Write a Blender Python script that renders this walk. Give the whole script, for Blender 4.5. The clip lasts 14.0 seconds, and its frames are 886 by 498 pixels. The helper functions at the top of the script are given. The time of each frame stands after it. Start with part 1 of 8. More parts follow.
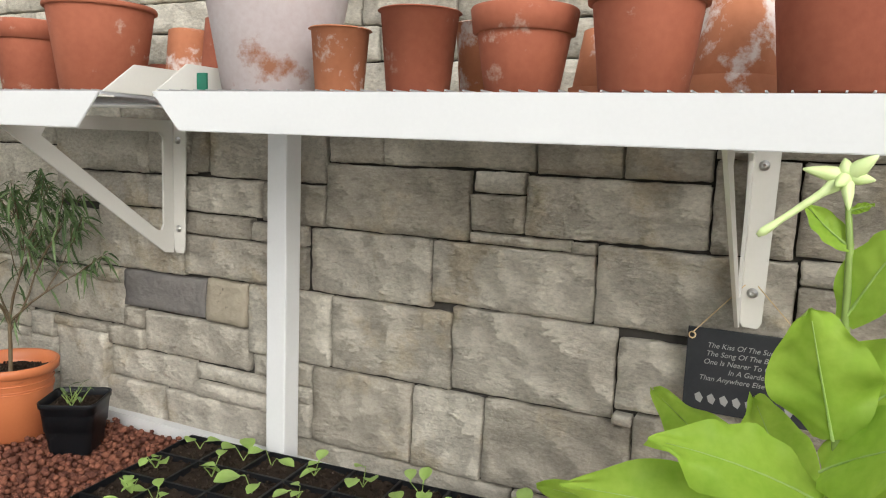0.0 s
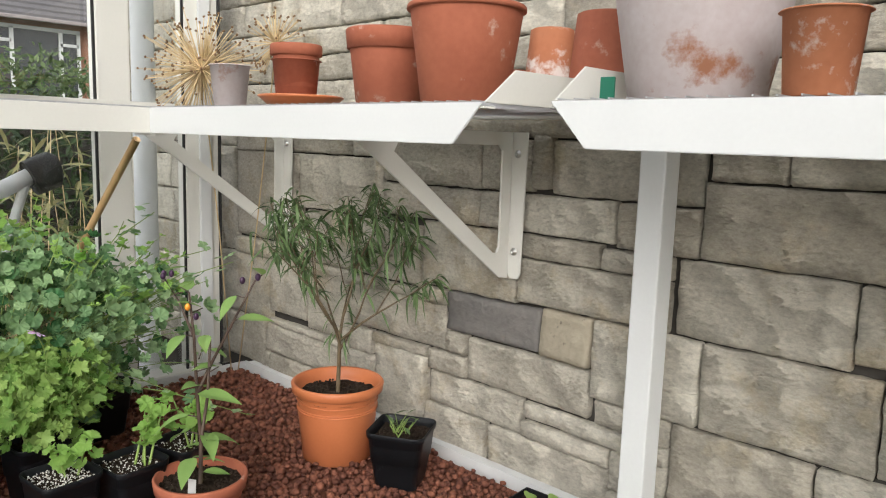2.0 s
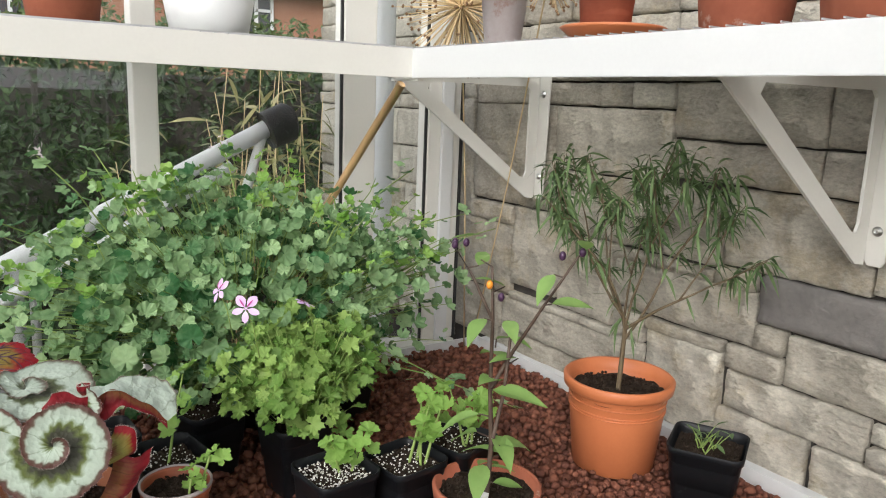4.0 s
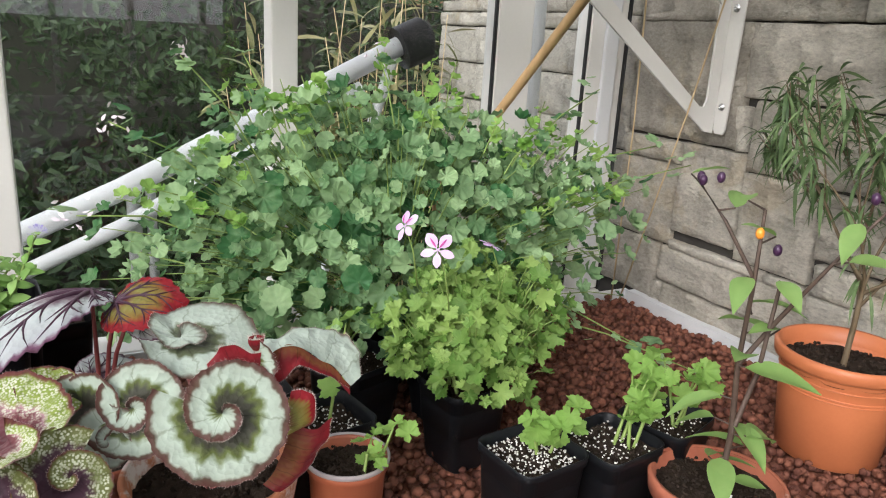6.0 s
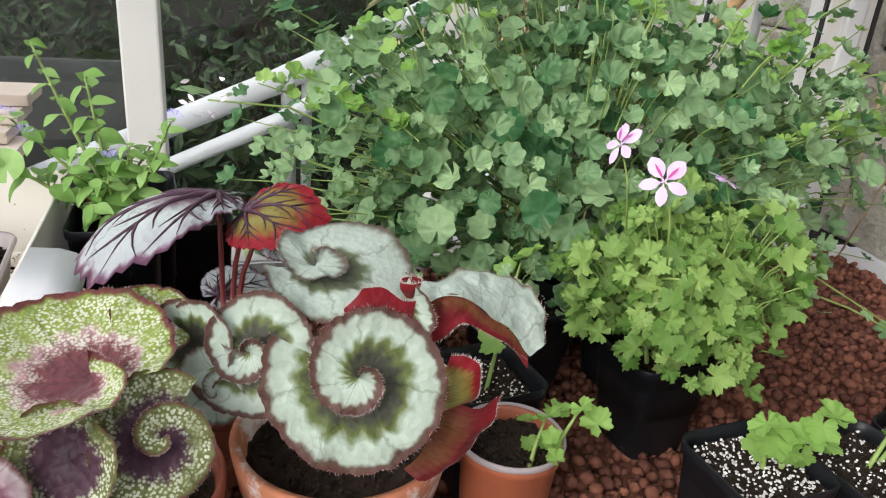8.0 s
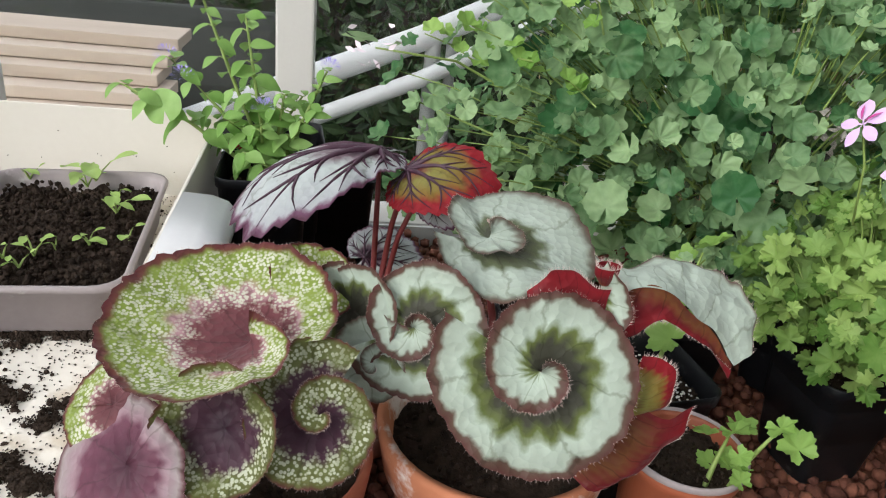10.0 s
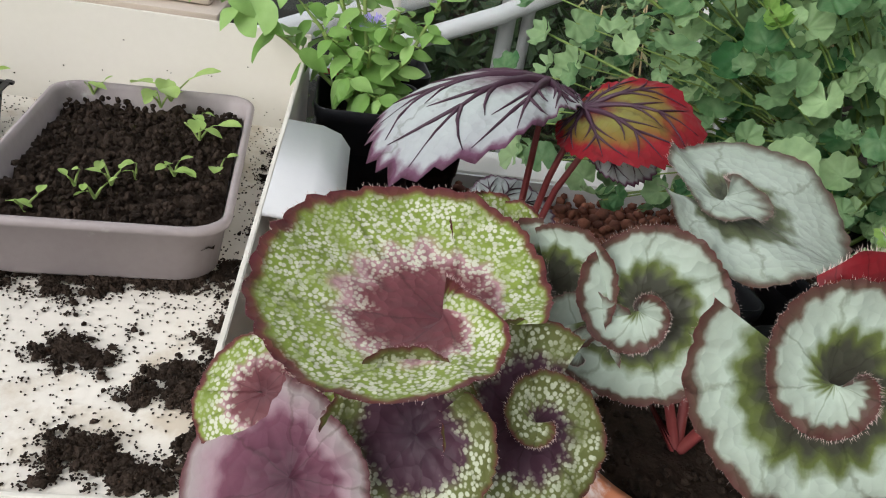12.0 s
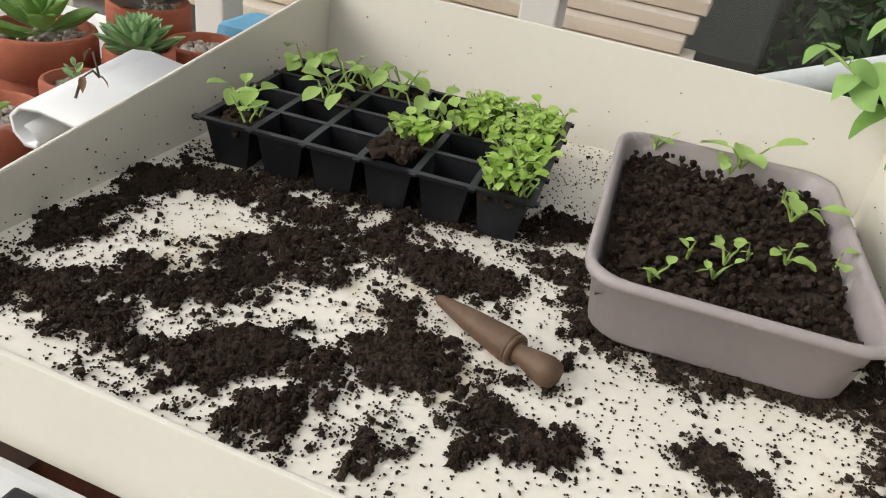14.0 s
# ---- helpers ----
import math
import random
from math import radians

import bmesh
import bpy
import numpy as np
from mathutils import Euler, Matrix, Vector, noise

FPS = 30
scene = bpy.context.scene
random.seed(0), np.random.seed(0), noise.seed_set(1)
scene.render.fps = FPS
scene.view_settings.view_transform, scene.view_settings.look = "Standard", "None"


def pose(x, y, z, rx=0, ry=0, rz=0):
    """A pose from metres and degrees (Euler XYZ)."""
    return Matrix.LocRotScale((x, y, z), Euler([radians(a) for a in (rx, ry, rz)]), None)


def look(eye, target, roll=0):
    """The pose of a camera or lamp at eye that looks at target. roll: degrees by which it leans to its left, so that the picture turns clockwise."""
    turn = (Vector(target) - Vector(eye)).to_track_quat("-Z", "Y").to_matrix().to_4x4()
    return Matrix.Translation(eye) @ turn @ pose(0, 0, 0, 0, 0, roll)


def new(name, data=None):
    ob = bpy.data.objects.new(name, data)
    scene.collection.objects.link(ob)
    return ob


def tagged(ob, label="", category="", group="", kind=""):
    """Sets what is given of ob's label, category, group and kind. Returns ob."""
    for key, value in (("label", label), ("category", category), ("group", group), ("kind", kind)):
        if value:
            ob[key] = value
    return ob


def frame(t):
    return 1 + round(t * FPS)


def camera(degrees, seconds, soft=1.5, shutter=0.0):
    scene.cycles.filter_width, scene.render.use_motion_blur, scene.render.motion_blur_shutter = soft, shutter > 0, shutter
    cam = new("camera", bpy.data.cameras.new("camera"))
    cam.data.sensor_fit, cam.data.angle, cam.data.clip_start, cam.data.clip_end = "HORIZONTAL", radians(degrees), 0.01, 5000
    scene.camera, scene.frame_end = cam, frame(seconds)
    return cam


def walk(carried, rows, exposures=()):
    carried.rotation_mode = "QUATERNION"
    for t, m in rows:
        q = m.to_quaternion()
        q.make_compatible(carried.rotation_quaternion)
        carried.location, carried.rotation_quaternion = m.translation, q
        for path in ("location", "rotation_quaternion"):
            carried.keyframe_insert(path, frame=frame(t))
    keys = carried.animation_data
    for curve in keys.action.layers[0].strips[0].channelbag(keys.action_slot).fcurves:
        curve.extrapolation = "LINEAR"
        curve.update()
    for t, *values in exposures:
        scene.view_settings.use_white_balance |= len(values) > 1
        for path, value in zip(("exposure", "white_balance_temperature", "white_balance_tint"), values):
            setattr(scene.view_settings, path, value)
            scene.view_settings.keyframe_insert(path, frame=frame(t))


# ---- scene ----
# ---- camera and walk ----
cam = camera(61.3, 14.0, soft=1.1)
ROWS = [
    (0, -0.1189, -0.0322, 1.5168, 26.531, -7.924, -2.17),
    (0.5, -0.1882, -0.051, 1.5361, 30.201, -7.637, -1.967),
    (1, -0.2787, -0.061, 1.5174, 35.327, -7.612, -1.834),
    (1.5, -0.373, -0.0184, 1.5178, 40.151, -7.901, -1.744),
    (2, -0.4811, 0.0361, 1.5288, 44.655, -8.29, -1.833),
    (2.5, -0.5699, 0.0718, 1.5097, 48.905, -8.751, -1.932),
    (3, -0.6539, 0.061, 1.4964, 52.672, -9.612, -2.098),
    (3.5, -0.7738, 0.0268, 1.4764, 55.129, -10.32, -2.231),
    (4, -0.881, 0.0115, 1.4799, 57.034, -11.318, -2.172),
    (4.2, -0.9279, 0.0002, 1.468, 57.326, -11.539, -2.039),
    (6.3, -1.2229, -0.0412, 1.4003, 64.098, -17.081, -3.6),
    (6.5, -1.2537, -0.0311, 1.3922, 65.023, -17.82, -3.892),
    (7, -1.3151, -0.0229, 1.381, 67.897, -19.614, -4.366),
    (7.5, -1.3652, -0.0098, 1.3625, 71.1, -21.405, -4.682),
    (8, -1.405, 0.005, 1.3419, 75.239, -23.013, -4.716),
    (8.5, -1.4379, -0.0077, 1.3335, 78.333, -24.259, -5.034),
    (9, -1.4492, -0.027, 1.3171, 81.121, -24.725, -5.087),
    (9.2, -1.4519, -0.0285, 1.3148, 82.113, -24.771, -5.098),
    (11.3, -1.5565, -0.0942, 1.2814, 86.131, -28.898, -7.497),
    (12, -1.6047, -0.1538, 1.2393, 86.274, -30.037, -9.081),
    (12.5, -1.6605, -0.2266, 1.2069, 88.443, -30.947, -10.325),
    (13, -1.6702, -0.304, 1.1904, 95.583, -31.501, -10.028),
    (13.5, -1.6641, -0.3524, 1.1927, 103.444, -31.7, -8.843),
    (14, -1.6619, -0.4009, 1.1933, 111.46, -30.886, -8.069),
]
walk(cam, [(t, pose(x, y, z, 90 + pitch, roll, yaw)) for t, x, y, z, yaw, pitch, roll in ROWS],
     exposures=[(0.0, 0.20, 6430, 10), (4.0, 0.28, 6350, 11), (6.5, 0.45, 6200, 14), (7.5, 0.43, 6180, 14), (9.0, 0.30, 6200, 12), (12.0, 0.05, 6180, 12), (13.0, 0.03, 6400, 10), (14.0, 0.02, 6500, 10)])

# ---- world and light: bright overcast day ----
world = bpy.data.worlds.new("sky")
scene.world = world
world.use_nodes = True
wn = world.node_tree.nodes
sky = wn.new("ShaderNodeTexSky")
sky.sky_type, sky.sun_disc = "NISHITA", False
sky.sun_elevation, sky.sun_rotation = radians(27), radians(140)
sky.air_density, sky.dust_density, sky.ozone_density = 1.0, 4.0, 1.0
soft_sky = wn.new("ShaderNodeMix")
soft_sky.data_type = "RGBA"
soft_sky.inputs[0].default_value = 0.75
soft_sky.inputs[7].default_value = (10.0, 10.0, 10.2, 1)
world.node_tree.links.new(sky.outputs[0], soft_sky.inputs[6])
world.node_tree.links.new(soft_sky.outputs[2], wn["Background"].inputs[0])
wn["Background"].inputs[1].default_value = 0.15
sun = new("sun", bpy.data.lights.new("sun", "SUN"))
sun.data.energy, sun.data.angle, sun.data.color = 2.2, radians(32), (1.0, 0.97, 0.93)
sun.matrix_world = look((2.4, -3.5, 3.9), (-1.4, 1.0, 0.9))

# ---- materials ----
MATS = {}


def surface(name, a, b, scale=8.0, rough=0.6, bump=0.2, fine=60.0, metal=0.0, wear=None, wear_scale=5.0, wear_at=0.6,
            per_object=0.0, per_island=0.0, stretch=(1, 1, 1), spec=0.4, depth=0.004, clear=0.0):
    """Two-tone noise colour, fine grain, relief; wear: a third colour in patches."""
    m = bpy.data.materials.new(name)
    m.use_nodes = True
    n, l = m.node_tree.nodes, m.node_tree.links
    p = n["Principled BSDF"]
    geo = n.new("ShaderNodeNewGeometry")
    mp = n.new("ShaderNodeMapping")
    mp.inputs["Scale"].default_value = stretch
    l.new(geo.outputs["Position"], mp.inputs["Vector"])
    big = n.new("ShaderNodeTexNoise")
    big.inputs["Scale"].default_value, big.inputs["Detail"].default_value = scale, 6
    l.new(mp.outputs[0], big.inputs["Vector"])
    grain = n.new("ShaderNodeTexNoise")
    grain.inputs["Scale"].default_value, grain.inputs["Detail"].default_value = fine, 5
    l.new(mp.outputs[0], grain.inputs["Vector"])
    mix = n.new("ShaderNodeMix")
    mix.data_type = "RGBA"
    mix.inputs[6].default_value, mix.inputs[7].default_value = (*a, 1), (*b, 1)
    add = n.new("ShaderNodeMath")
    add.operation = "MULTIPLY_ADD"
    add.inputs[1].default_value = 1.6
    add.inputs[2].default_value = -0.3
    half = n.new("ShaderNodeMath")
    half.operation = "MULTIPLY_ADD"
    half.inputs[1].default_value = 0.4
    l.new(grain.outputs[0], half.inputs[0])
    scaled = n.new("ShaderNodeMath")
    scaled.operation = "MULTIPLY"
    scaled.inputs[1].default_value = 0.6
    l.new(big.outputs[0], scaled.inputs[0])
    l.new(scaled.outputs[0], half.inputs[2])
    l.new(half.outputs[0], add.inputs[0])
    fac = add.outputs[0]
    if per_object or per_island:
        src = n.new("ShaderNodeObjectInfo").outputs["Random"] if per_object else geo.outputs["Random Per Island"]
        shift = n.new("ShaderNodeMath")
        shift.operation = "MULTIPLY_ADD"
        k = per_object or per_island
        shift.inputs[1].default_value = k
        l.new(src, shift.inputs[0])
        off = n.new("ShaderNodeMath")
        off.operation = "SUBTRACT"
        off.inputs[1].default_value = k / 2
        l.new(fac, off.inputs[0])
        l.new(off.outputs[0], shift.inputs[2])
        fac = shift.outputs[0]
    clamp = n.new("ShaderNodeClamp")
    l.new(fac, clamp.inputs[0])
    l.new(clamp.outputs[0], mix.inputs[0])
    colour = mix.outputs[2]
    if wear:
        wn_ = n.new("ShaderNodeTexNoise")
        wn_.inputs["Scale"].default_value, wn_.inputs["Detail"].default_value = wear_scale, 8
        wn_.inputs["Roughness"].default_value = 0.65
        l.new(geo.outputs["Position"], wn_.inputs["Vector"])
        ramp = n.new("ShaderNodeMapRange")
        ramp.inputs[1].default_value, ramp.inputs[2].default_value = wear_at - 0.03, wear_at + 0.06
        l.new(wn_.outputs[0], ramp.inputs[0])
        over = n.new("ShaderNodeMix")
        over.data_type = "RGBA"
        over.inputs[7].default_value = (*wear, 1)
        l.new(ramp.outputs[0], over.inputs[0])
        l.new(colour, over.inputs[6])
        colour = over.outputs[2]
    l.new(colour, p.inputs["Base Color"])
    p.inputs["Roughness"].default_value, p.inputs["Metallic"].default_value = rough, metal
    p.inputs["Specular IOR Level"].default_value = spec
    p.inputs["Coat Weight"].default_value = clear
    if bump:
        bp = n.new("ShaderNodeBump")
        bp.inputs["Strength"].default_value, bp.inputs["Distance"].default_value = bump, depth
        l.new(half.outputs[0], bp.inputs["Height"])
        l.new(bp.outputs[0], p.inputs["Normal"])
    MATS[name] = m
    return m


def leafy(name, a, b, glow=0.35, rough=0.45, bump=0.5):
    """Leaf: two greens, each leaf a little different, light shining through."""
    m = surface(name, a, b, scale=14, fine=90, rough=rough, bump=bump, depth=0.002, per_island=0.9, spec=0.2)
    n, l = m.node_tree.nodes, m.node_tree.links
    p = n["Principled BSDF"]
    tr = n.new("ShaderNodeBsdfTranslucent")
    sh = n.new("ShaderNodeMixShader")
    sh.inputs[0].default_value = glow
    l.new(p.inputs["Base Color"].links[0].from_socket, tr.inputs["Color"])
    l.new(p.outputs[0], sh.inputs[1])
    l.new(tr.outputs[0], sh.inputs[2])
    l.new(sh.outputs[0], n["Material Output"].inputs["Surface"])
    return m


def begonia_skin(name, stops, speck=None, glow=0.12):
    """Rex begonia: rings of colour from the margin inwards (u) broken up by veins and blotches; speck: pale dots."""
    m = bpy.data.materials.new(name)
    m.use_nodes = True
    n, l = m.node_tree.nodes, m.node_tree.links
    p = n["Principled BSDF"]
    p.inputs["Specular IOR Level"].default_value = 0.22
    uv = n.new("ShaderNodeUVMap")
    sep = n.new("ShaderNodeSeparateXYZ")
    l.new(uv.outputs[0], sep.inputs[0])
    geo = n.new("ShaderNodeNewGeometry")
    noise_ = n.new("ShaderNodeTexNoise")
    noise_.inputs["Scale"].default_value, noise_.inputs["Detail"].default_value = 75, 6
    l.new(geo.outputs["Position"], noise_.inputs["Vector"])
    wave = n.new("ShaderNodeMath")
    wave.operation = "SINE"
    times = n.new("ShaderNodeMath")
    times.operation = "MULTIPLY"
    times.inputs[1].default_value = 17.0
    l.new(sep.outputs[1], times.inputs[0])
    l.new(times.outputs[0], wave.inputs[0])
    jag = n.new("ShaderNodeMath")
    jag.operation = "MULTIPLY_ADD"
    jag.inputs[1].default_value = 0.26
    jag.inputs[2].default_value = -0.13
    l.new(noise_.outputs[0], jag.inputs[0])
    ray = n.new("ShaderNodeMath")
    ray.operation = "MULTIPLY_ADD"
    ray.inputs[1].default_value = 0.03
    l.new(wave.outputs[0], ray.inputs[0])
    l.new(jag.outputs[0], ray.inputs[2])
    weight = n.new("ShaderNodeMath")
    weight.operation = "MULTIPLY_ADD"
    l.new(ray.outputs[0], weight.inputs[0])
    calm = n.new("ShaderNodeMapRange")
    calm.inputs[1].default_value, calm.inputs[2].default_value, calm.inputs[3].default_value = 0.0, 0.22, 0.22
    l.new(sep.outputs[0], calm.inputs[0])
    l.new(calm.outputs[0], weight.inputs[1])
    l.new(sep.outputs[0], weight.inputs[2])
    ramp = n.new("ShaderNodeValToRGB")
    e = ramp.color_ramp.elements
    e[0].position, e[0].color = stops[0][0], (*stops[0][1], 1)
    e[1].position, e[1].color = stops[-1][0], (*stops[-1][1], 1)
    for pos, c in stops[1:-1]:
        x = e.new(pos)
        x.color = (*c, 1)
    l.new(weight.outputs[0], ramp.inputs[0])
    colour = ramp.outputs[0]
    # quilted relief between fine veins
    vor = n.new("ShaderNodeTexVoronoi")
    vor.inputs["Scale"].default_value = 150
    l.new(geo.outputs["Position"], vor.inputs["Vector"])
    if speck:
        dot = n.new("ShaderNodeMapRange")
        dot.inputs[1].default_value, dot.inputs[2].default_value = 0.58, 0.40
        spots = n.new("ShaderNodeTexVoronoi")
        spots.inputs["Scale"].default_value = 390
        l.new(geo.outputs["Position"], spots.inputs["Vector"])
        l.new(spots.outputs["Distance"], dot.inputs[0])
        zone = n.new("ShaderNodeMapRange")
        zone.inputs[1].default_value, zone.inputs[2].default_value = speck[1], speck[1] - 0.15
        l.new(weight.outputs[0], zone.inputs[0])
        rim = n.new("ShaderNodeMapRange")
        rim.inputs[1].default_value, rim.inputs[2].default_value = 0.05, 0.10
        l.new(sep.outputs[0], rim.inputs[0])
        both = n.new("ShaderNodeMath")
        both.operation = "MULTIPLY"
        l.new(dot.outputs[0], both.inputs[0])
        l.new(zone.outputs[0], both.inputs[1])
        all3 = n.new("ShaderNodeMath")
        all3.operation = "MULTIPLY"
        l.new(both.outputs[0], all3.inputs[0])
        l.new(rim.outputs[0], all3.inputs[1])
        patch = n.new("ShaderNodeTexNoise")
        patch.inputs["Scale"].default_value, patch.inputs["Detail"].default_value = 55, 3
        l.new(geo.outputs["Position"], patch.inputs["Vector"])
        some = n.new("ShaderNodeMapRange")
        some.inputs[1].default_value, some.inputs[2].default_value = 0.28, 0.56
        l.new(patch.outputs[0], some.inputs[0])
        last = n.new("ShaderNodeMath")
        last.operation = "MULTIPLY"
        l.new(all3.outputs[0], last.inputs[0])
        l.new(some.outputs[0], last.inputs[1])
        mx = n.new("ShaderNodeMix")
        mx.data_type = "RGBA"
        mx.inputs[7].default_value = (*speck[0], 1)
        l.new(last.outputs[0], mx.inputs[0])
        l.new(colour, mx.inputs[6])
        colour = mx.outputs[2]
    # thin darker veins that fan out
    fan = n.new("ShaderNodeMath")
    fan.operation = "MULTIPLY_ADD"
    fan.inputs[1].default_value = 3.5
    l.new(sep.outputs[1], fan.inputs[0])
    wob = n.new("ShaderNodeMath")
    wob.operation = "MULTIPLY"
    wob.inputs[1].default_value = 1.6
    l.new(noise_.outputs[0], wob.inputs[0])
    l.new(wob.outputs[0], fan.inputs[2])
    fs = n.new("ShaderNodeMath")
    fs.operation = "SINE"
    l.new(fan.outputs[0], fs.inputs[0])
    ab = n.new("ShaderNodeMath")
    ab.operation = "ABSOLUTE"
    l.new(fs.outputs[0], ab.inputs[0])
    vein = n.new("ShaderNodeMapRange")
    vein.inputs[1].default_value, vein.inputs[2].default_value = 0.14, 0.02
    vein.inputs[4].default_value = 0.55
    l.new(ab.outputs[0], vein.inputs[0])
    vm = n.new("ShaderNodeMix")
    vm.data_type = "RGBA"
    vm.blend_type = "MULTIPLY"
    vm.inputs[7].default_value = (0.45, 0.45, 0.38, 1)
    l.new(vein.outputs[0], vm.inputs[0])
    l.new(colour, vm.inputs[6])
    colour = vm.outputs[2]
    l.new(colour, p.inputs["Base Color"])
    p.inputs["Roughness"].default_value = 0.5
    p.inputs["Sheen Weight"].default_value = 0.08
    bp = n.new("ShaderNodeBump")
    bp.inputs["Strength"].default_value, bp.inputs["Distance"].default_value = 0.55, 0.0022
    l.new(vor.outputs["Distance"], bp.inputs["Height"])
    l.new(bp.outputs[0], p.inputs["Normal"])
    tr = n.new("ShaderNodeBsdfTranslucent")
    l.new(colour, tr.inputs["Color"])
    sh = n.new("ShaderNodeMixShader")
    sh.inputs[0].default_value = glow
    l.new(p.outputs[0], sh.inputs[1])
    l.new(tr.outputs[0], sh.inputs[2])
    l.new(sh.outputs[0], n["Material Output"].inputs["Surface"])
    MATS[name] = m
    return m


def glass_pane(name):
    m = bpy.data.materials.new(name)
    m.use_nodes = True
    p = m.node_tree.nodes["Principled BSDF"]
    p.inputs["Transmission Weight"].default_value, p.inputs["Roughness"].default_value = 1.0, 0.0
    p.inputs["IOR"].default_value, p.inputs["Base Color"].default_value = 1.45, (0.96, 0.98, 0.97, 1)
    MATS[name] = m
    return m


def split_stone(name, a, b, rust):
    """Split sandstone: tone by block, bedding streaks, rusty stains, chipped relief."""
    m = surface(name, a, b, scale=7, rough=0.9, bump=0, fine=95, per_object=1.1, stretch=(1, 1, 2.2), wear=rust, wear_scale=7, wear_at=0.585, spec=0.2)
    n, l = m.node_tree.nodes, m.node_tree.links
    p = n["Principled BSDF"]
    geo = n.new("ShaderNodeNewGeometry")
    info = n.new("ShaderNodeObjectInfo")
    off = n.new("ShaderNodeVectorMath")
    off.operation = "ADD"
    wide = n.new("ShaderNodeMath")
    wide.operation = "MULTIPLY"
    wide.inputs[1].default_value = 37.0
    l.new(info.outputs["Random"], wide.inputs[0])
    l.new(geo.outputs["Position"], off.inputs[0])
    l.new(wide.outputs[0], off.inputs[1])
    layers = []
    for scale, stretch, rough in ((20, (1, 1, 2.4), 0.70), (75, (1, 1, 1.7), 0.74), (13, (1, 1, 1.1), 0.5)):
        mp = n.new("ShaderNodeMapping")
        mp.inputs["Scale"].default_value = stretch
        l.new(off.outputs[0], mp.inputs["Vector"])
        tx = n.new("ShaderNodeTexNoise")
        tx.inputs["Scale"].default_value, tx.inputs["Detail"].default_value, tx.inputs["Roughness"].default_value = scale, 8, rough
        l.new(mp.outputs[0], tx.inputs["Vector"])
        layers.append(tx.outputs[0])
    chips = n.new("ShaderNodeTexVoronoi")
    chips.inputs["Scale"].default_value = 16
    warp = n.new("ShaderNodeMix")
    warp.data_type = "RGBA"
    warp.blend_type = "ADD"
    warp.inputs[0].default_value = 0.06
    l.new(off.outputs[0], warp.inputs[6])
    l.new(layers[1], warp.inputs[7])
    l.new(warp.outputs[2], chips.inputs["Vector"])
    total = None
    for src, k in ((layers[0], 0.9), (layers[1], 1.0), (layers[2], 0.6), (chips.outputs["Distance"], 0.5)):
        mul = n.new("ShaderNodeMath")
        mul.operation = "MULTIPLY_ADD"
        mul.inputs[1].default_value = k
        l.new(src, mul.inputs[0])
        if total:
            l.new(total, mul.inputs[2])
        else:
            mul.inputs[2].default_value = 0.0
        total = mul.outputs[0]
    bp = n.new("ShaderNodeBump")
    bp.inputs["Strength"].default_value, bp.inputs["Distance"].default_value = 1.0, 0.0095
    l.new(total, bp.inputs["Height"])
    l.new(bp.outputs[0], p.inputs["Normal"])
    # thin dark bedding lines
    line = n.new("ShaderNodeMapRange")
    line.inputs[1].default_value, line.inputs[2].default_value, line.inputs[3].default_value, line.inputs[4].default_value = 0.31, 0.39, 0.35, 0.0
    l.new(layers[0], line.inputs[0])
    base = p.inputs["Base Color"].links[0].from_socket
    dim = n.new("ShaderNodeMix")
    dim.data_type = "RGBA"
    dim.inputs[7].default_value = (0.13, 0.115, 0.095, 1)
    l.new(line.outputs[0], dim.inputs[0])
    l.new(base, dim.inputs[6])
    l.new(dim.outputs[2], p.inputs["Base Color"])
    # pale scratches and dark pores
    pores = n.new("ShaderNodeMapRange")
    pores.inputs[1].default_value, pores.inputs[2].default_value, pores.inputs[3].default_value, pores.inputs[4].default_value = 0.34, 0.66, 0.76, 1.22
    l.new(layers[1], pores.inputs[0])
    tone = n.new("ShaderNodeMix")
    tone.data_type = "RGBA"
    tone.blend_type = "MULTIPLY"
    tone.inputs[0].default_value = 1.0
    l.new(dim.outputs[2], tone.inputs[6])
    l.new(pores.outputs[0], tone.inputs[7])
    l.new(tone.outputs[2], p.inputs["Base Color"])
    return m


split_stone("stone", (0.395, 0.362, 0.300), (0.575, 0.540, 0.460), (0.45, 0.395, 0.30))
surface("dark_stone", (0.10, 0.096, 0.092), (0.22, 0.205, 0.19), scale=12, rough=0.85, bump=0.8, fine=70, depth=0.010)
surface("tan_stone", (0.24, 0.21, 0.16), (0.44, 0.39, 0.30), wear=(0.12, 0.10, 0.08), wear_scale=38, wear_at=0.64, scale=12, rough=0.85, bump=0.8, fine=70, depth=0.010)
surface("paving", (0.26, 0.25, 0.23), (0.40, 0.385, 0.355), scale=4, rough=0.8, bump=0.4, fine=60)
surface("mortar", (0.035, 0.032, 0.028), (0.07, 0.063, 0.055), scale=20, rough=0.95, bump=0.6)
surface("cream_paint", (0.63, 0.62, 0.575), (0.69, 0.68, 0.635), scale=3, rough=0.38, bump=0.05, fine=150)
surface("white_paint", (0.60, 0.61, 0.61), (0.66, 0.67, 0.67), scale=3, rough=0.35, bump=0.05, fine=150)
surface("tray_paint", (0.645, 0.617, 0.54), (0.70, 0.672, 0.60), scale=5, rough=0.42, bump=0.08, fine=120, wear=(0.60, 0.55, 0.46), wear_scale=9, wear_at=0.68)
surface("tray_floor", (0.68, 0.635, 0.55), (0.78, 0.745, 0.67), scale=7, rough=0.55, bump=0.12, fine=140, wear=(0.56, 0.49, 0.39), wear_scale=9, wear_at=0.58)
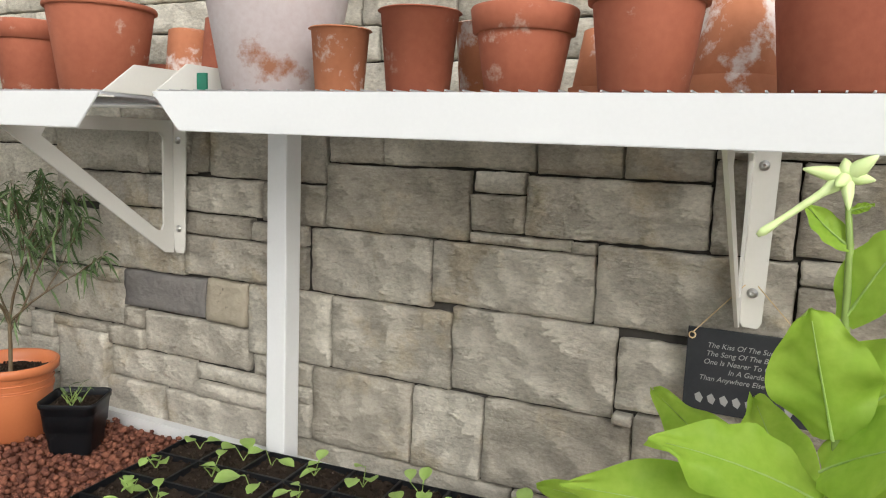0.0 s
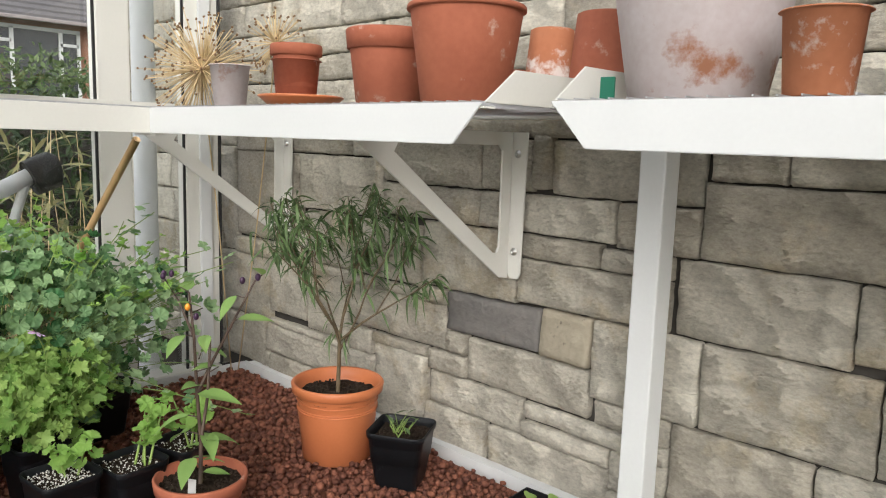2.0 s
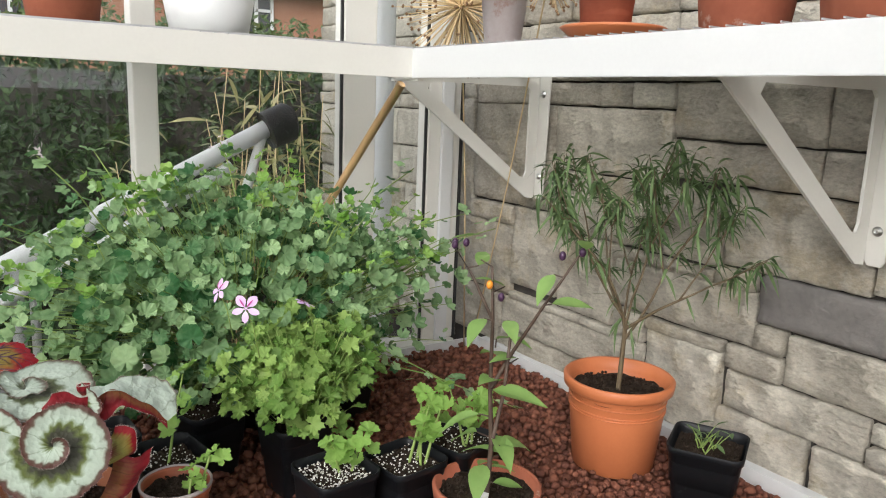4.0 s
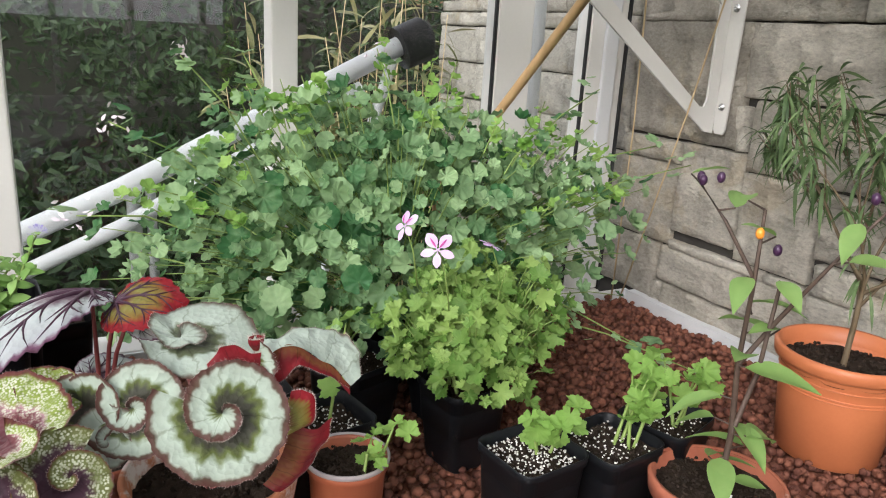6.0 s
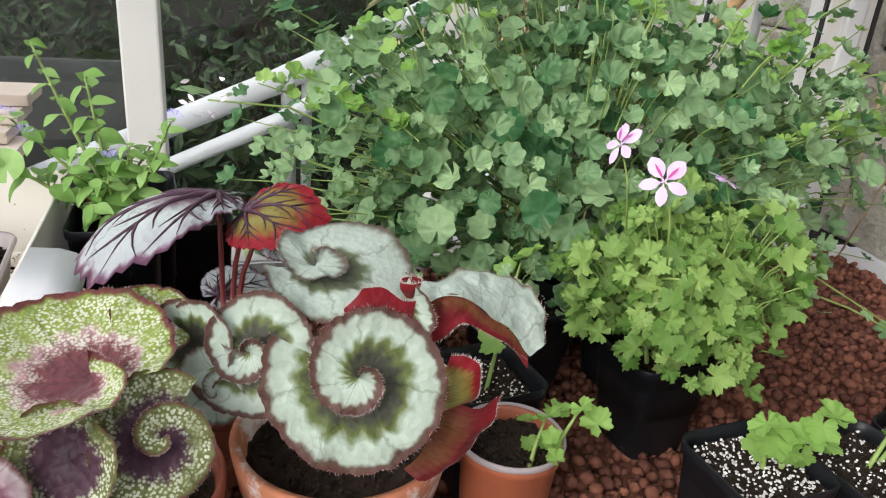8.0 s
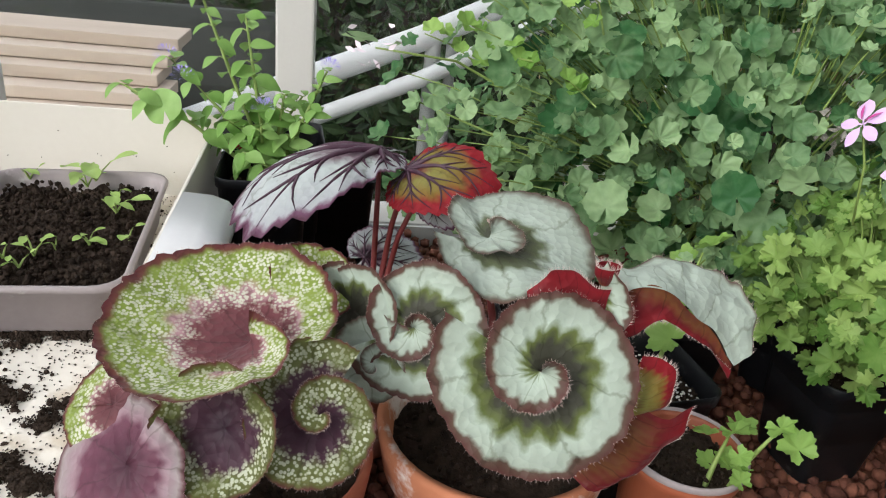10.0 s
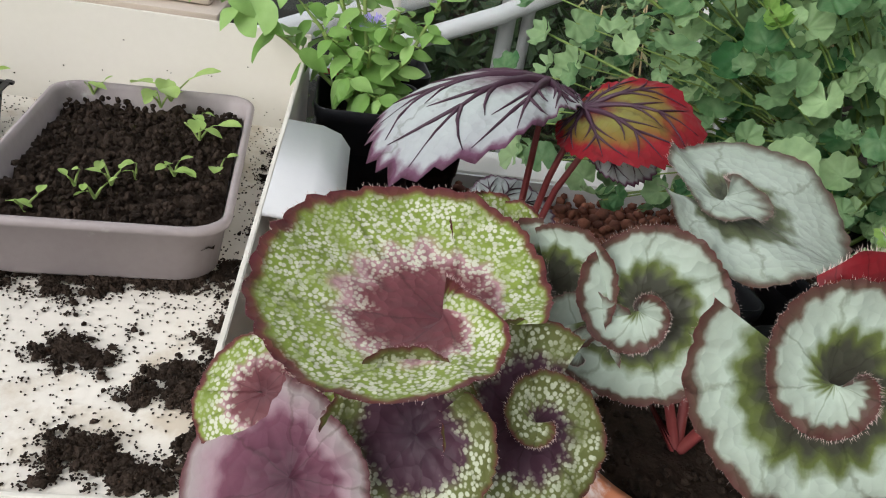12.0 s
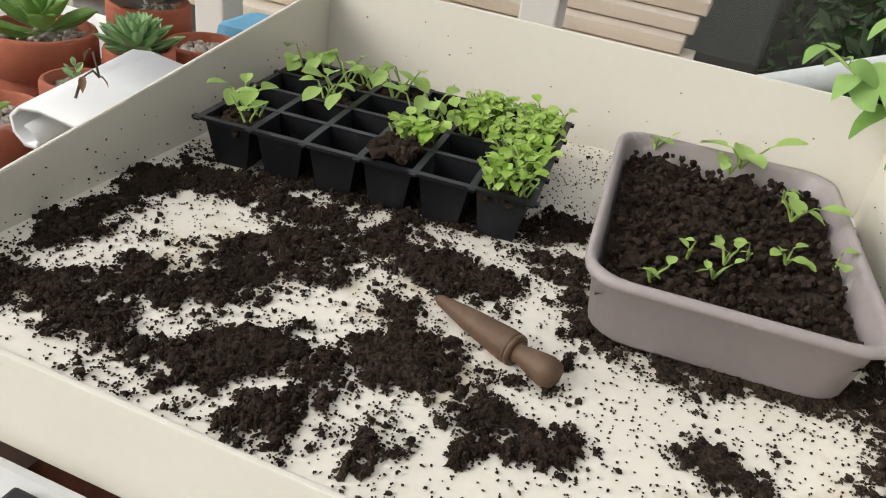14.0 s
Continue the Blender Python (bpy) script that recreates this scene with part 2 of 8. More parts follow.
surface("terracotta", (0.245, 0.066, 0.036), (0.39, 0.125, 0.068), scale=9, rough=0.82, bump=0.35, fine=85, per_object=0.5, wear=(0.50, 0.34, 0.28), wear_scale=17, wear_at=0.66)
surface("limed_terracotta", (0.36, 0.125, 0.06), (0.50, 0.20, 0.10), scale=14, rough=0.85, bump=0.35, fine=90, wear=(0.66, 0.58, 0.54), wear_scale=16, wear_at=0.56)
surface("chalky_terracotta", (0.44, 0.36, 0.35), (0.60, 0.56, 0.57), scale=7, rough=0.88, bump=0.35, fine=90, wear=(0.34, 0.15, 0.085), wear_scale=9, wear_at=0.60)
surface("plastic_terracotta", (0.46, 0.14, 0.055), (0.53, 0.175, 0.07), scale=5, rough=0.42, bump=0.06, fine=140, per_object=0.2)
surface("brown_plastic", (0.27, 0.075, 0.035), (0.33, 0.10, 0.048), scale=5, rough=0.4, bump=0.06, fine=140)
surface("black_plastic", (0.005, 0.0055, 0.007), (0.011, 0.012, 0.014), scale=9, spec=0.25, rough=0.42, bump=0.06, fine=140, wear=(0.06, 0.06, 0.06), wear_scale=30, wear_at=0.68)
surface("grey_plastic", (0.25, 0.215, 0.215), (0.34, 0.30, 0.295), scale=7, rough=0.5, bump=0.1, fine=140, wear=(0.45, 0.42, 0.41), wear_scale=20, wear_at=0.66)
surface("compost", (0.008, 0.0058, 0.0045), (0.052, 0.036, 0.026), scale=60, rough=0.95, bump=1.0, fine=320, depth=0.004, per_island=0.5, spec=0.12)
surface("perlite", (0.45, 0.42, 0.38), (0.76, 0.74, 0.70), per_island=0.9, scale=60, rough=0.8, bump=0.3)
surface("clay_pebble", (0.085, 0.028, 0.018), (0.225, 0.083, 0.048), scale=90, rough=0.85, bump=0.5, fine=420, depth=0.0015, per_island=0.9)
surface("slate", (0.014, 0.016, 0.020), (0.030, 0.033, 0.038), scale=20, rough=0.6, bump=0.3, fine=120)
surface("engraving", (0.26, 0.26, 0.25), (0.34, 0.34, 0.33), scale=40, rough=0.7, bump=0.1)
surface("steel", (0.50, 0.50, 0.49), (0.62, 0.62, 0.61), scale=30, rough=0.35, bump=0.05, metal=1.0)
surface("wire", (0.45, 0.45, 0.46), (0.62, 0.62, 0.64), scale=40, rough=0.4, bump=0.05, metal=0.6)
surface("rubber", (0.010, 0.010, 0.011), (0.022, 0.022, 0.024), scale=30, rough=0.6, bump=0.1)
surface("cane", (0.42, 0.26, 0.12), (0.58, 0.39, 0.20), scale=30, rough=0.55, bump=0.2, stretch=(1, 1, 0.2))
surface("old_wood", (0.062, 0.034, 0.020), (0.136, 0.081, 0.046), scale=30, rough=0.6, bump=0.35, fine=160, stretch=(0.4, 1, 1), wear=(0.07, 0.045, 0.032), wear_scale=40, wear_at=0.62)
surface("sawn_pine", (0.48, 0.39, 0.31), (0.62, 0.53, 0.44), scale=9, rough=0.7, bump=0.2, fine=80, stretch=(1, 0.15, 1), per_object=0.5)
surface("dry_stalk", (0.52, 0.38, 0.20), (0.68, 0.53, 0.32), scale=30, rough=0.7, bump=0.2, per_island=0.6)
surface("seed_head", (0.16, 0.09, 0.045), (0.28, 0.17, 0.09), scale=60, rough=0.8, bump=0.4)
surface("red_label", (0.45, 0.02, 0.03), (0.55, 0.04, 0.05), scale=9, rough=0.4, bump=0.05)
surface("green_plastic", (0.005, 0.11, 0.065), (0.01, 0.14, 0.085), scale=9, rough=0.4, bump=0.05)
surface("mustard_glaze", (0.30, 0.19, 0.03), (0.42, 0.28, 0.06), scale=9, rough=0.25, bump=0.1)
surface("brown_stem", (0.08, 0.055, 0.030), (0.15, 0.11, 0.06), scale=60, rough=0.7, bump=0.3)
surface("dark_stem", (0.045, 0.028, 0.022), (0.10, 0.065, 0.045), scale=60, rough=0.6, bump=0.3)
surface("green_stem", (0.16, 0.24, 0.05), (0.26, 0.36, 0.10), scale=40, rough=0.5, bump=0.2)
surface("red_stem", (0.18, 0.025, 0.03), (0.30, 0.07, 0.06), scale=40, rough=0.5, bump=0.2)
surface("jointing", (0.02, 0.02, 0.02), (0.035, 0.035, 0.035), scale=9, rough=0.7, bump=0.1)
surface("lawn", (0.035, 0.06, 0.015), (0.08, 0.11, 0.03), scale=3, rough=0.9, bump=0.8, fine=50, depth=0.03)
surface("brick_red", (0.28, 0.13, 0.085), (0.38, 0.20, 0.13), scale=2, rough=0.85, bump=0.3, fine=14)
surface("dark_fabric", (0.030, 0.034, 0.032), (0.060, 0.066, 0.062), scale=5, rough=0.85, bump=0.2, fine=90)
surface("roof_tile", (0.10, 0.095, 0.10), (0.16, 0.15, 0.155), scale=2, rough=0.8, bump=0.4, fine=12)
surface("window_dark", (0.03, 0.035, 0.04), (0.06, 0.065, 0.07), scale=1, rough=0.1, bump=0.0)
surface("purple_fruit", (0.025, 0.010, 0.030), (0.06, 0.02, 0.06), scale=30, rough=0.3, bump=0.1)
surface("orange_fruit", (0.70, 0.22, 0.02), (0.80, 0.33, 0.04), scale=30, rough=0.3, bump=0.05)
surface("pink_petal", (0.52, 0.34, 0.58), (0.66, 0.48, 0.70), scale=40, rough=0.6, bump=0.1)
surface("magenta_mark", (0.35, 0.03, 0.18), (0.50, 0.07, 0.28), scale=40, rough=0.6, bump=0.1)
surface("mauve_flower", (0.30, 0.26, 0.62), (0.45, 0.40, 0.75), scale=60, rough=0.7, bump=0.3)
surface("white_flower", (0.60, 0.50, 0.55), (0.78, 0.70, 0.74), scale=60, rough=0.7, bump=0.3)
surface("pale_flower", (0.52, 0.66, 0.25), (0.70, 0.80, 0.45), scale=30, rough=0.5, bump=0.15)
surface("gravel_mix", (0.30, 0.26, 0.22), (0.50, 0.45, 0.40), scale=60, rough=0.85, bump=0.5, per_island=0.8)
surface("blue_cloth", (0.10, 0.30, 0.46), (0.16, 0.38, 0.55), scale=20, rough=0.9, bump=0.4)
leafy("scented_leaf", (0.045, 0.145, 0.050), (0.40, 0.565, 0.290), glow=0.42)
leafy("bright_leaf", (0.11, 0.225, 0.042), (0.33, 0.47, 0.135), glow=0.38)
leafy("young_leaf", (0.16, 0.33, 0.055), (0.35, 0.53, 0.145), glow=0.45)
leafy("tobacco_leaf", (0.22, 0.42, 0.035), (0.42, 0.60, 0.09), glow=0.5)
leafy("seedling_leaf", (0.28, 0.46, 0.08), (0.46, 0.62, 0.22), glow=0.38)
leafy("salad_leaf", (0.34, 0.54, 0.08), (0.54, 0.70, 0.22), glow=0.42)
leafy("willow_leaf", (0.052, 0.092, 0.036), (0.17, 0.25, 0.105), glow=0.25)
leafy("chilli_leaf", (0.19, 0.33, 0.09), (0.27, 0.42, 0.13), glow=0.35)
leafy("mint_leaf", (0.17, 0.33, 0.07), (0.33, 0.52, 0.17), glow=0.35)
leafy("shrub_leaf", (0.040, 0.075, 0.028), (0.15, 0.21, 0.085), glow=0.2)
leafy("hedge_leaf", (0.014, 0.030, 0.012), (0.062, 0.100, 0.042), glow=0.1)
leafy("bamboo_leaf", (0.10, 0.13, 0.04), (0.40, 0.36, 0.18), glow=0.2)
leafy("succulent_leaf", (0.20, 0.36, 0.15), (0.40, 0.56, 0.30), glow=0.1)
leafy("grey_succulent", (0.30, 0.34, 0.32), (0.46, 0.48, 0.46), glow=0.05)
begonia_skin("silver_begonia", [(0.0, (0.080, 0.028, 0.023)), (0.065, (0.084, 0.052, 0.035)), (0.11, (0.320, 0.376, 0.306)), (0.29, (0.383, 0.459, 0.376)), (0.40, (0.097, 0.125, 0.031)), (0.52, (0.045, 0.047, 0.030)), (1.0, (0.035, 0.031, 0.024))])
begonia_skin("plain_silver_begonia", [(0.0, (0.090, 0.052, 0.038)), (0.035, (0.111, 0.104, 0.077)), (0.10, (0.306, 0.362, 0.299)), (0.42, (0.390, 0.459, 0.390)), (0.52, (0.104, 0.125, 0.063)), (0.70, (0.070, 0.077, 0.049)), (1.0, (0.139, 0.160, 0.111))])
begonia_skin("lime_begonia", [(0.0, (0.085, 0.014, 0.018)), (0.04, (0.11, 0.035, 0.022)), (0.085, (0.17, 0.235, 0.035)), (0.38, (0.21, 0.275, 0.050)), (0.47, (0.37, 0.22, 0.235)), (0.58, (0.14, 0.042, 0.048)), (1.0, (0.085, 0.022, 0.028))], speck=((0.54, 0.55, 0.43), 0.64))
begonia_skin("purple_begonia", [(0.0, (0.085, 0.02, 0.02)), (0.05, (0.085, 0.095, 0.022)), (0.26, (0.12, 0.14, 0.042)), (0.40, (0.055, 0.020, 0.034)), (1.0, (0.022, 0.007, 0.016))], speck=((0.46, 0.49, 0.36), 0.46))
begonia_skin("frosted_begonia", [(0.0, (0.055, 0.012, 0.030)), (0.035, (0.12, 0.05, 0.09)), (0.08, (0.34, 0.36, 0.37)), (0.50, (0.42, 0.47, 0.45)), (0.68, (0.16, 0.11, 0.13)), (0.82, (0.045, 0.016, 0.035)), (1.0, (0.03, 0.01, 0.025))])
begonia_skin("red_begonia", [(0.0, (0.20, 0.006, 0.012)), (0.20, (0.23, 0.008, 0.014)), (0.34, (0.19, 0.12, 0.022)), (0.62, (0.20, 0.19, 0.045)), (0.82, (0.13, 0.022, 0.022)), (1.0, (0.09, 0.008, 0.02))], glow=0.22)
begonia_skin("pale_silver_begonia", [(0.0, (0.090, 0.042, 0.035)), (0.04, (0.139, 0.139, 0.104)), (0.12, (0.306, 0.362, 0.299)), (0.6, (0.383, 0.452, 0.383)), (1.0, (0.292, 0.348, 0.292))])
begonia_skin("rose_begonia", [(0.0, (0.072, 0.013, 0.018)), (0.05, (0.144, 0.083, 0.084)), (0.12, (0.302, 0.256, 0.253)), (0.30, (0.288, 0.192, 0.218)), (0.45, (0.122, 0.038, 0.063)), (1.0, (0.043, 0.010, 0.021))])
begonia_skin("crimson_underside", [(0.0, (0.16, 0.015, 0.02)), (0.10, (0.22, 0.010, 0.016)), (0.45, (0.15, 0.012, 0.016)), (0.70, (0.16, 0.06, 0.02)), (1.0, (0.12, 0.02, 0.02))], glow=0.35)
glass_pane("glass")

# ---- builders ----


def link(name, verts, faces, material, parent=None, label="", smooth=True, uv=None):
    me = bpy.data.meshes.new(name)
    me.from_pydata([tuple(v) for v in verts], [], faces)
    if smooth:
        me.polygons.foreach_set("use_smooth", [True] * len(me.polygons))
    if uv is not None:
        lay = me.uv_layers.new(name="UVMap")
        co = np.array(uv, dtype=float)
        idx = np.empty(len(me.loops), dtype=int)
        me.loops.foreach_get("vertex_index", idx)
        lay.data.foreach_set("uv", co[idx].ravel())
    me.materials.append(MATS[material])
    me.validate()
    ob = new(name, me)
    ob.parent = parent
    return tagged(ob, label)


def part(name, bm, material, parent=None, label="", smooth=False):
    """Links a bmesh as one mesh object under a thing or a part."""
    me = bpy.data.meshes.new(name)
    bmesh.ops.recalc_face_normals(bm, faces=bm.faces)
    bm.to_mesh(me)
    bm.free()
    if smooth:
        me.polygons.foreach_set("use_smooth", [True] * len(me.polygons))
    me.materials.append(MATS[material])
    ob = new(name, me)
    ob.parent = parent
    return tagged(ob, label)


def box(x0, x1, y0, y1, z0, z1, bevel=0.0, bm=None):
    bm = bm or bmesh.new()
    made = bmesh.ops.create_cube(bm, size=1)["verts"]
    for v in made:
        v.co = Vector((x0 + (v.co.x + 0.5) * (x1 - x0), y0 + (v.co.y + 0.5) * (y1 - y0), z0 + (v.co.z + 0.5) * (z1 - z0)))
    if bevel:
        edges = list({e for v in made for e in v.link_edges})
        bmesh.ops.bevel(bm, geom=edges, offset=bevel, segments=2, affect="EDGES", profile=0.6)
    return bm


def prism(points, axis, a, b, bevel=0.0):
    """A flat outline (2 numbers each) pushed out along an axis from a to b."""
    bm = bmesh.new()

    def at(p, d):
        return {"x": (d, p[0], p[1]), "y": (p[0], d, p[1]), "z": (p[0], p[1], d)}[axis]

    lo, hi = [bm.verts.new(at(p, a)) for p in points], [bm.verts.new(at(p, b)) for p in points]
    bm.faces.new(lo)
    bm.faces.new(hi)
    k = len(points)
    for i in range(k):
        bm.faces.new((lo[i], lo[(i + 1) % k], hi[(i + 1) % k], hi[i]))
    bmesh.ops.recalc_face_normals(bm, faces=bm.faces)
    if bevel:
        bmesh.ops.bevel(bm, geom=list(bm.edges), offset=bevel, segments=2, affect="EDGES")
    return bm


def lathe(profile, steps=48, wobble=0.0, seed=0, closed=True):
    """Verts and faces of a turned shape; profile: (radius, height) from the outside bottom over the rim to the inside."""
    rnd = random.Random(seed)
    ph = [rnd.uniform(0, 6.28) for _ in range(3)]
    V, F = [], []
    for r, z in profile:
        for i in range(steps):
            a = 2 * math.pi * i / steps
            k = 1 + wobble * (math.sin(2 * a + ph[0]) + 0.5 * math.sin(3 * a + ph[1]))
            V.append((r * k * math.cos(a), r * k * math.sin(a), z))
    for j in range(len(profile) - 1):
        for i in range(steps):
            F.append((j * steps + i, j * steps + (i + 1) % steps, (j + 1) * steps + (i + 1) % steps, (j + 1) * steps + i))
    if closed:
        F.append(tuple(reversed(range(steps))))
        F.append(tuple((len(profile) - 1) * steps + i for i in range(steps)))
    return V, F


def tube(points, radii, sides=6):
    """Verts and faces of a tapered tube along points."""
    V, F = [], []
    n = len(points)
    pts = [Vector(p) for p in points]
    for i, p in enumerate(pts):
        d = (pts[min(i + 1, n - 1)] - pts[max(i - 1, 0)]).normalized()
        u = d.orthogonal().normalized()
        w = d.cross(u)
        r = radii[i] if hasattr(radii, "__len__") else radii
        for s in range(sides):
            a = 2 * math.pi * s / sides
            V.append(p + (u * math.cos(a) + w * math.sin(a)) * r)
    for i in range(n - 1):
        for s in range(sides):
            F.append((i * sides + s, i * sides + (s + 1) % sides, (i + 1) * sides + (s + 1) % sides, (i + 1) * sides + s))
    F.append(tuple(range(sides)))
    F.append(tuple((n - 1) * sides + s for s in range(sides)))
    return V, F


class Heap:
    """Joins many small shapes into one mesh."""

    def __init__(self):
        self.V, self.F, self.cuts = [], [], []

    def add(self, V, F, m=None):
        k = len(self.V)
        self.cuts.append((k, len(self.F)))
        self.V.extend([(m @ Vector(v)) if m else v for v in V])
        self.F.extend([tuple(i + k for i in f) for f in F])

    def link(self, name, material, parent=None, label="", smooth=True):
        return link(name, self.V, self.F, material, parent, label, smooth)

    def link_each(self, name, material, parent=None, label="", smooth=True):
        """Links every shape that was added as an object of its own."""
        ends = self.cuts[1:] + [(len(self.V), len(self.F))]
        for (v0, f0), (v1, f1) in zip(self.cuts, ends):
            link(name, self.V[v0:v1], [tuple(i - v0 for i in f) for f in self.F[f0:f1]], material, parent, label, smooth)


def empty(name, x, y, z, turn=0.0):
    ob = new(name)
    ob.matrix_world = pose(x, y, z, 0, 0, turn)
    ob.empty_display_size = 0.05
    return ob


def fix(name, material, bm, label="", category="", kind="structure", smooth=False):
    return tagged(part(name, bm, material, None, smooth=smooth), label, category, "", kind)

# ---- setting: ground, floor, walls, glass ----
fix("ground", "lawn", box(-300, 300, -300, 300, -0.3, -0.02), "green lawn around the greenhouse", "ground")
fix("floor", "paving", box(-2.7, 2.6, -2.4, 1.36, -0.02, 0.0), "grey stone greenhouse floor", "floor")
fix("wall_north", "mortar", box(-3.90, 2.7, 1.385, 1.75, -0.02, 3.2), "tall coursed sandstone wall, dark recessed joints", "wall")
BED = 0.745
GX = -2.70


def bar(name, x0, x1, y0, y1, z0, z1, material="cream_paint", label="cream painted metal glazing bar", category="glazing bar", bevel=0.004):
    return fix(name, material, box(x0, x1, y0, y1, z0, z1, bevel), label, category)


# gable end on the west: dwarf wall, sill, posts with glazing rebates, panes
fix("wall_west", "cream_paint", box(GX - 0.07, GX - 0.01, -2.4, 1.30, 0.0, BED - 0.02), "cream painted low wall under the glazing", "wall")
bar("trim", GX - 0.075, GX + 0.02, -2.4, 1.25, BED - 0.02, BED + 0.022, label="cream window sill along the gable glass", category="sill")
GABLE_POSTS = ((-1.72, 0.055), (-1.20, 0.055), (-0.66, 0.055), (-0.165, 0.06), (0.36, 0.055), (0.882, 0.095), (1.146, 0.109))
for y, w in GABLE_POSTS:
    bar("post", GX - 0.06, GX, y, y + w, BED + 0.022, 3.0)
    bar("post", GX - 0.075, GX - 0.06, y + 0.012, y + w - 0.012, BED + 0.022, 3.0, label="outer cap of a cream glazing bar")
bar("trim", GX + 0.0005, GX + 0.012, 1.186, 1.226, BED + 0.022, 3.0, "white_paint", "white cover strip on the corner post", "trim")
bar("trim", GX - 0.05, GX + 0.004, 1.2565, 1.263, BED + 0.022, 3.0, "jointing", "black rubber seal beside the corner post", "seal", 0)
bar("trim", GX - 0.012, GX - 0.004, 1.139, 1.1448, BED + 0.022, 3.0, "jointing", "black rubber seal beside the corner post", "seal", 0)
bar("trim", GX - 0.012, GX - 0.004, 0.875, 0.8815, BED + 0.022, 3.0, "jointing", "black rubber seal beside a post", "seal", 0)
for i in range(len(GABLE_POSTS) - 1):
    pane = fix("window_%d" % (i + 1), "glass", box(GX - 0.048, GX - 0.044, GABLE_POSTS[i][0] + GABLE_POSTS[i][1] - 0.008, GABLE_POSTS[i + 1][0] + 0.008, BED + 0.02, 2.95),
               "clear greenhouse glass pane, lightly streaked", "window")
    pane.visible_shadow = False
# round white downpipe outside
V, F = tube([(GX - 0.20, 1.103, 0.0), (GX - 0.20, 1.103, 3.0)], 0.036, 20)
tagged(link("downpipe", V, F, "white_paint"), "round white plastic downpipe outside the glass", "pipe")
# the other sides of the house, behind the camera
fix("wall_south", "cream_paint", box(-2.7, 2.7, -2.47, -2.41, 0.0, 0.75), "cream painted low wall", "wall")
for k in range(10):
    x = -2.66 + k * 0.58
    bar("post", x, x + 0.05, -2.46, -2.41, 0.75, 2.3)
fix("wall_east", "cream_paint", box(2.62, 2.7, -2.4, 1.36, 0.0, 0.75), "cream painted low wall", "wall")
for k in range(7):
    bar("post", 2.63, 2.69, -2.3 + k * 0.58, -2.25 + k * 0.58, 0.75, 3.0)
for k in range(10):
    x = -2.66 + k * 0.58
    fix("ceiling", "cream_paint", prism([(-2.46, 2.26), (1.37, 3.1), (1.37, 3.16), (-2.46, 2.32)], "x", x, x + 0.045), "cream painted roof rafter", "rafter")
roof = fix("skylight_1", "glass", prism([(-2.46, 2.325), (1.37, 3.165), (1.37, 3.169), (-2.46, 2.329)], "x", -2.7, 2.7), "clear glass greenhouse roof", "roof glass")
roof.visible_shadow = False

# ---- benches with their beds ----
bench = empty("staging_bench", -2.2, 0.4, 0)
for nm, b in (("bed_base", box(-2.66, 1.2, 0.44, 1.33, BED - 0.06, BED - 0.02)), ("bed_base", box(-2.66, -1.76, -2.2, 0.44, BED - 0.06, BED - 0.0205)),
              ("fascia", box(-1.76, 1.2, 0.40, 0.44, BED - 0.10, BED + 0.02, 0.006)), ("fascia", box(-1.76, -1.72, -2.2, 0.40, BED - 0.10, BED + 0.02, 0.006)),
              ("edging", box(-2.665, 1.2, 1.33, 1.336, BED - 0.05, BED + 0.02)), ("edging", box(-2.672, -2.666, -2.2, 1.336, BED - 0.05, BED + 0.021))):
    ob = part(nm, b, "white_paint" if nm == "edging" else "cream_paint", bench)
    ob.matrix_parent_inverse = bench.matrix_world.inverted()
ob = part("edging_cap", box(-2.665, 1.2, 1.3362, 1.362, BED + 0.005, BED + 0.018, 0.002), "white_paint", bench)
ob.matrix_parent_inverse = bench.matrix_world.inverted()
for x, y in ((-2.55, -2.0), (-1.80, -2.0), (-1.80, 0.46), (-2.55, 1.2), (-0.6, 0.48), (-0.6, 1.25), (1.1, 0.48), (1.1, 1.25)):
    ob = part("leg", box(x - 0.025, x + 0.025, y - 0.025, y + 0.025, 0.0, BED - 0.06, 0.004), "cream_paint", bench)
    ob.matrix_parent_inverse = bench.matrix_world.inverted()
tagged(bench, "cream metal greenhouse bench with raised white edging, filled with clay pebbles", "bench")


ico = bmesh.new()
bmesh.ops.create_icosphere(ico, subdivisions=1, radius=1)
ICO_V, ICO_F = np.array([v.co[:] for v in ico.verts]), [tuple(v.index for v in f.verts) for f in ico.faces]
bmesh.ops.subdivide_edges(ico, edges=list(ico.edges), cuts=1, use_grid_fill=True)
ico.verts.ensure_lookup_table()
ICO2_V = np.array([v.co.normalized()[:] for v in ico.verts])
ICO2_F = [tuple(v.index for v in f.verts) for f in ico.faces]
ico.free()


OCTA_V, OCTA_F = np.array([(1, 0, 0), (-1, 0, 0), (0, 1, 0), (0, -1, 0), (0, 0, 1), (0, 0, -1)], dtype=float), [(0, 2, 4), (2, 1, 4), (1, 3, 4), (3, 0, 4), (2, 0, 5), (1, 2, 5), (3, 1, 5), (0, 3, 5)]


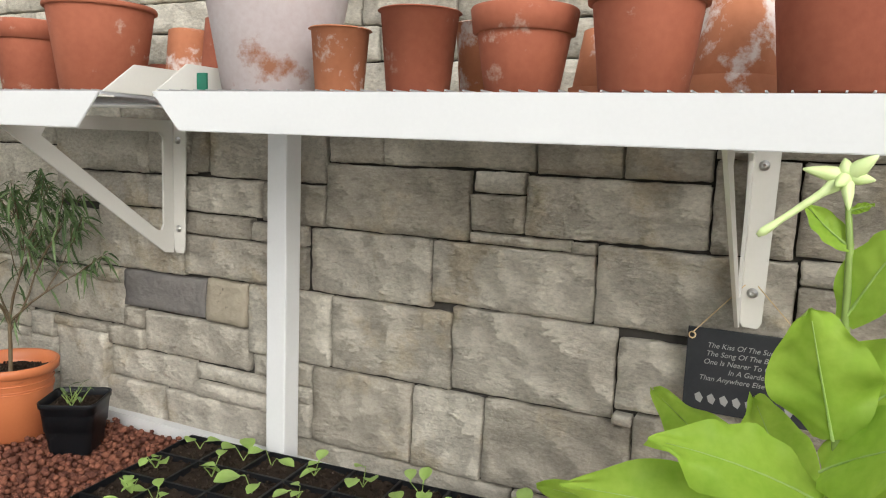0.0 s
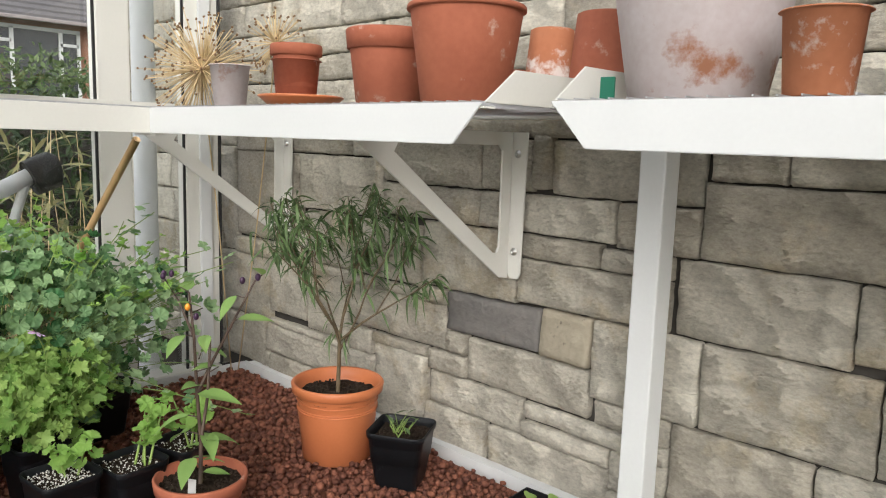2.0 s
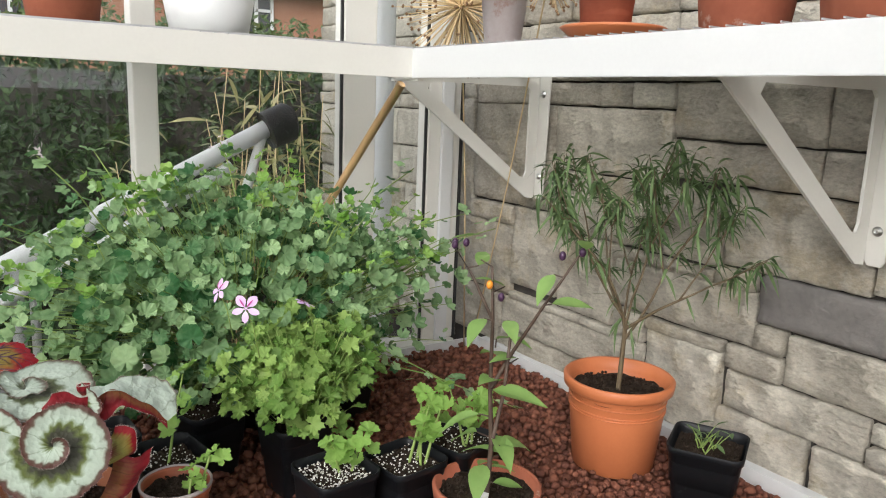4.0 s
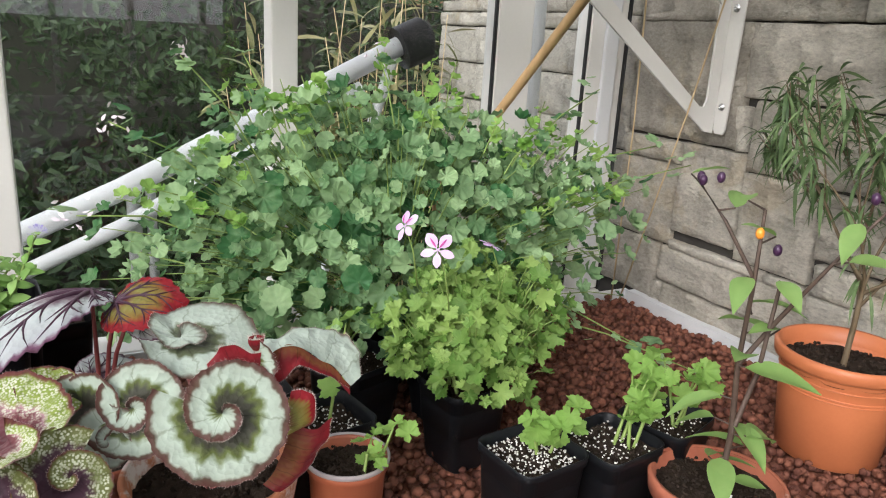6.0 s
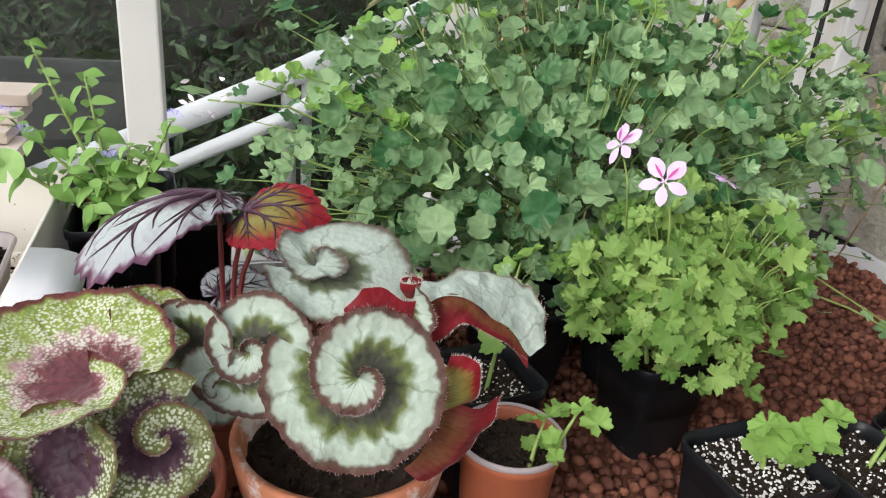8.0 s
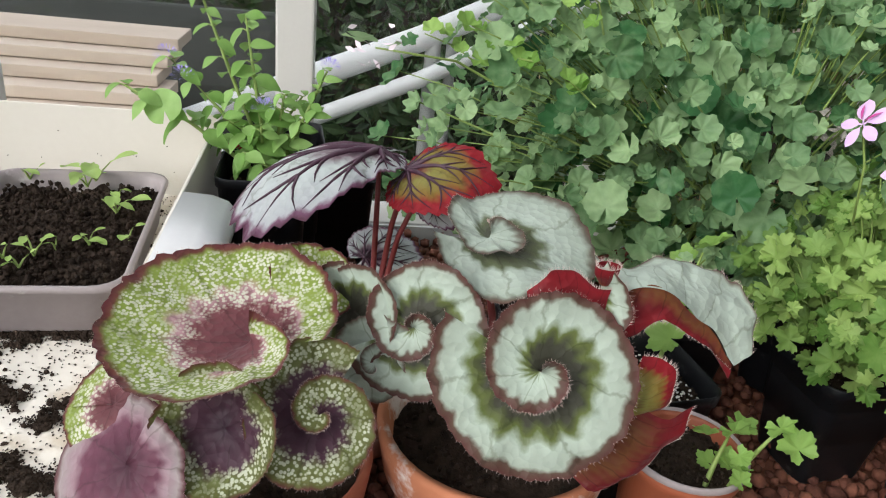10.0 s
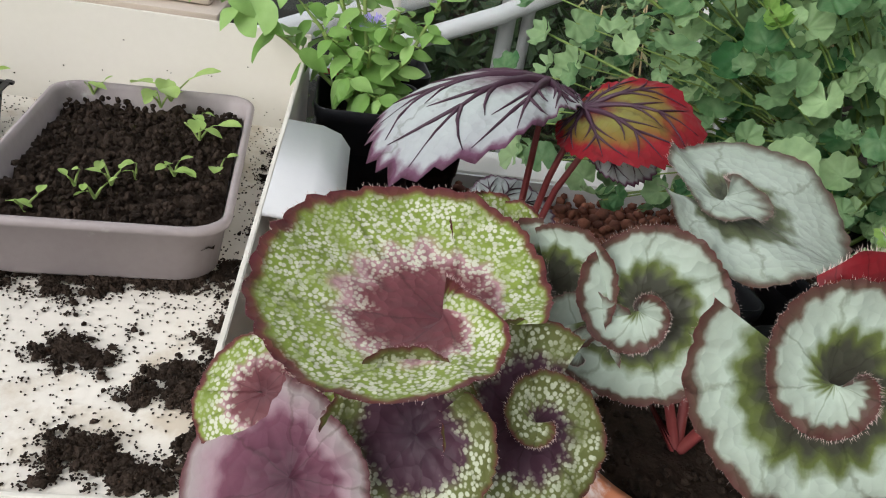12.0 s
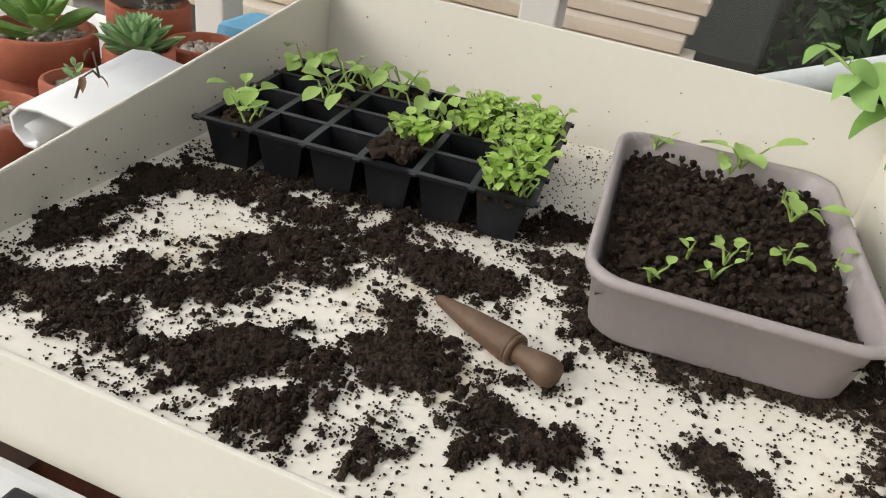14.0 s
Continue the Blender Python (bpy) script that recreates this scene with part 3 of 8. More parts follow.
def scatter(spots, radius, seed, fine=False, flat=0.85, rough=0.16, crumb=False):
    """Many uneven lumps at spots (x, y, z) as one mesh."""
    rs = np.random.RandomState(seed)
    base, tri = (OCTA_V, np.array(OCTA_F)) if crumb else (ICO2_V, np.array(ICO2_F)) if fine else (ICO_V, np.array(ICO_F))
    n = len(spots)
    s = np.stack([rs.uniform(0.75, 1.2, n), rs.uniform(0.7, 1.05, n), flat * rs.uniform(0.75, 1.05, n)], 1) * (radius * rs.uniform(0.7, 1.25, (n, 1)))
    a = rs.uniform(0, 6.28, n)
    jit = 1 + rs.uniform(-rough, rough, (n, len(base), 1))
    P = base[None] * jit * s[:, None, :]
    tilt = rs.uniform(-0.5, 0.5, n)
    y = P[..., 1] * np.cos(tilt)[:, None] - P[..., 2] * np.sin(tilt)[:, None]
    z = P[..., 1] * np.sin(tilt)[:, None] + P[..., 2] * np.cos(tilt)[:, None]
    x = P[..., 0]
    X = np.stack([x * np.cos(a)[:, None] - y * np.sin(a)[:, None], x * np.sin(a)[:, None] + y * np.cos(a)[:, None], z], 2) + np.array(spots)[:, None, :]
    F = (tri[None] + (np.arange(n) * len(base))[:, None, None]).reshape(-1, tri.shape[1])
    return X.reshape(-1, 3), [tuple(f) for f in F.tolist()]


# clay pebbles over the beds
rs = np.random.RandomState(4)
spots = []
for x0, x1, y0, y1, step in ((-2.655, -1.28, 0.46, 1.318, 0.0165), (-2.655, -1.775, -0.20, 0.46, 0.0165)):
    for gx in np.arange(x0, x1, step):
        for gy in np.arange(y0, y1, step):
            spots.append((gx + rs.uniform(-0.006, 0.006), gy + rs.uniform(-0.006, 0.006), BED - 0.004 + rs.uniform(-0.005, 0.006)))
            if rs.uniform() < 0.22:
                spots.append((gx + rs.uniform(-0.008, 0.008), gy + rs.uniform(-0.008, 0.008), BED + 0.008 + rs.uniform(-0.003, 0.004)))
V, F = scatter(spots, 0.0098, 5, flat=0.9, rough=0.10)
tagged(link("clay_pebbles", V, F, "clay_pebble"), "loose red-brown expanded clay pebbles filling the bench", "gravel", "", "stuff")
fix("bed_liner", "clay_pebble", box(-2.66, 1.19, 0.445, 1.328, BED - 0.019, BED - 0.012), "red-brown clay layer in the bench", "gravel")
fix("bed_liner", "clay_pebble", box(-2.66, -1.765, -2.1, 0.443, BED - 0.019, BED - 0.0125), "red-brown clay layer in the bench", "gravel")

# ---- shelves on brackets ----
ST, SB, SF, SBK = 1.585, 1.523, 0.860, 1.30


def wire_mesh(x0, x1, y0, y1, z):
    h = Heap()
    for y in np.arange(y0 + 0.01, y1, 0.026):
        h.add(*tube([(x0, y, z), (x1, y, z)], 0.0016, 4))
    for x in np.arange(x0 + 0.005, x1, 0.026):
        h.add(*tube([(x, y0, z + 0.0025), (x, y1, z + 0.0025)], 0.0016, 4))
    return h


def wall_shelf(x0, x1, cut_left, cut_right, label):
    sh = empty("shelf", (x0 + x1) / 2, SF, ST)
    inv = sh.matrix_world.inverted()

    def keep(ob):
        ob.matrix_parent_inverse = inv
        return ob
    c = 0.058
    keep(part("front_lip", prism([(x0, ST), (x1, ST), (x1 - (c if cut_right else 0), SB), (x0 + (c if cut_left else 0), SB)], "y", SF, SF + 0.004, 0.0012), "white_paint", sh, "white painted front lip"))
    keep(part("back_lip", box(x0, x1, SBK, SBK + 0.004, ST - 0.004, ST + 0.03, 0.001), "cream_paint", sh))
    keep(part("frame_rail", box(x0, x1, SF + 0.0042, SF + 0.03, ST - 0.008, ST - 0.005), "cream_paint", sh))
    keep(part("frame_rail", box(x0, x1, SBK - 0.03, SBK - 0.0002, ST - 0.008, ST - 0.005), "cream_paint", sh))
    if cut_left:
        keep(part("end_flap", prism([(SF + 0.005, ST), (SF + 0.075, ST + 0.052), (SBK - 0.02, ST + 0.052), (SBK - 0.002, ST)], "x", x0, x0 + 0.003, 0.001), "cream_paint", sh))
    if cut_right:
        keep(part("end_flap", prism([(SF + 0.005, ST), (SF + 0.075, ST + 0.052), (SBK - 0.02, ST + 0.052), (SBK - 0.002, ST)], "x", x1 - 0.003, x1, 0.001), "cream_paint", sh))
    keep(wire_mesh(x0 + 0.004, x1 - 0.004, SF + 0.005, SBK - 0.003, ST + 0.0005).link("wire_deck", "wire", sh, "galvanised wire mesh deck", False))
    return tagged(sh, label, "shelf", "wire shelves")


wall_shelf(-1.096, 0.75, True, False, "white metal shelf with wire mesh deck and mitred end")
wall_shelf(-2.318, -1.218, False, True, "white metal shelf with wire mesh deck in the corner")
# return shelf along the gable
rsh = empty("shelf", -2.5, 0.0, ST)
inv = rsh.matrix_world.inverted()
for nm, b, mtl in (("front_lip", box(-2.322, -2.318, -1.6, SF + 0.0035, SB, ST, 0.001), "cream_paint"), ("back_lip", box(-2.676, -2.672, -1.6, 1.25, ST - 0.004, ST + 0.026, 0.001), "cream_paint"),
                   ("frame_rail", box(-2.35, -2.3222, -1.6, SF, ST - 0.008, ST - 0.005), "cream_paint"), ("corner_plate", box(-2.42, -2.30, SF + 0.006, SF + 0.03, SB - 0.006, SB - 0.001), "cream_paint"),
                   ("end_rail", box(-2.671, -2.3185, 1.25, 1.254, ST - 0.03, ST - 0.004), "cream_paint")):
    part(nm, b, mtl, rsh).matrix_parent_inverse = inv
wire_mesh(-2.67, -2.3225, -1.6, SF + 0.2, ST + 0.0005).link("wire_deck", "wire", rsh, "galvanised wire mesh deck", False).matrix_parent_inverse = inv
tagged(rsh, "cream metal shelf with wire mesh deck along the glass gable", "shelf", "wire shelves")


def bracket(x):
    """Triangular shelf bracket: a wall strap with two screws, a top arm and a diagonal web cut from plate."""
    br = empty("shelf_bracket", x, 1.36, SB)
    inv = br.matrix_world.inverted()
    z0 = 1.222
    part("wall_strap", prism([(x - 0.032, SB + 0.028), (x + 0.022, SB + 0.028), (x + 0.016, z0 + 0.01), (x + 0.010, z0), (x - 0.014, z0), (x - 0.02, z0 + 0.01)], "y", 1.344, 1.349, 0.001), "cream_paint", br).matrix_parent_inverse = inv
    outer = [(1.343, z0), (1.343, SB + 0.028), (0.89, SB + 0.028), (0.89, SB + 0.004), (0.91, SB - 0.006), (1.315, z0 + 0.004)]
    hole = [(1.312, z0 + 0.075), (1.305, z0 + 0.06), (1.29, z0 + 0.062), (0.99, SB - 0.018), (1.0, SB - 0.001), (1.30, SB - 0.001), (1.312, SB - 0.013)]
    me = bmesh.new()
    for s, xx in enumerate((x - 0.003, x + 0.003)):
        o = [me.verts.new((xx, y, z)) for y, z in outer]
        i = [me.verts.new((xx, y, z)) for y, z in hole]
        eo = [me.edges.new((o[k], o[(k + 1) % len(o)])) for k in range(len(o))]
        ei = [me.edges.new((i[k], i[(k + 1) % len(i)])) for k in range(len(i))]
        bmesh.ops.triangle_fill(me, use_beauty=True, edges=eo + ei)
    me.verts.ensure_lookup_table()
    k, m_ = len(outer) + len(hole), len(outer)
    for i in range(m_):
        me.faces.new((me.verts[i], me.verts[(i + 1) % m_], me.verts[k + (i + 1) % m_], me.verts[k + i]))
    for i in range(len(hole)):
        j = (i + 1) % len(hole)
        me.faces.new((me.verts[m_ + i], me.verts[m_ + j], me.verts[k + m_ + j], me.verts[k + m_ + i]))
    for v_ in me.verts:
        v_.co.x -= 0.022
    part("web", me, "cream_paint", br).matrix_parent_inverse = inv
    for z in (SB - 0.02, z0 + 0.062):
        V, F = lathe([(0.009, 0), (0.009, 0.0015), (0.0055, 0.002), (0.0055, 0.0055), (0.004, 0.0065), (0.0022, 0.0065), (0.002, 0.004)], 14)
        sc = link("screw", [(x - 0.003 + a, 1.3436 - c, z + b) for a, b, c in V], F, "steel", br, "stainless screw")
        sc.matrix_parent_inverse = inv
    return tagged(br, "cream triangular metal shelf bracket screwed to the stone", "bracket", "shelf brackets")


for x in (-0.196, -1.534, -2.44):
    bracket(x)
post = empty("shelf_post", -1.15, 1.28, BED)
inv = post.matrix_world.inverted()
part("upright", box(-1.180, -1.128, 1.249, 1.301, BED - 0.02, SB + 0.05, 0.004), "white_paint", post).matrix_parent_inverse = inv
part("foot", box(-1.195, -1.105, 1.235, 1.325, BED - 0.02, BED - 0.012, 0.001), "white_paint", post).matrix_parent_inverse = inv
tagged(post, "square white metal post holding up the shelf", "post")


# ---- pots ----
def clay_pot(name, x, y, z, rb, rt, h, material, label, rim=0.24, lip=0.006, wall=0.008, upside=False, group="", tilt=(0, 0), soil=0.0, seed=0):
    """Turned pot with a rolled or stepped rim; rim: its share of the height."""
    pot = empty(name, x, y, z)
    zr = h * (1 - rim)
    rr = rb + (rt - lip - rb) * (1 - rim)
    rim_ = None
    if rim:
        rw = rt - lip - 0.001
        prof = [(rb - 0.006, 0.0), (rb, 0.003), (rr, zr), (rw, h - 0.002), (rt - wall, h - 0.002)]
        V, F = lathe([(rr - 0.001, zr), (rr + lip, zr + 0.001), (rt - 0.0015, h - 0.004), (rt - 0.003, h - 0.001), (rt - 0.0045, h), (rt - wall + 0.001, h - 0.0005), (rw - 0.0003, h - 0.004)], 44, 0.004, seed, closed=False)
        rim_ = link("rim", V, F, material, pot)
    else:
        prof = [(rb - 0.006, 0.0), (rb, 0.003), (rr, zr - 0.002), (rt - 0.0015, h - 0.002), (rt - wall * 0.5, h), (rt - wall, h - 0.002)]
    prof += [(rb - wall + 0.002, 0.012), (0.012, 0.012), (0.010, 0.011)]
    V, F = lathe(prof, 44, 0.004, seed)
    body = link("body", V, F, material, pot)
    for ob in (body, rim_):
        if ob and upside:
            ob.rotation_euler = (math.pi, 0, 0)
            ob.location = (0, 0, h)
        elif ob and tilt != (0, 0):
            ob.rotation_euler = (radians(tilt[0]), radians(tilt[1]), 0)
    return tagged(pot, label, "plant pot", group)


TOP = ST + 0.0035
SHELF_POTS = (
    # x, y, bottom radius, top radius, height, finish, rim, upside down
    (-1.63, 1.04, 0.064, 0.088, 0.150, "terracotta", 0.26, False, "old red terracotta pot with a deep rim on the shelf"),
    (-1.405, 1.02, 0.076, 0.106, 0.172, "terracotta", 0.06, False, "large weathered terracotta pot with a narrow rim on the shelf"),
    (-0.970, 1.02, 0.090, 0.150, 0.300, "chalky_terracotta", 0.14, False, "tall terracotta pot chalky white with lime on the shelf"),
    (-0.785, 0.94, 0.037, 0.050, 0.096, "limed_terracotta", 0.0, False, "small straight terracotta pot blotched with lime"),
    (-0.665, 0.97, 0.047, 0.064, 0.122, "terracotta", 0.0, False, "plain rimless terracotta pot on the shelf"),
    (-0.500, 0.97, 0.052, 0.077, 0.118, "terracotta", 0.30, False, "terracotta pot with a lime-crusted rim"),
    (-0.328, 0.95, 0.056, 0.080, 0.150, "terracotta", 0.26, False, "orange terracotta pot with a thick rim on the shelf"),
    (-0.108, 0.95, 0.062, 0.086, 0.160, "terracotta", 0.10, False, "broad terracotta pot speckled with mud"),
    (-0.63, 1.16, 0.050, 0.066, 0.130, "limed_terracotta", 0.0, False, "lime-streaked terracotta pot standing behind"),
    (-0.43, 1.15, 0.036, 0.060, 0.115, "limed_terracotta", 0.22, True, "upturned terracotta pot streaked with lime"),
    (-0.235, 1.12, 0.045, 0.072, 0.150, "limed_terracotta", 0.26, True, "upturned dark terracotta pot with a limed base"),
    (-2.21, 1.02, 0.038, 0.055, 0.108, "chalky_terracotta", 0.0, False, "small grey limed terracotta pot in the corner"),
    (-1.345, 1.19, 0.040, 0.058, 0.150, "limed_terracotta", 0.0, True, "upturned terracotta pot with a limed base"),
    (-1.235, 1.20, 0.052, 0.072, 0.170, "terracotta", 0.0, True, "upturned plain terracotta pot"),
    (-1.44, 1.21, 0.034, 0.050, 0.080, "terracotta", 0.0, True, "small upturned terracotta pot"),
)
for i, (x, y, rb, rt, h, mtl, rim, up, lab) in enumerate(SHELF_POTS):
    clay_pot("terracotta_pot", x, y, TOP, rb, rt, h, mtl, lab, rim=rim, upside=up, group="pots on the shelf", seed=i)
# saucer with two nested pots
V, F = lathe([(0.062, 0.0), (0.068, 0.002), (0.088, 0.018), (0.092, 0.021), (0.088, 0.024), (0.083, 0.022), (0.064, 0.008), (0.02, 0.008)], 44, 0.003, 3)
sau = link("saucer", V, F, "plastic_terracotta")
sau.location = (-1.845, 0.98, TOP)
tagged(sau, "orange terracotta saucer on the shelf", "saucer")
clay_pot("terracotta_pot", -1.870, 0.985, TOP + 0.0085, 0.042, 0.056, 0.092, "terracotta", "small terracotta pot holding another inside", rim=0.0, group="pots on the shelf", seed=31)
clay_pot("terracotta_pot", -1.870, 0.985, TOP + 0.040, 0.045, 0.057, 0.092, "terracotta", "small terracotta pot nested in another", rim=0.26, group="pots on the shelf", seed=32)
# pot inside the large one, with a wooden knob standing up
V, F = lathe([(0.012, 0.0), (0.016, 0.01), (0.014, 0.03), (0.009, 0.036), (0.009, 0.05), (0.015, 0.07), (0.011, 0.10), (0.004, 0.108)], 18)
kn = link("wooden_dibber", V, F, "plastic_terracotta")
kn.location = (-1.405, 1.02, TOP + 0.160)
tagged(kn, "turned orange wooden handle standing in a pot", "tool")
V, F = lathe([(0.086, 0.0), (0.092, 0.004), (0.092, 0.009), (0.084, 0.011), (0.02, 0.011)], 40)
dk = link("terracotta_disc", V, F, "terracotta")
dk.location = (-1.405, 1.02, TOP + 0.150)
tagged(dk, "flat terracotta disc lying in a pot", "disc")
# green stake end by the shelf flap
tagged(part("plant_label", box(-1.062, -1.040, 0.925, 0.929, TOP, TOP + 0.032, 0.001), "green_plastic"), "short dark green plastic plant label upright on the shelf", "plant label")
# white bowl with a mustard pot, and a terracotta pot on the gable shelf
bw = empty("plastic_pot", -2.44, 0.46, TOP)
V, F = lathe([(0.070, 0.0), (0.076, 0.004), (0.0905, 0.084), (0.088, 0.084), (0.072, 0.008), (0.01, 0.008)], 44)
link("body", V, F, "white_paint", bw)
V, F = lathe([(0.0885, 0.0845), (0.0945, 0.085), (0.0965, 0.092), (0.097, 0.100), (0.093, 0.102), (0.090, 0.098), (0.0882, 0.0848)], 44, closed=False)
link("rim", V, F, "white_paint", bw, "rolled white rim")
tagged(bw, "round white plastic pot on the gable shelf", "plant pot")
V, F = lathe([(0.055, 0.0), (0.062, 0.004), (0.075, 0.13), (0.082, 0.17), (0.078, 0.175), (0.074, 0.16), (0.055, 0.01), (0.01, 0.01)], 40)
mu = link("glazed_pot", V, F, "mustard_glaze")
mu.location = (-2.44, 0.46, TOP + 0.009)
tagged(mu, "mustard yellow glazed pot standing in a white pot", "plant pot")
clay_pot("terracotta_pot", -2.46, 0.20, TOP, 0.060, 0.085, 0.15, "terracotta", "red terracotta pot on the gable shelf", rim=0.2, group="pots on the shelf", seed=41)

# dried seed heads standing in the corner, on thin stalks
def allium(x, y, z, r, n, seed, stalk_to):
    rnd = random.Random(seed)
    th = empty("dried_seed_head", x, y, z)
    h, tips = Heap(), Heap()
    for i in range(n):
        d = Vector((rnd.gauss(0, 1), rnd.gauss(0, 1), rnd.gauss(0, 1))).normalized()
        e = d * r * rnd.uniform(0.75, 1.15)
        h.add(*tube([(0, 0, 0), e * 0.5 + Vector((0, 0, rnd.uniform(-0.004, 0.004))), e], [0.0019, 0.0014, 0.0011], 4))
        for k in range(2):
            q = e + Vector((rnd.uniform(-1, 1), rnd.uniform(-1, 1), rnd.uniform(-1, 1))) * 0.002
            tips.add(ICO_V * 0.0032, ICO_F, Matrix.Translation(q))
    tagged(h.link("seed_head", "dry_stalk", th), "", "", "", "stuff")
    tagged(tips.link("seed_case", "seed_head", th), "", "", "", "stuff")
    e = Vector(stalk_to) - Vector((x, y, z))
    V, F = tube([(0, 0, 0), e * 0.5 + Vector((0.01, 0, 0)), e], [0.0022, 0.0020, 0.0022], 7)
    link("stalk", V, F, "dry_stalk", th)
    return tagged(th, "dried straw-coloured allium seed head with radiating rays", "dried flower", "dried seed heads")


allium(-2.43, 1.06, 1.70, 0.15, 240, 2, (-2.64, 1.26, BED + 0.01))
allium(-2.28, 1.20, 1.775, 0.085, 80, 3, (-2.63, 1.28, BED + 0.01))
V, F = tube([(-2.262, 0.803, 1.508), (-2.466, 0.767, 1.283), (-2.670, 0.732, 1.06), (-2.655, 0.72, BED - 0.01)], 0.0095, 10)
tagged(link("bamboo_cane", V, F, "cane"), "slanting bamboo cane propped in the corner", "cane")

# slate plaque with a verse, hung from the bracket by string
pl = empty("slate_plaque", -0.196, 1.335, 1.14)
inv = pl.matrix_world.inverted()
part("tablet", box(-0.298, -0.088, 1.333, 1.340, 1.062, 1.214, 0.001), "slate", pl).matrix_parent_inverse = inv


def words(text, x, z, size, parent):
    cu = bpy.data.curves.new("line", "FONT")
    cu.body, cu.size, cu.align_x, cu.extrude, cu.shear = text, size, "CENTER", 0.0002, 0.25
    ob = new("inscription", cu)
    ob.matrix_world = Matrix.Translation((x, 1.3326, z)) @ Euler((math.pi / 2, 0, 0)).to_matrix().to_4x4()
    dg = bpy.context.evaluated_depsgraph_get()
    me = bpy.data.meshes.new_from_object(ob.evaluated_get(dg))
    m = ob.matrix_world.copy()
    bpy.data.objects.remove(ob)
    me.transform(m)
    me.materials.clear()
    me.materials.append(MATS["engraving"])
    ob = new("inscription", me)
    ob.parent = parent
    ob.matrix_parent_inverse = parent.matrix_world.inverted()
    return ob


for i, line in enumerate(("The Kiss Of The Sun For P", "The Song Of The Birds For", "One Is Nearer To God's He", "In A Garden", "Than Anywhere Else On Earth")):
    words(line, -0.193, 1.181 - i * 0.0150, 0.0130, pl)
rnd = random.Random(8)
orn = Heap()
for k in range(9):
    cx = -0.275 + k * 0.021
    orn.add([(cx, 1.3325, 1.082), (cx + 0.008, 1.3325, 1.078), (cx + 0.012, 1.3325, 1.088), (cx + 0.005, 1.3325, 1.098), (cx - 0.003, 1.3325, 1.092)], [(0, 1, 2, 3, 4)])
orn.link("ornament", "engraving", pl, smooth=False).matrix_parent_inverse = inv
h = Heap()
for a, b in (((-0.290, 1.331, 1.204), (-0.21, 1.325, 1.30)), ((-0.100, 1.331, 1.204), (-0.19, 1.325, 1.30))):
    h.add(*tube([a, b], 0.0011, 5))
for k in range(14):
    h.add(*tube([(-0.290 + 0.006 * math.cos(k), 1.3305, 1.200 + 0.006 * math.sin(k)), (-0.290 + 0.006 * math.cos(k + 1), 1.3295, 1.200 + 0.006 * math.sin(k + 1))], 0.0012, 5))
h.link("string", "dry_stalk", pl, "knotted natural string").matrix_parent_inverse = inv
tagged(pl, "black slate plaque with an engraved garden verse hanging by string", "plaque")

# ---- leaves and plants ----
def blade(length, width, shape, nx=6, ny=2, droop=0.25, fold=0.12, wave=0.0, lobes=0, seed=0):
    """Leaf along +x from its base; shape(t): half-width share; droops towards the tip, folds along the midrib."""
    rnd = random.Random(seed)
    ph = rnd.uniform(0, 6.28)
    V, F = [], []
    for i in range(nx + 1):
        t = i / nx
        w = width * 0.5 * shape(t)
        for j in range(-ny, ny + 1):
            s = j / ny
            k = 1.0
            if lobes:
                k = 1 + 0.22 * math.sin(lobes * t * math.pi * 2) * abs(s)
            y = s * w * k
            z = -droop * length * t * t + abs(s) * w * fold * 2 + wave * width * math.sin(7 * t + ph + (2 if s > 0 else 0)) * abs(s)
            V.append((length * t * (1 - 0.06 * droop * t), y, z))
    m = 2 * ny + 1
    for i in range(nx):
        for j in range(m - 1):
            F.append((i * m + j, i * m + j + 1, (i + 1) * m + j + 1, (i + 1) * m + j))
    return V, F


def ovate(t):
    return max(0.02, math.sin(math.pi * min(1, t * 1.02)) ** 0.75 * (1.15 - 0.55 * t))


def lance(t):
    return max(0.02, math.sin(math.pi * t) ** 0.8)


def spoon(t):
    return max(0.06, 0.12 + 0.88 * math.sin(math.pi * max(0.0, t * 1.25 - 0.25)) ** 0.6 if t > 0.2 else 0.12)


def lobed(radius, lobes=5, deep=0.16, teeth=0.05, cup=0.12, seed=0, n=42):
    """Rounded lobed leaf with a notch at its stalk; lies in xy, stalk at the origin."""
    rnd = random.Random(seed)
    ph = rnd.uniform(0, 1)
    V, F = [(0.0, 0.0, 0.0)], []
    for ring, k in ((0, 0.5), (1, 1.0)):
        for i in range(n + 1):
            a = -math.pi * 0.93 + 2 * math.pi * 0.93 * i / n
            r = radius * (0.88 + deep * math.cos(lobes * a) + teeth * math.cos(lobes * 3.0 * a + ph * 6)) * (0.80 + 0.20 * math.cos(a / 2))
            r *= k
            V.append((r * math.cos(a) + 0.12 * radius * k, r * math.sin(a), cup * radius * k * k * (1 + 0.35 * math.sin(lobes * a + ph * 6)) - 0.05 * radius * k))
    for i in range(n):
        F.append((0, 1 + i, 2 + i))
        F.append((1 + i, n + 2 + i, n + 3 + i, 2 + i))
    return V, F


def facing(p, normal, spin, rnd):
    """A pose at p whose z looks along normal, turned by spin."""
    z = Vector(normal).normalized()
    q = z.to_track_quat("Z", "Y").to_matrix().to_4x4()
    return Matrix.Translation(p) @ q @ Matrix.Rotation(spin, 4, "Z")


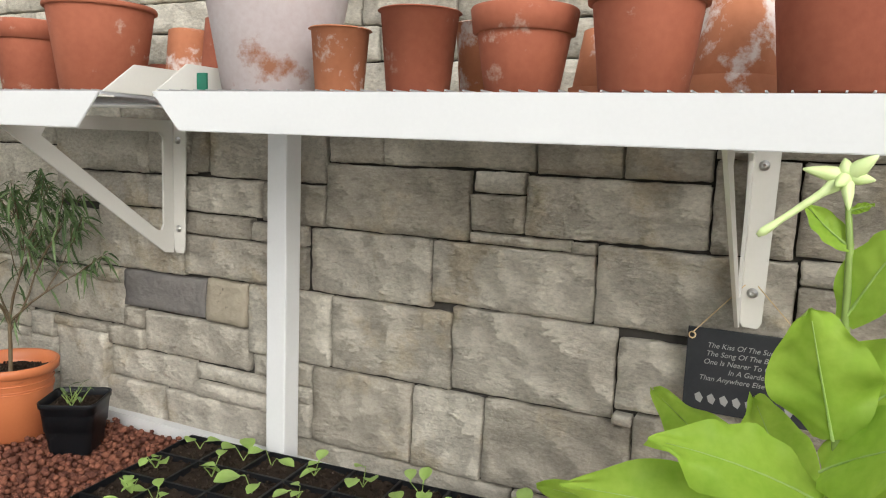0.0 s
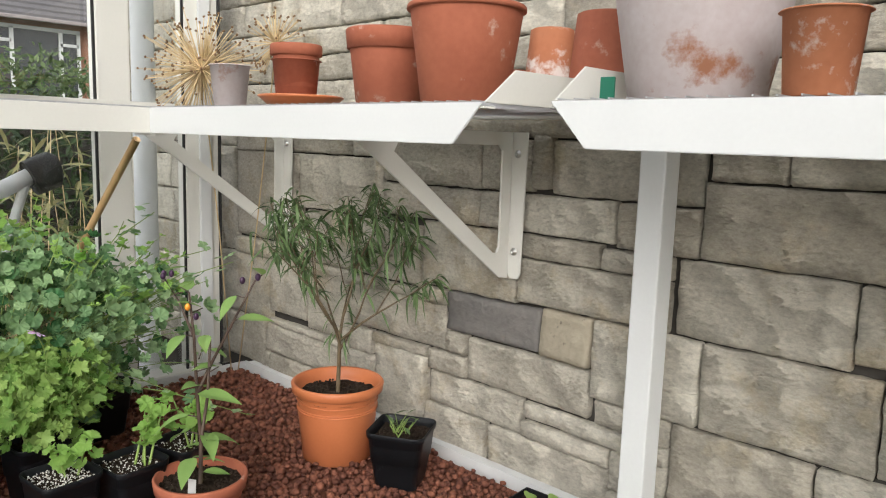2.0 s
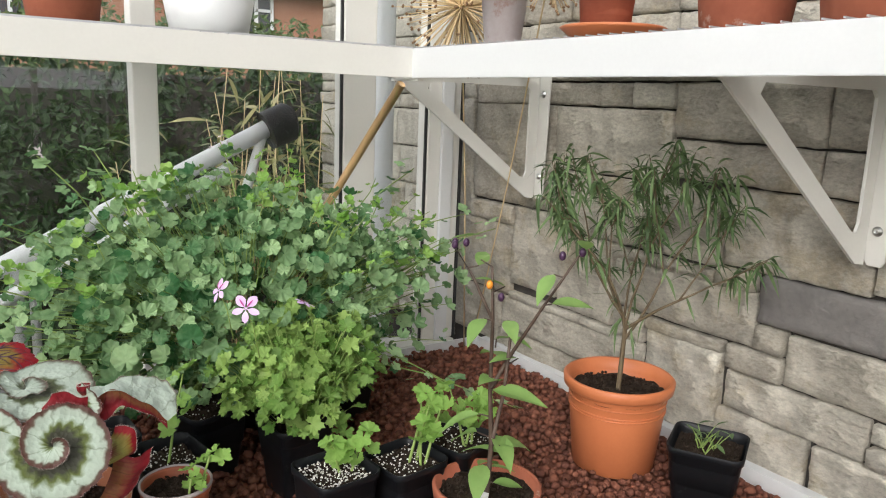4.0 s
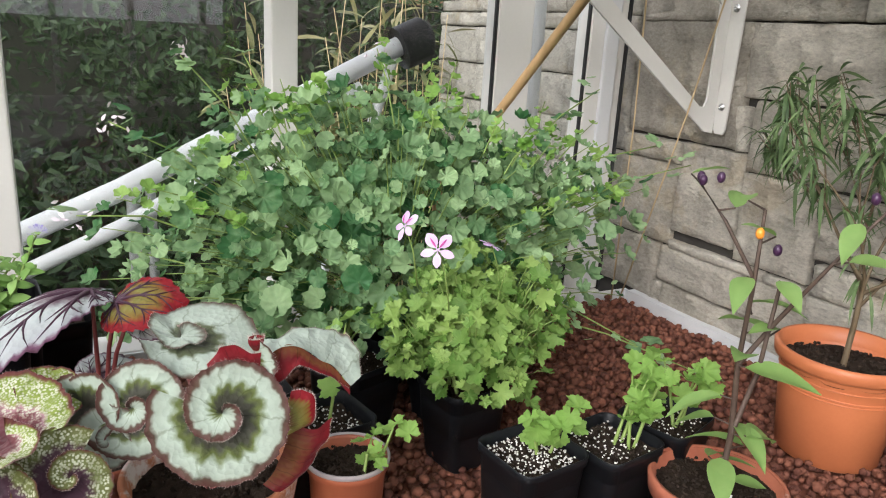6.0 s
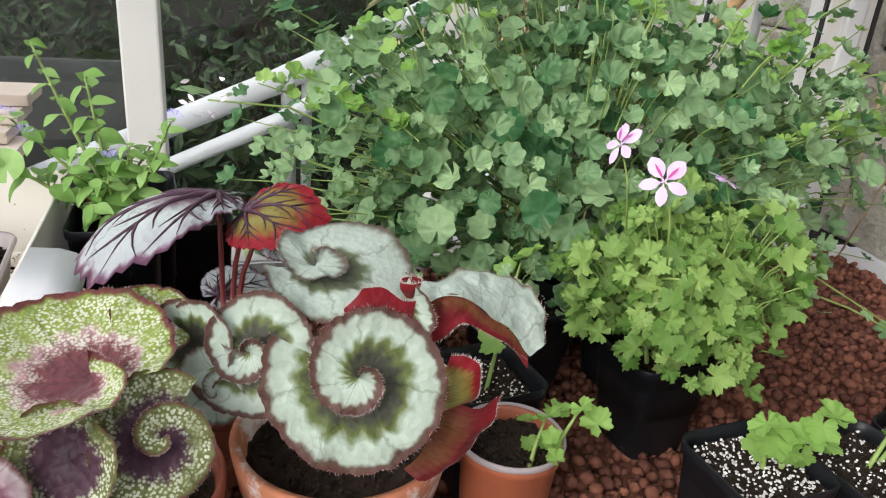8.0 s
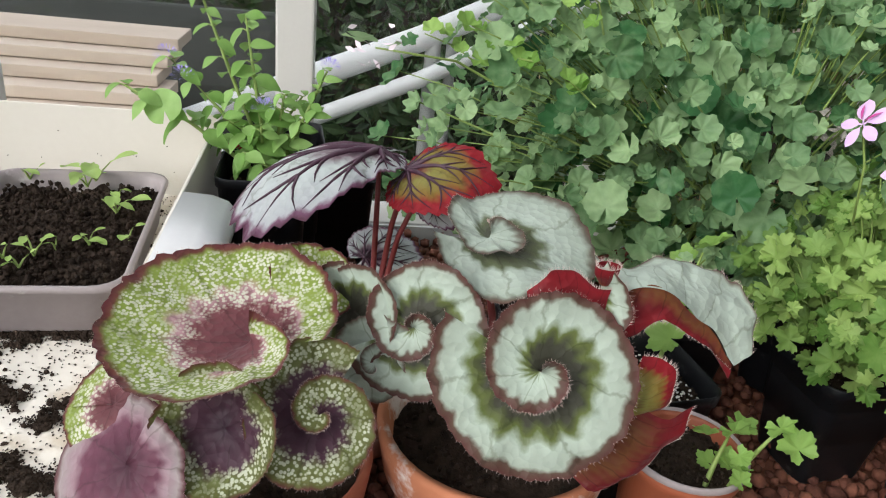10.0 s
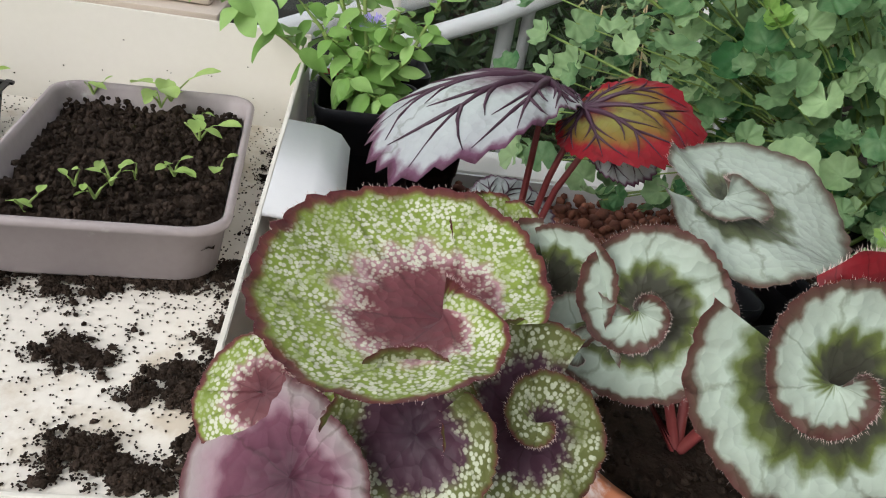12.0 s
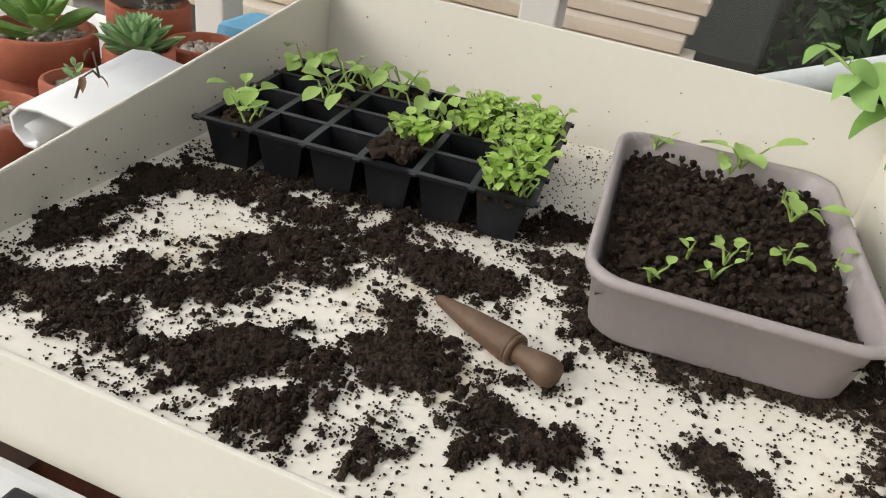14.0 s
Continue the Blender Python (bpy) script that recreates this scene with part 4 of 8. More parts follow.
def soil_disc(parent, r, z, material="compost", seed=0, bits=0, square=False):
    """Uneven compost surface with lumps, and perlite bits if asked."""
    rs_ = np.random.RandomState(seed)
    V, F = [], []
    n = 13
    for i in range(n):
        for j in range(n):
            x, y = -1 + 2 * i / (n - 1), -1 + 2 * j / (n - 1)
            if not square:
                x, y = x * math.sqrt(1 - y * y / 2), y * math.sqrt(1 - x * x / 2)
            V.append((x * r, y * r, z + rs_.uniform(-0.004, 0.004)))
    for i in range(n - 1):
        for j in range(n - 1):
            F.append((i * n + j, (i + 1) * n + j, (i + 1) * n + j + 1, i * n + j + 1))
    link("compost", V, F, "compost", parent)
    k = 260
    a, rr = rs_.uniform(0, 6.28, k), r * 0.95 * np.sqrt(rs_.uniform(0, 1, k))
    sp = np.stack([rs_.uniform(-r, r, k) * 0.95 if square else rr * np.cos(a), rs_.uniform(-r, r, k) * 0.95 if square else rr * np.sin(a), np.full(k, z + 0.003)], 1)
    V, F = scatter(sp, r * 0.036, seed + 1, rough=0.3)
    tagged(link("loose_compost", V, F, "compost", parent, smooth=False), "", "", "", "stuff")
    if bits:
        c = int(bits)
        a, rr = rs_.uniform(0, 6.28, c), r * 0.93 * np.sqrt(rs_.uniform(0, 1, c))
        sp = np.stack([rs_.uniform(-r, r, c) * 0.93 if square else rr * np.cos(a), rs_.uniform(-r, r, c) * 0.93 if square else rr * np.sin(a), z + 0.004 + rs_.uniform(0, 0.004, c)], 1)
        V, F = scatter(sp, 0.0015, seed + 2, rough=0.45)
        tagged(link("perlite_layer", V, F, "perlite", parent, "white perlite grains", smooth=False), "", "", "", "stuff")


def square_pot(x, y, size, h, turn, label, fill=0.85, bits=0, seed=0, z=BED, group="black plastic pots"):
    """Tapered square plastic pot with rounded corners and a rim, filled with compost."""
    pot = empty("plastic_pot", x, y, z, turn)

    def ring(s, zz, n=6, rad=0.16):
        pts, c = [], s * (0.5 - rad)
        for q in range(4):
            cx, cy = ((c, c), (-c, c), (-c, -c), (c, -c))[q]
            for i in range(n):
                a = math.pi / 2 * (q + i / (n - 1))
                pts.append((cx + s * rad * math.cos(a), cy + s * rad * math.sin(a), zz))
        return pts
    levels = [ring(size * 0.70, 0), ring(size * 0.72, 0.003), ring(size * 0.945, h - 0.014), ring(size * 0.985, h - 0.013), ring(size, h - 0.001), ring(size * 0.99, h), ring(size * 0.955, h - 0.001),
              ring(size * 0.93, h - 0.016), ring(size * 0.86, h * 0.45)]
    V, F = [p for lv in levels for p in lv], []
    n = 24
    for k in range(len(levels) - 1):
        for i in range(n):
            F.append((k * n + i, k * n + (i + 1) % n, (k + 1) * n + (i + 1) % n, (k + 1) * n + i))
    F.append(tuple(reversed(range(n))))
    F.append(tuple((len(levels) - 1) * n + i for i in range(n)))
    link("body", V, F, "black_plastic", pot)
    soil_disc(pot, size * 0.425, h * fill, seed=seed, bits=bits, square=True)
    return tagged(pot, label, "plant pot", group)


def sprout(heap_leaf, heap_stem, base, n, length, leaf, rnd, lean=0.5, shape=spoon, width=0.62):
    """A seedling: a few stalks, each with one leaf."""
    for k in range(n):
        a = 6.28 * k / n + rnd.uniform(-0.5, 0.5)
        d = Vector((math.cos(a) * lean, math.sin(a) * lean, 1)).normalized()
        tip = Vector(base) + d * length * rnd.uniform(0.6, 1.1)
        heap_stem.add(*tube([base, (Vector(base) + tip) / 2 + Vector((0, 0, 0.002)), tip], [0.0013, 0.0010, 0.0008], 5))
        lf = leaf * rnd.uniform(0.7, 1.2)
        m = facing(tip, (math.cos(a) * rnd.uniform(-0.2, 0.5) * -1, math.sin(a) * rnd.uniform(-0.5, 0.2), 1), a, rnd) @ Matrix.Rotation(rnd.uniform(-0.5, 0.3), 4, "Y")
        heap_leaf.add(*blade(lf, lf * width, shape, 6, 2, 0.2, 0.15, 0.03, seed=rnd.randint(0, 999)), m)


# --- willow-leaved plant in the orange plastic pot ---
wp = empty("plant_pot", -1.897, 1.128, BED)
V, F = lathe([(0.078, 0), (0.084, 0.004), (0.096, 0.12), (0.0985, 0.165), (0.101, 0.168), (0.107, 0.169), (0.111, 0.172), (0.113, 0.190), (0.109, 0.194), (0.103, 0.192), (0.100, 0.168), (0.088, 0.10), (0.02, 0.10)], 52)
link("body", V, F, "plastic_terracotta", wp)
for zz in (0.128, 0.134, 0.150):
    V, F = lathe([(0.0968 + (zz - 0.12) * 0.055, zz - 0.0012), (0.0985 + (zz - 0.12) * 0.055, zz), (0.0968 + (zz - 0.12) * 0.055, zz + 0.0012)], 52)
    link("moulded_ring", V, F, "plastic_terracotta", wp)
soil_disc(wp, 0.099, 0.160, seed=3)
tagged(wp, "orange plastic flower pot with moulded rings on the pebbles", "plant pot")
rnd = random.Random(21)
wl = empty("potted_shrub", -1.897, 1.128, BED + 0.16)
wl.scale = (0.84, 0.90, 1.13)
stems, lf = Heap(), Heap()


def grow(p, d, length, r, depth):
    q = p
    pts, rad = [p], [r]
    for s in range(3):
        d = (d + Vector((rnd.uniform(-0.18, 0.18), rnd.uniform(-0.18, 0.18), rnd.uniform(-0.05, 0.10)))).normalized()
        q = q + d * length / 3
        pts.append(q)
        rad.append(r * (1 - 0.12 * (s + 1)))
    stems.add(*tube(pts, rad, 6))
    if depth < 3:
        for k in range((17, 8, 3)[depth]):
            t = rnd.uniform(0.1, 1.1)
            b = pts[0].lerp(pts[-1], t)
            a = rnd.uniform(0, 6.28)
            m = facing(b, (math.cos(a) * 0.6, math.sin(a) * 0.6, 1), a, rnd) @ Matrix.Rotation(rnd.uniform(-0.7, 0.4), 4, "Y")
            ln = rnd.uniform(0.026, 0.050)
            lf.add(*blade(ln * 1.05, ln * 0.165, lance, 5, 1, rnd.uniform(0.4, 1.4), 0.15), m)
    if depth == 0:
        return
    for k in range(rnd.choice((2, 3))):
        a = rnd.uniform(0, 6.28)
        spread = 0.62
        grow(pts[-1], (d + Vector((math.cos(a) * spread, math.sin(a) * spread * 0.7, 0.25))).normalized(), length * rnd.uniform(0.62, 0.85), r * 0.62, depth - 1)


trunk_top = Vector((0.006, 0.0, 0.135))
stems.add(*tube([(0, 0, -0.01), (0.004, 0, 0.06), trunk_top], [0.0062, 0.0056, 0.005], 8))
for a, el in ((3.0, 0.55), (2.3, 0.85), (0.1, 0.45), (0.7, 0.85), (5.2, 0.8), (3.9, 0.9), (1.4, 1.1)):
    grow(trunk_top - Vector((0, 0, rnd.uniform(0, 0.05))), Vector((math.cos(a) * math.cos(el), 0.75 * math.sin(a) * math.cos(el), math.sin(el))), 0.150, 0.0034, 2)
stems.link("stem", "brown_stem", wl)
tagged(lf.link("foliage", "willow_leaf", wl), "", "", "", "stuff")
tagged(wl, "small branching shrub with narrow drooping grey-green leaves, growing in a pot", "shrub")
b = square_pot(-1.685, 1.150, 0.137, 0.132, 30, "small black square plastic pot with a wilting seedling", seed=8)
rnd = random.Random(5)
sl, ss = Heap(), Heap()
for k in range(4):
    sprout(sl, ss, (rnd.uniform(-0.02, 0.02), rnd.uniform(-0.02, 0.02), 0.112), 4, 0.05, 0.030, rnd, 0.7, lance, 0.25)
sd = empty("seedling", -1.685, 1.150, BED)
ss.link_each("stalk", "green_stem", sd)
sl.link_each("leaf", "willow_leaf", sd)
tagged(sd, "spindly seedling with thin leaves in a black pot", "seedling")

# --- chilli plant in a terracotta pot ---
cp = clay_pot("terracotta_pot", -1.762, 0.695, BED, 0.062, 0.090, 0.130, "terracotta", "terracotta pot with a worn rim holding a chilli plant", rim=0.2, wall=0.010, seed=77)
soil_disc(cp, 0.079, 0.112, seed=12)
ch = empty("chilli_plant", -1.755, 0.69, BED + 0.11)
rnd = random.Random(33)
st, lf, dk = Heap(), Heap(), Heap()
main = [(0, 0, -0.005), (0.003, 0.001, 0.08), (-0.002, -0.002, 0.16), (0.006, -0.01, 0.26), (0.012, -0.02, 0.335)]
st.add(*tube(main, [0.0038, 0.0034, 0.0029, 0.0024, 0.0017], 8))
st.add(*tube([main[2], (0.025, 0.012, 0.22), (0.06, 0.03, 0.29), (0.10, 0.045, 0.36)], [0.003, 0.0026, 0.002, 0.0015], 7))
st.add(*tube([main[1], (0.018, 0.006, 0.16), (0.022, 0.01, 0.26)], [0.003, 0.0026, 0.002], 7))
st.add(*tube([main[3], (-0.04, -0.012, 0.31), (-0.075, -0.02, 0.345)], [0.0024, 0.002, 0.0014], 7))
spots_ = [(main[1], 0.075), (main[1], 0.07), ((0, 0, 0.05), 0.07), ((0.001, 0, 0.06), 0.06), ((0, 0, 0.035), 0.055), (main[2], 0.075), (main[2], 0.07), ((0, 0, 0.12), 0.06), ((0.003, -0.005, 0.2), 0.07),
          ((0.002, 0, 0.22), 0.06), (main[3], 0.055), ((0.01, -0.015, 0.3), 0.045), (main[4], 0.04), ((0.06, 0.03, 0.29), 0.06), ((0.10, 0.045, 0.36), 0.05), ((0.08, 0.04, 0.33), 0.05), ((-0.05, -0.015, 0.32), 0.05),
          ((-0.075, -0.02, 0.345), 0.045), ((0.022, 0.01, 0.26), 0.05), ((0.02, 0.008, 0.2), 0.05), ((0.0, 0, 0.09), 0.06), ((0.0, 0, 0.025), 0.045), ((0.003, 0, 0.03), 0.04)]
for i, (p, ln) in enumerate(spots_):
    a = i * 2.4 + rnd.uniform(-0.4, 0.4)
    root = Vector(p) + Vector((math.cos(a), math.sin(a), 0.35)) * 0.018
    st.add(*tube([p, root], [0.0012, 0.0009], 5))
    m = facing(root, (math.cos(a) * 0.25, math.sin(a) * 0.25, 1), a, rnd) @ Matrix.Rotation(rnd.uniform(-0.35, 0.35), 4, "Y")
    lf.add(*blade(ln, ln * 0.46, ovate, 7, 2, rnd.uniform(0.1, 0.45), 0.14, 0.02, seed=i), m)
ch.scale = (1.15, 1.15, 1.15)
st.link("stem", "dark_stem", ch)
lf.link_each("leaf", "chilli_leaf", ch)
for i, (p, mt) in enumerate((((-0.075, -0.02, 0.352), "purple_fruit"), ((-0.066, -0.026, 0.350), "purple_fruit"), ((-0.048, -0.02, 0.356), "purple_fruit"), ((0.014, -0.024, 0.312), "orange_fruit"), ((0.034, -0.02, 0.30), "purple_fruit"), ((0.105, 0.047, 0.366), "purple_fruit"), ((0.088, 0.03, 0.36), "purple_fruit"))):
    V = [(x * 0.0045, y * 0.0045, z * 0.0062) for x, y, z in ICO2_V]
    o = link("chilli_fruit", V, ICO2_F, mt, ch, "small ripe orange chilli" if mt == "orange_fruit" else "small dark purple chilli bud")
    o.location = p
tagged(ch, "young chilli plant with glossy leaves and small purple fruits", "plant")
tagged(part("plant_label", box(-0.0075, 0.0075, -0.0006, 0.0006, 0, 0.05, 0.0004), "white_paint"), "small white plastic plant label in the chilli pot", "plant label").matrix_world = pose(-1.722, 0.655, BED + 0.10, 8, 6, 40)

# --- bushy scented pelargoniums behind ---
def bush(name, centre, radii, n, leaf, material, label, category, seed, pots, lobes=7, deep=0.045, teeth=0.022, shell=0.5, stems_n=26, stem_mat="green_stem"):
    rnd = random.Random(seed)
    th = empty(name, centre[0], centre[1], BED)
    c = Vector((0, 0, centre[2] - BED))
    st, lf = Heap(), Heap()
    shapes = [lobed(1.0, lobes, deep, teeth, rnd.uniform(0.05, 0.6), s) for s in range(8)]
    tips = []
    for i in range(n):
        d = Vector((rnd.gauss(0, 1), rnd.gauss(0, 1), rnd.gauss(0.25, 1))).normalized()
        k = (shell + (1 - shell) * rnd.random()) * (1 + 0.10 * math.sin(5 * d.x + 3 * d.y + seed) + rnd.uniform(-0.06, 0.12))
        p = c + Vector((d.x * radii[0], d.y * radii[1], d.z * radii[2])) * k
        p.x = max(p.x, GX + 0.025 - centre[0])
        p.y = min(p.y, 1.30 - centre[1])
        if p.z < 0.10:
            continue
        up = Vector((d.x * 0.8 + rnd.gauss(0.25, 0.5), d.y * 0.8 + rnd.gauss(-0.15, 0.5), 0.75 + rnd.gauss(0.1, 0.35)))
        r = leaf * rnd.choice((0.5, 0.7, 0.85, 1.0, 1.0, 1.2, 1.4)) * rnd.uniform(0.9, 1.1)
        m = facing(p, up, rnd.uniform(0, 6.28), rnd) @ Matrix.Scale(r, 4)
        lf.add(*shapes[i % 8], m)
        if i % 2 == 0:
            inner = c + (p - c) * 0.72 + Vector((0, 0, -0.03))
            st.add(*tube([inner, (inner + p) / 2 + Vector((0, 0, 0.006)), p], [0.0012, 0.001, 0.0008], 4))
        tips.append(p)
    for i in range(stems_n):
        b = Vector(pots[i % len(pots)]) - Vector((centre[0], centre[1], BED)) + Vector((rnd.uniform(-0.02, 0.02), rnd.uniform(-0.02, 0.02), 0))
        e = tips[rnd.randrange(len(tips))]
        mid = b.lerp(e, 0.5) + Vector((rnd.uniform(-0.03, 0.03), rnd.uniform(-0.03, 0.03), 0.05))
        st.add(*tube([b, b.lerp(mid, 0.5) + Vector((0, 0, 0.02)), mid, e], [0.003, 0.0026, 0.002, 0.0012], 5))
    tagged(st.link("stalk_growth", stem_mat, th), "", "", "", "stuff")
    tagged(lf.link("foliage", material, th), "", "", "", "stuff")
    return tagged(th, label, category), tips


square_pot(-2.265, 0.385, 0.13, 0.14, 20, "black square plastic pot of gritty compost", bits=40, seed=50)
square_pot(-2.265, 0.56, 0.13, 0.14, 35, "black square plastic pot under the large scented plant", bits=40, seed=51)
square_pot(-2.45, 0.50, 0.14, 0.14, 12, "black square plastic pot under the large scented plant", bits=40, seed=52)
square_pot(-2.40, 0.74, 0.14, 0.14, 25, "black square plastic pot under the large scented plant", bits=20, seed=53)
big, tips = bush("scented_pelargonium", (-2.38, 0.50, 1.055), (0.26, 0.46, 0.24), 1950, 0.0195, "scented_leaf", "large bushy scented pelargonium with round lobed green leaves", "plant", 60,
                 ((-2.30, 0.36, BED + 0.12), (-2.27, 0.54, BED + 0.12), (-2.45, 0.50, BED + 0.12), (-2.40, 0.74, BED + 0.12)), stems_n=34)
# long thin shoots that stand out, with pale flower clusters
rnd = random.Random(62)
sh, shl, shf = Heap(), Heap(), Heap()
for (x, y, z), (x2, y2, z2), fl in (((-2.35, 0.2, 1.15), (-2.30, 0.03, 1.27), 1), ((-2.35, 0.25, 1.2), (-2.32, 0.13, 1.36), 1), ((-2.35, 0.3, 1.2), (-2.34, 0.22, 1.37), 0), ((-2.3, 0.75, 1.15), (-2.25, 0.98, 1.23), 0),
                                    ((-2.3, 0.8, 1.1), (-2.2, 1.02, 1.20), 0), ((-2.3, 0.7, 1.2), (-2.28, 0.85, 1.33), 0), ((-2.4, 0.5, 1.25), (-2.42, 0.47, 1.38), 1), ((-2.25, 0.62, 1.0), (-2.05, 0.80, 0.93), 0), ((-2.25, 0.65, 0.95), (-2.0, 0.95, 0.86), 0), ((-2.3, 0.15, 1.1), (-2.22, -0.02, 1.16), 1)):
    a, e = Vector((x + 2.38, y - 0.5, z - BED)), Vector((x2 + 2.38, y2 - 0.5, z2 - BED))
    sh.add(*tube([a, a.lerp(e, 0.5) + Vector((0, 0, 0.015)), e], [0.0016, 0.0014, 0.001], 5))
    for k in range(7):
        p = a.lerp(e, 0.35 + 0.65 * k / 6) + Vector((rnd.uniform(-0.02, 0.02), rnd.uniform(-0.02, 0.02), 0.008 + rnd.uniform(-0.01, 0.015)))
        shl.add(*lobed(rnd.uniform(0.010, 0.022), 5, 0.14, 0.05, 0.15, k), facing(p, (rnd.uniform(-0.5, 0.8), rnd.uniform(-0.7, 0.5), 1), rnd.uniform(0, 6), rnd))
    if fl:
        for k in range(13):
            p = e + Vector((rnd.gauss(0, 0.010), rnd.gauss(0, 0.010), rnd.gauss(0, 0.010)))
            shf.add(*blade(0.011, 0.005, spoon, 3, 1), facing(p, (rnd.gauss(0, 1), rnd.gauss(0, 1), rnd.gauss(0.4, 1)), rnd.uniform(0, 6), rnd))
# soft young growth over the crown
new_leaf = Heap()
for i in range(46):
    a, el = rnd.uniform(0, 6.28), rnd.uniform(0.25, 1.3)
    d = Vector((math.cos(a) * math.cos(el), math.sin(a) * math.cos(el), math.sin(el)))
    root = Vector((d.x * 0.24, d.y * 0.42, d.z * 0.22 + 0.31))
    e = root + Vector((d.x * 0.5, d.y * 0.9, 0.9 * d.z + 0.15)) * rnd.uniform(0.045, 0.105)
    e.x, e.y = max(e.x, GX + 0.04 + 2.38), min(e.y, 0.78)
    sh.add(*tube([root, root.lerp(e, 0.5) + Vector((rnd.uniform(-0.01, 0.01), rnd.uniform(-0.01, 0.01), 0.008)), e], [0.0014, 0.0012, 0.0008], 4))
    for k in range(rnd.choice((3, 4, 5, 6))):
        p = root.lerp(e, 0.3 + 0.7 * k / 4) + Vector((rnd.uniform(-0.016, 0.016), rnd.uniform(-0.016, 0.016), rnd.uniform(0, 0.012)))
        new_leaf.add(*lobed(rnd.uniform(0.007, 0.017), 5, 0.07, 0.04, 0.35, k + i), facing(p, (rnd.uniform(-0.5, 0.9), rnd.uniform(-0.9, 0.5), 0.8), rnd.uniform(0, 6), rnd))
tagged(new_leaf.link("young_foliage", "young_leaf", big, "bright yellow-green young leaves"), "bright yellow-green young leaves", "", "", "stuff")
tagged(sh.link("shoot_growth", "green_stem", big), "", "", "", "stuff")
tagged(shl.link("shoot_leaves", "scented_leaf", big), "", "", "", "stuff")
tagged(shf.link("flower_cluster", "white_flower", big, "small whitish flower clusters"), "", "", "", "stuff")
square_pot(-2.120, 0.512, 0.118, 0.142, 8, "tall black square plastic pot of a lime-green pelargonium", seed=54)
bright, _ = bush("lemon_pelargonium", (-2.085, 0.505, 0.990), (0.120, 0.145, 0.108), 800, 0.0142, "bright_leaf", "compact lime-green pelargonium with deeply cut leaves", "plant", 61,
                 ((-2.120, 0.512, BED + 0.125),), lobes=5, deep=0.15, teeth=0.11, shell=0.2, stems_n=14)


def flower(x, y, z, size, normal, seed):
    """Five-petalled pink flower with magenta veins on its upper petals."""
    th = empty("pelargonium_flower", x, y, z)
    q = Vector(normal).normalized().to_track_quat("Z", "Y").to_matrix().to_4x4()
    for i in range(5):
        a = math.pi / 2 + (i - 0.5) * 2 * math.pi / 5
        V, F = blade(size * (0.55 if i < 2 else 0.48), size * (0.34 if i < 2 else 0.24), spoon, 6, 2, 0.3, -0.08, 0.03, seed=i + seed)
        m = q @ Matrix.Rotation(a, 4, "Z") @ Matrix.Rotation(-0.25, 4, "Y")
        link("petal", [m @ Vector(v) for v in V], F, "pink_petal", th)
        if i < 2:
            V, F = blade(size * 0.34, size * 0.06, lance, 4, 1, 0.3)
            link("petal_marking", [m @ (Vector(v) + Vector((size * 0.08, 0, 0.0018))) for v in V], F, "magenta_mark", th, "magenta petal veins")
    V, F = tube([(0, 0, 0), (0.004, 0.01, -0.03), (0.002, 0.02, -0.08)], 0.001, 5)
    link("stalk", V, F, "green_stem", th)
    return tagged(th, "open pale pink pelargonium flower with magenta veins", "flower", "pelargonium flowers")


flower(-1.955, 0.366, 1.157, 0.044, (0.75, -0.45, 0.4), 1)
flower(-1.985, 0.335, 1.182, 0.040, (0.1, -0.9, 0.5), 2)
flower(-2.050, 0.502, 1.126, 0.036, (0.1, 0.4, 1), 3)

# --- young plants in black pots at the front ---
def young(x, y, z, n, seed, material="young_leaf", leaf=0.0185, height=0.09, label="rooted pelargonium cutting with fresh green leaves"):
    rnd = random.Random(seed)
    th = empty("cutting", x, y, z)
    st, lf = Heap(), Heap()
    for k in range(n):
        a = rnd.uniform(0, 6.28)
        b = Vector((rnd.uniform(-0.02, 0.02), rnd.uniform(-0.02, 0.02), -0.005))
        e = b + Vector((math.cos(a) * height * 0.26, math.sin(a) * height * 0.26, height * rnd.uniform(0.65, 1.10)))
        V, F = tube([b, b.lerp(e, 0.5) + Vector((0, 0, 0.01)), e], [0.0027, 0.0021, 0.0012], 6)
        link("stem", V, F, "green_stem", th)
        for j in range(5):
            p = b.lerp(e, 1.05 - 0.16 * j) + Vector((rnd.uniform(-0.02, 0.02), rnd.uniform(-0.02, 0.02), 0.004)) * (1 if j else 0.2)
            lf.add(*lobed(leaf * rnd.uniform(0.7, 1.2), 5, 0.12, 0.075, 0.3, k * 5 + j), facing(p, (rnd.uniform(-0.4, 0.9), rnd.uniform(-0.9, 0.3), 0.9), rnd.uniform(0, 6), rnd))
    lf.link_each("leaf", material, th)
    return tagged(th, label, "plant", "young cuttings")


for x, y, turn, bits, n, sd in ((-1.880, 0.482, 7, 300, 2, 1), (-1.873, 0.606, 9, 110, 4, 2), (-1.895, 0.728, 20, 90, 3, 3)):
    square_pot(x, y, 0.112, 0.158 if sd == 1 else 0.150, turn, "black square plastic pot topped with white perlite" if bits > 100 else "black square plastic pot with a few perlite grains", fill=0.90, bits=bits, seed=70 + sd)
    young(x + 0.01, y + 0.02, BED + 0.137, n, 90 + sd, height=0.115 if sd == 1 else 0.120)
square_pot(-2.078, 0.270, 0.112, 0.150, 10, "black square plastic pot sprinkled with perlite", bits=110, seed=75)
young(-2.088, 0.275, BED + 0.132, 1, 96, "young_leaf", 0.020, 0.19, "tall thin cutting with a cluster of green leaves")
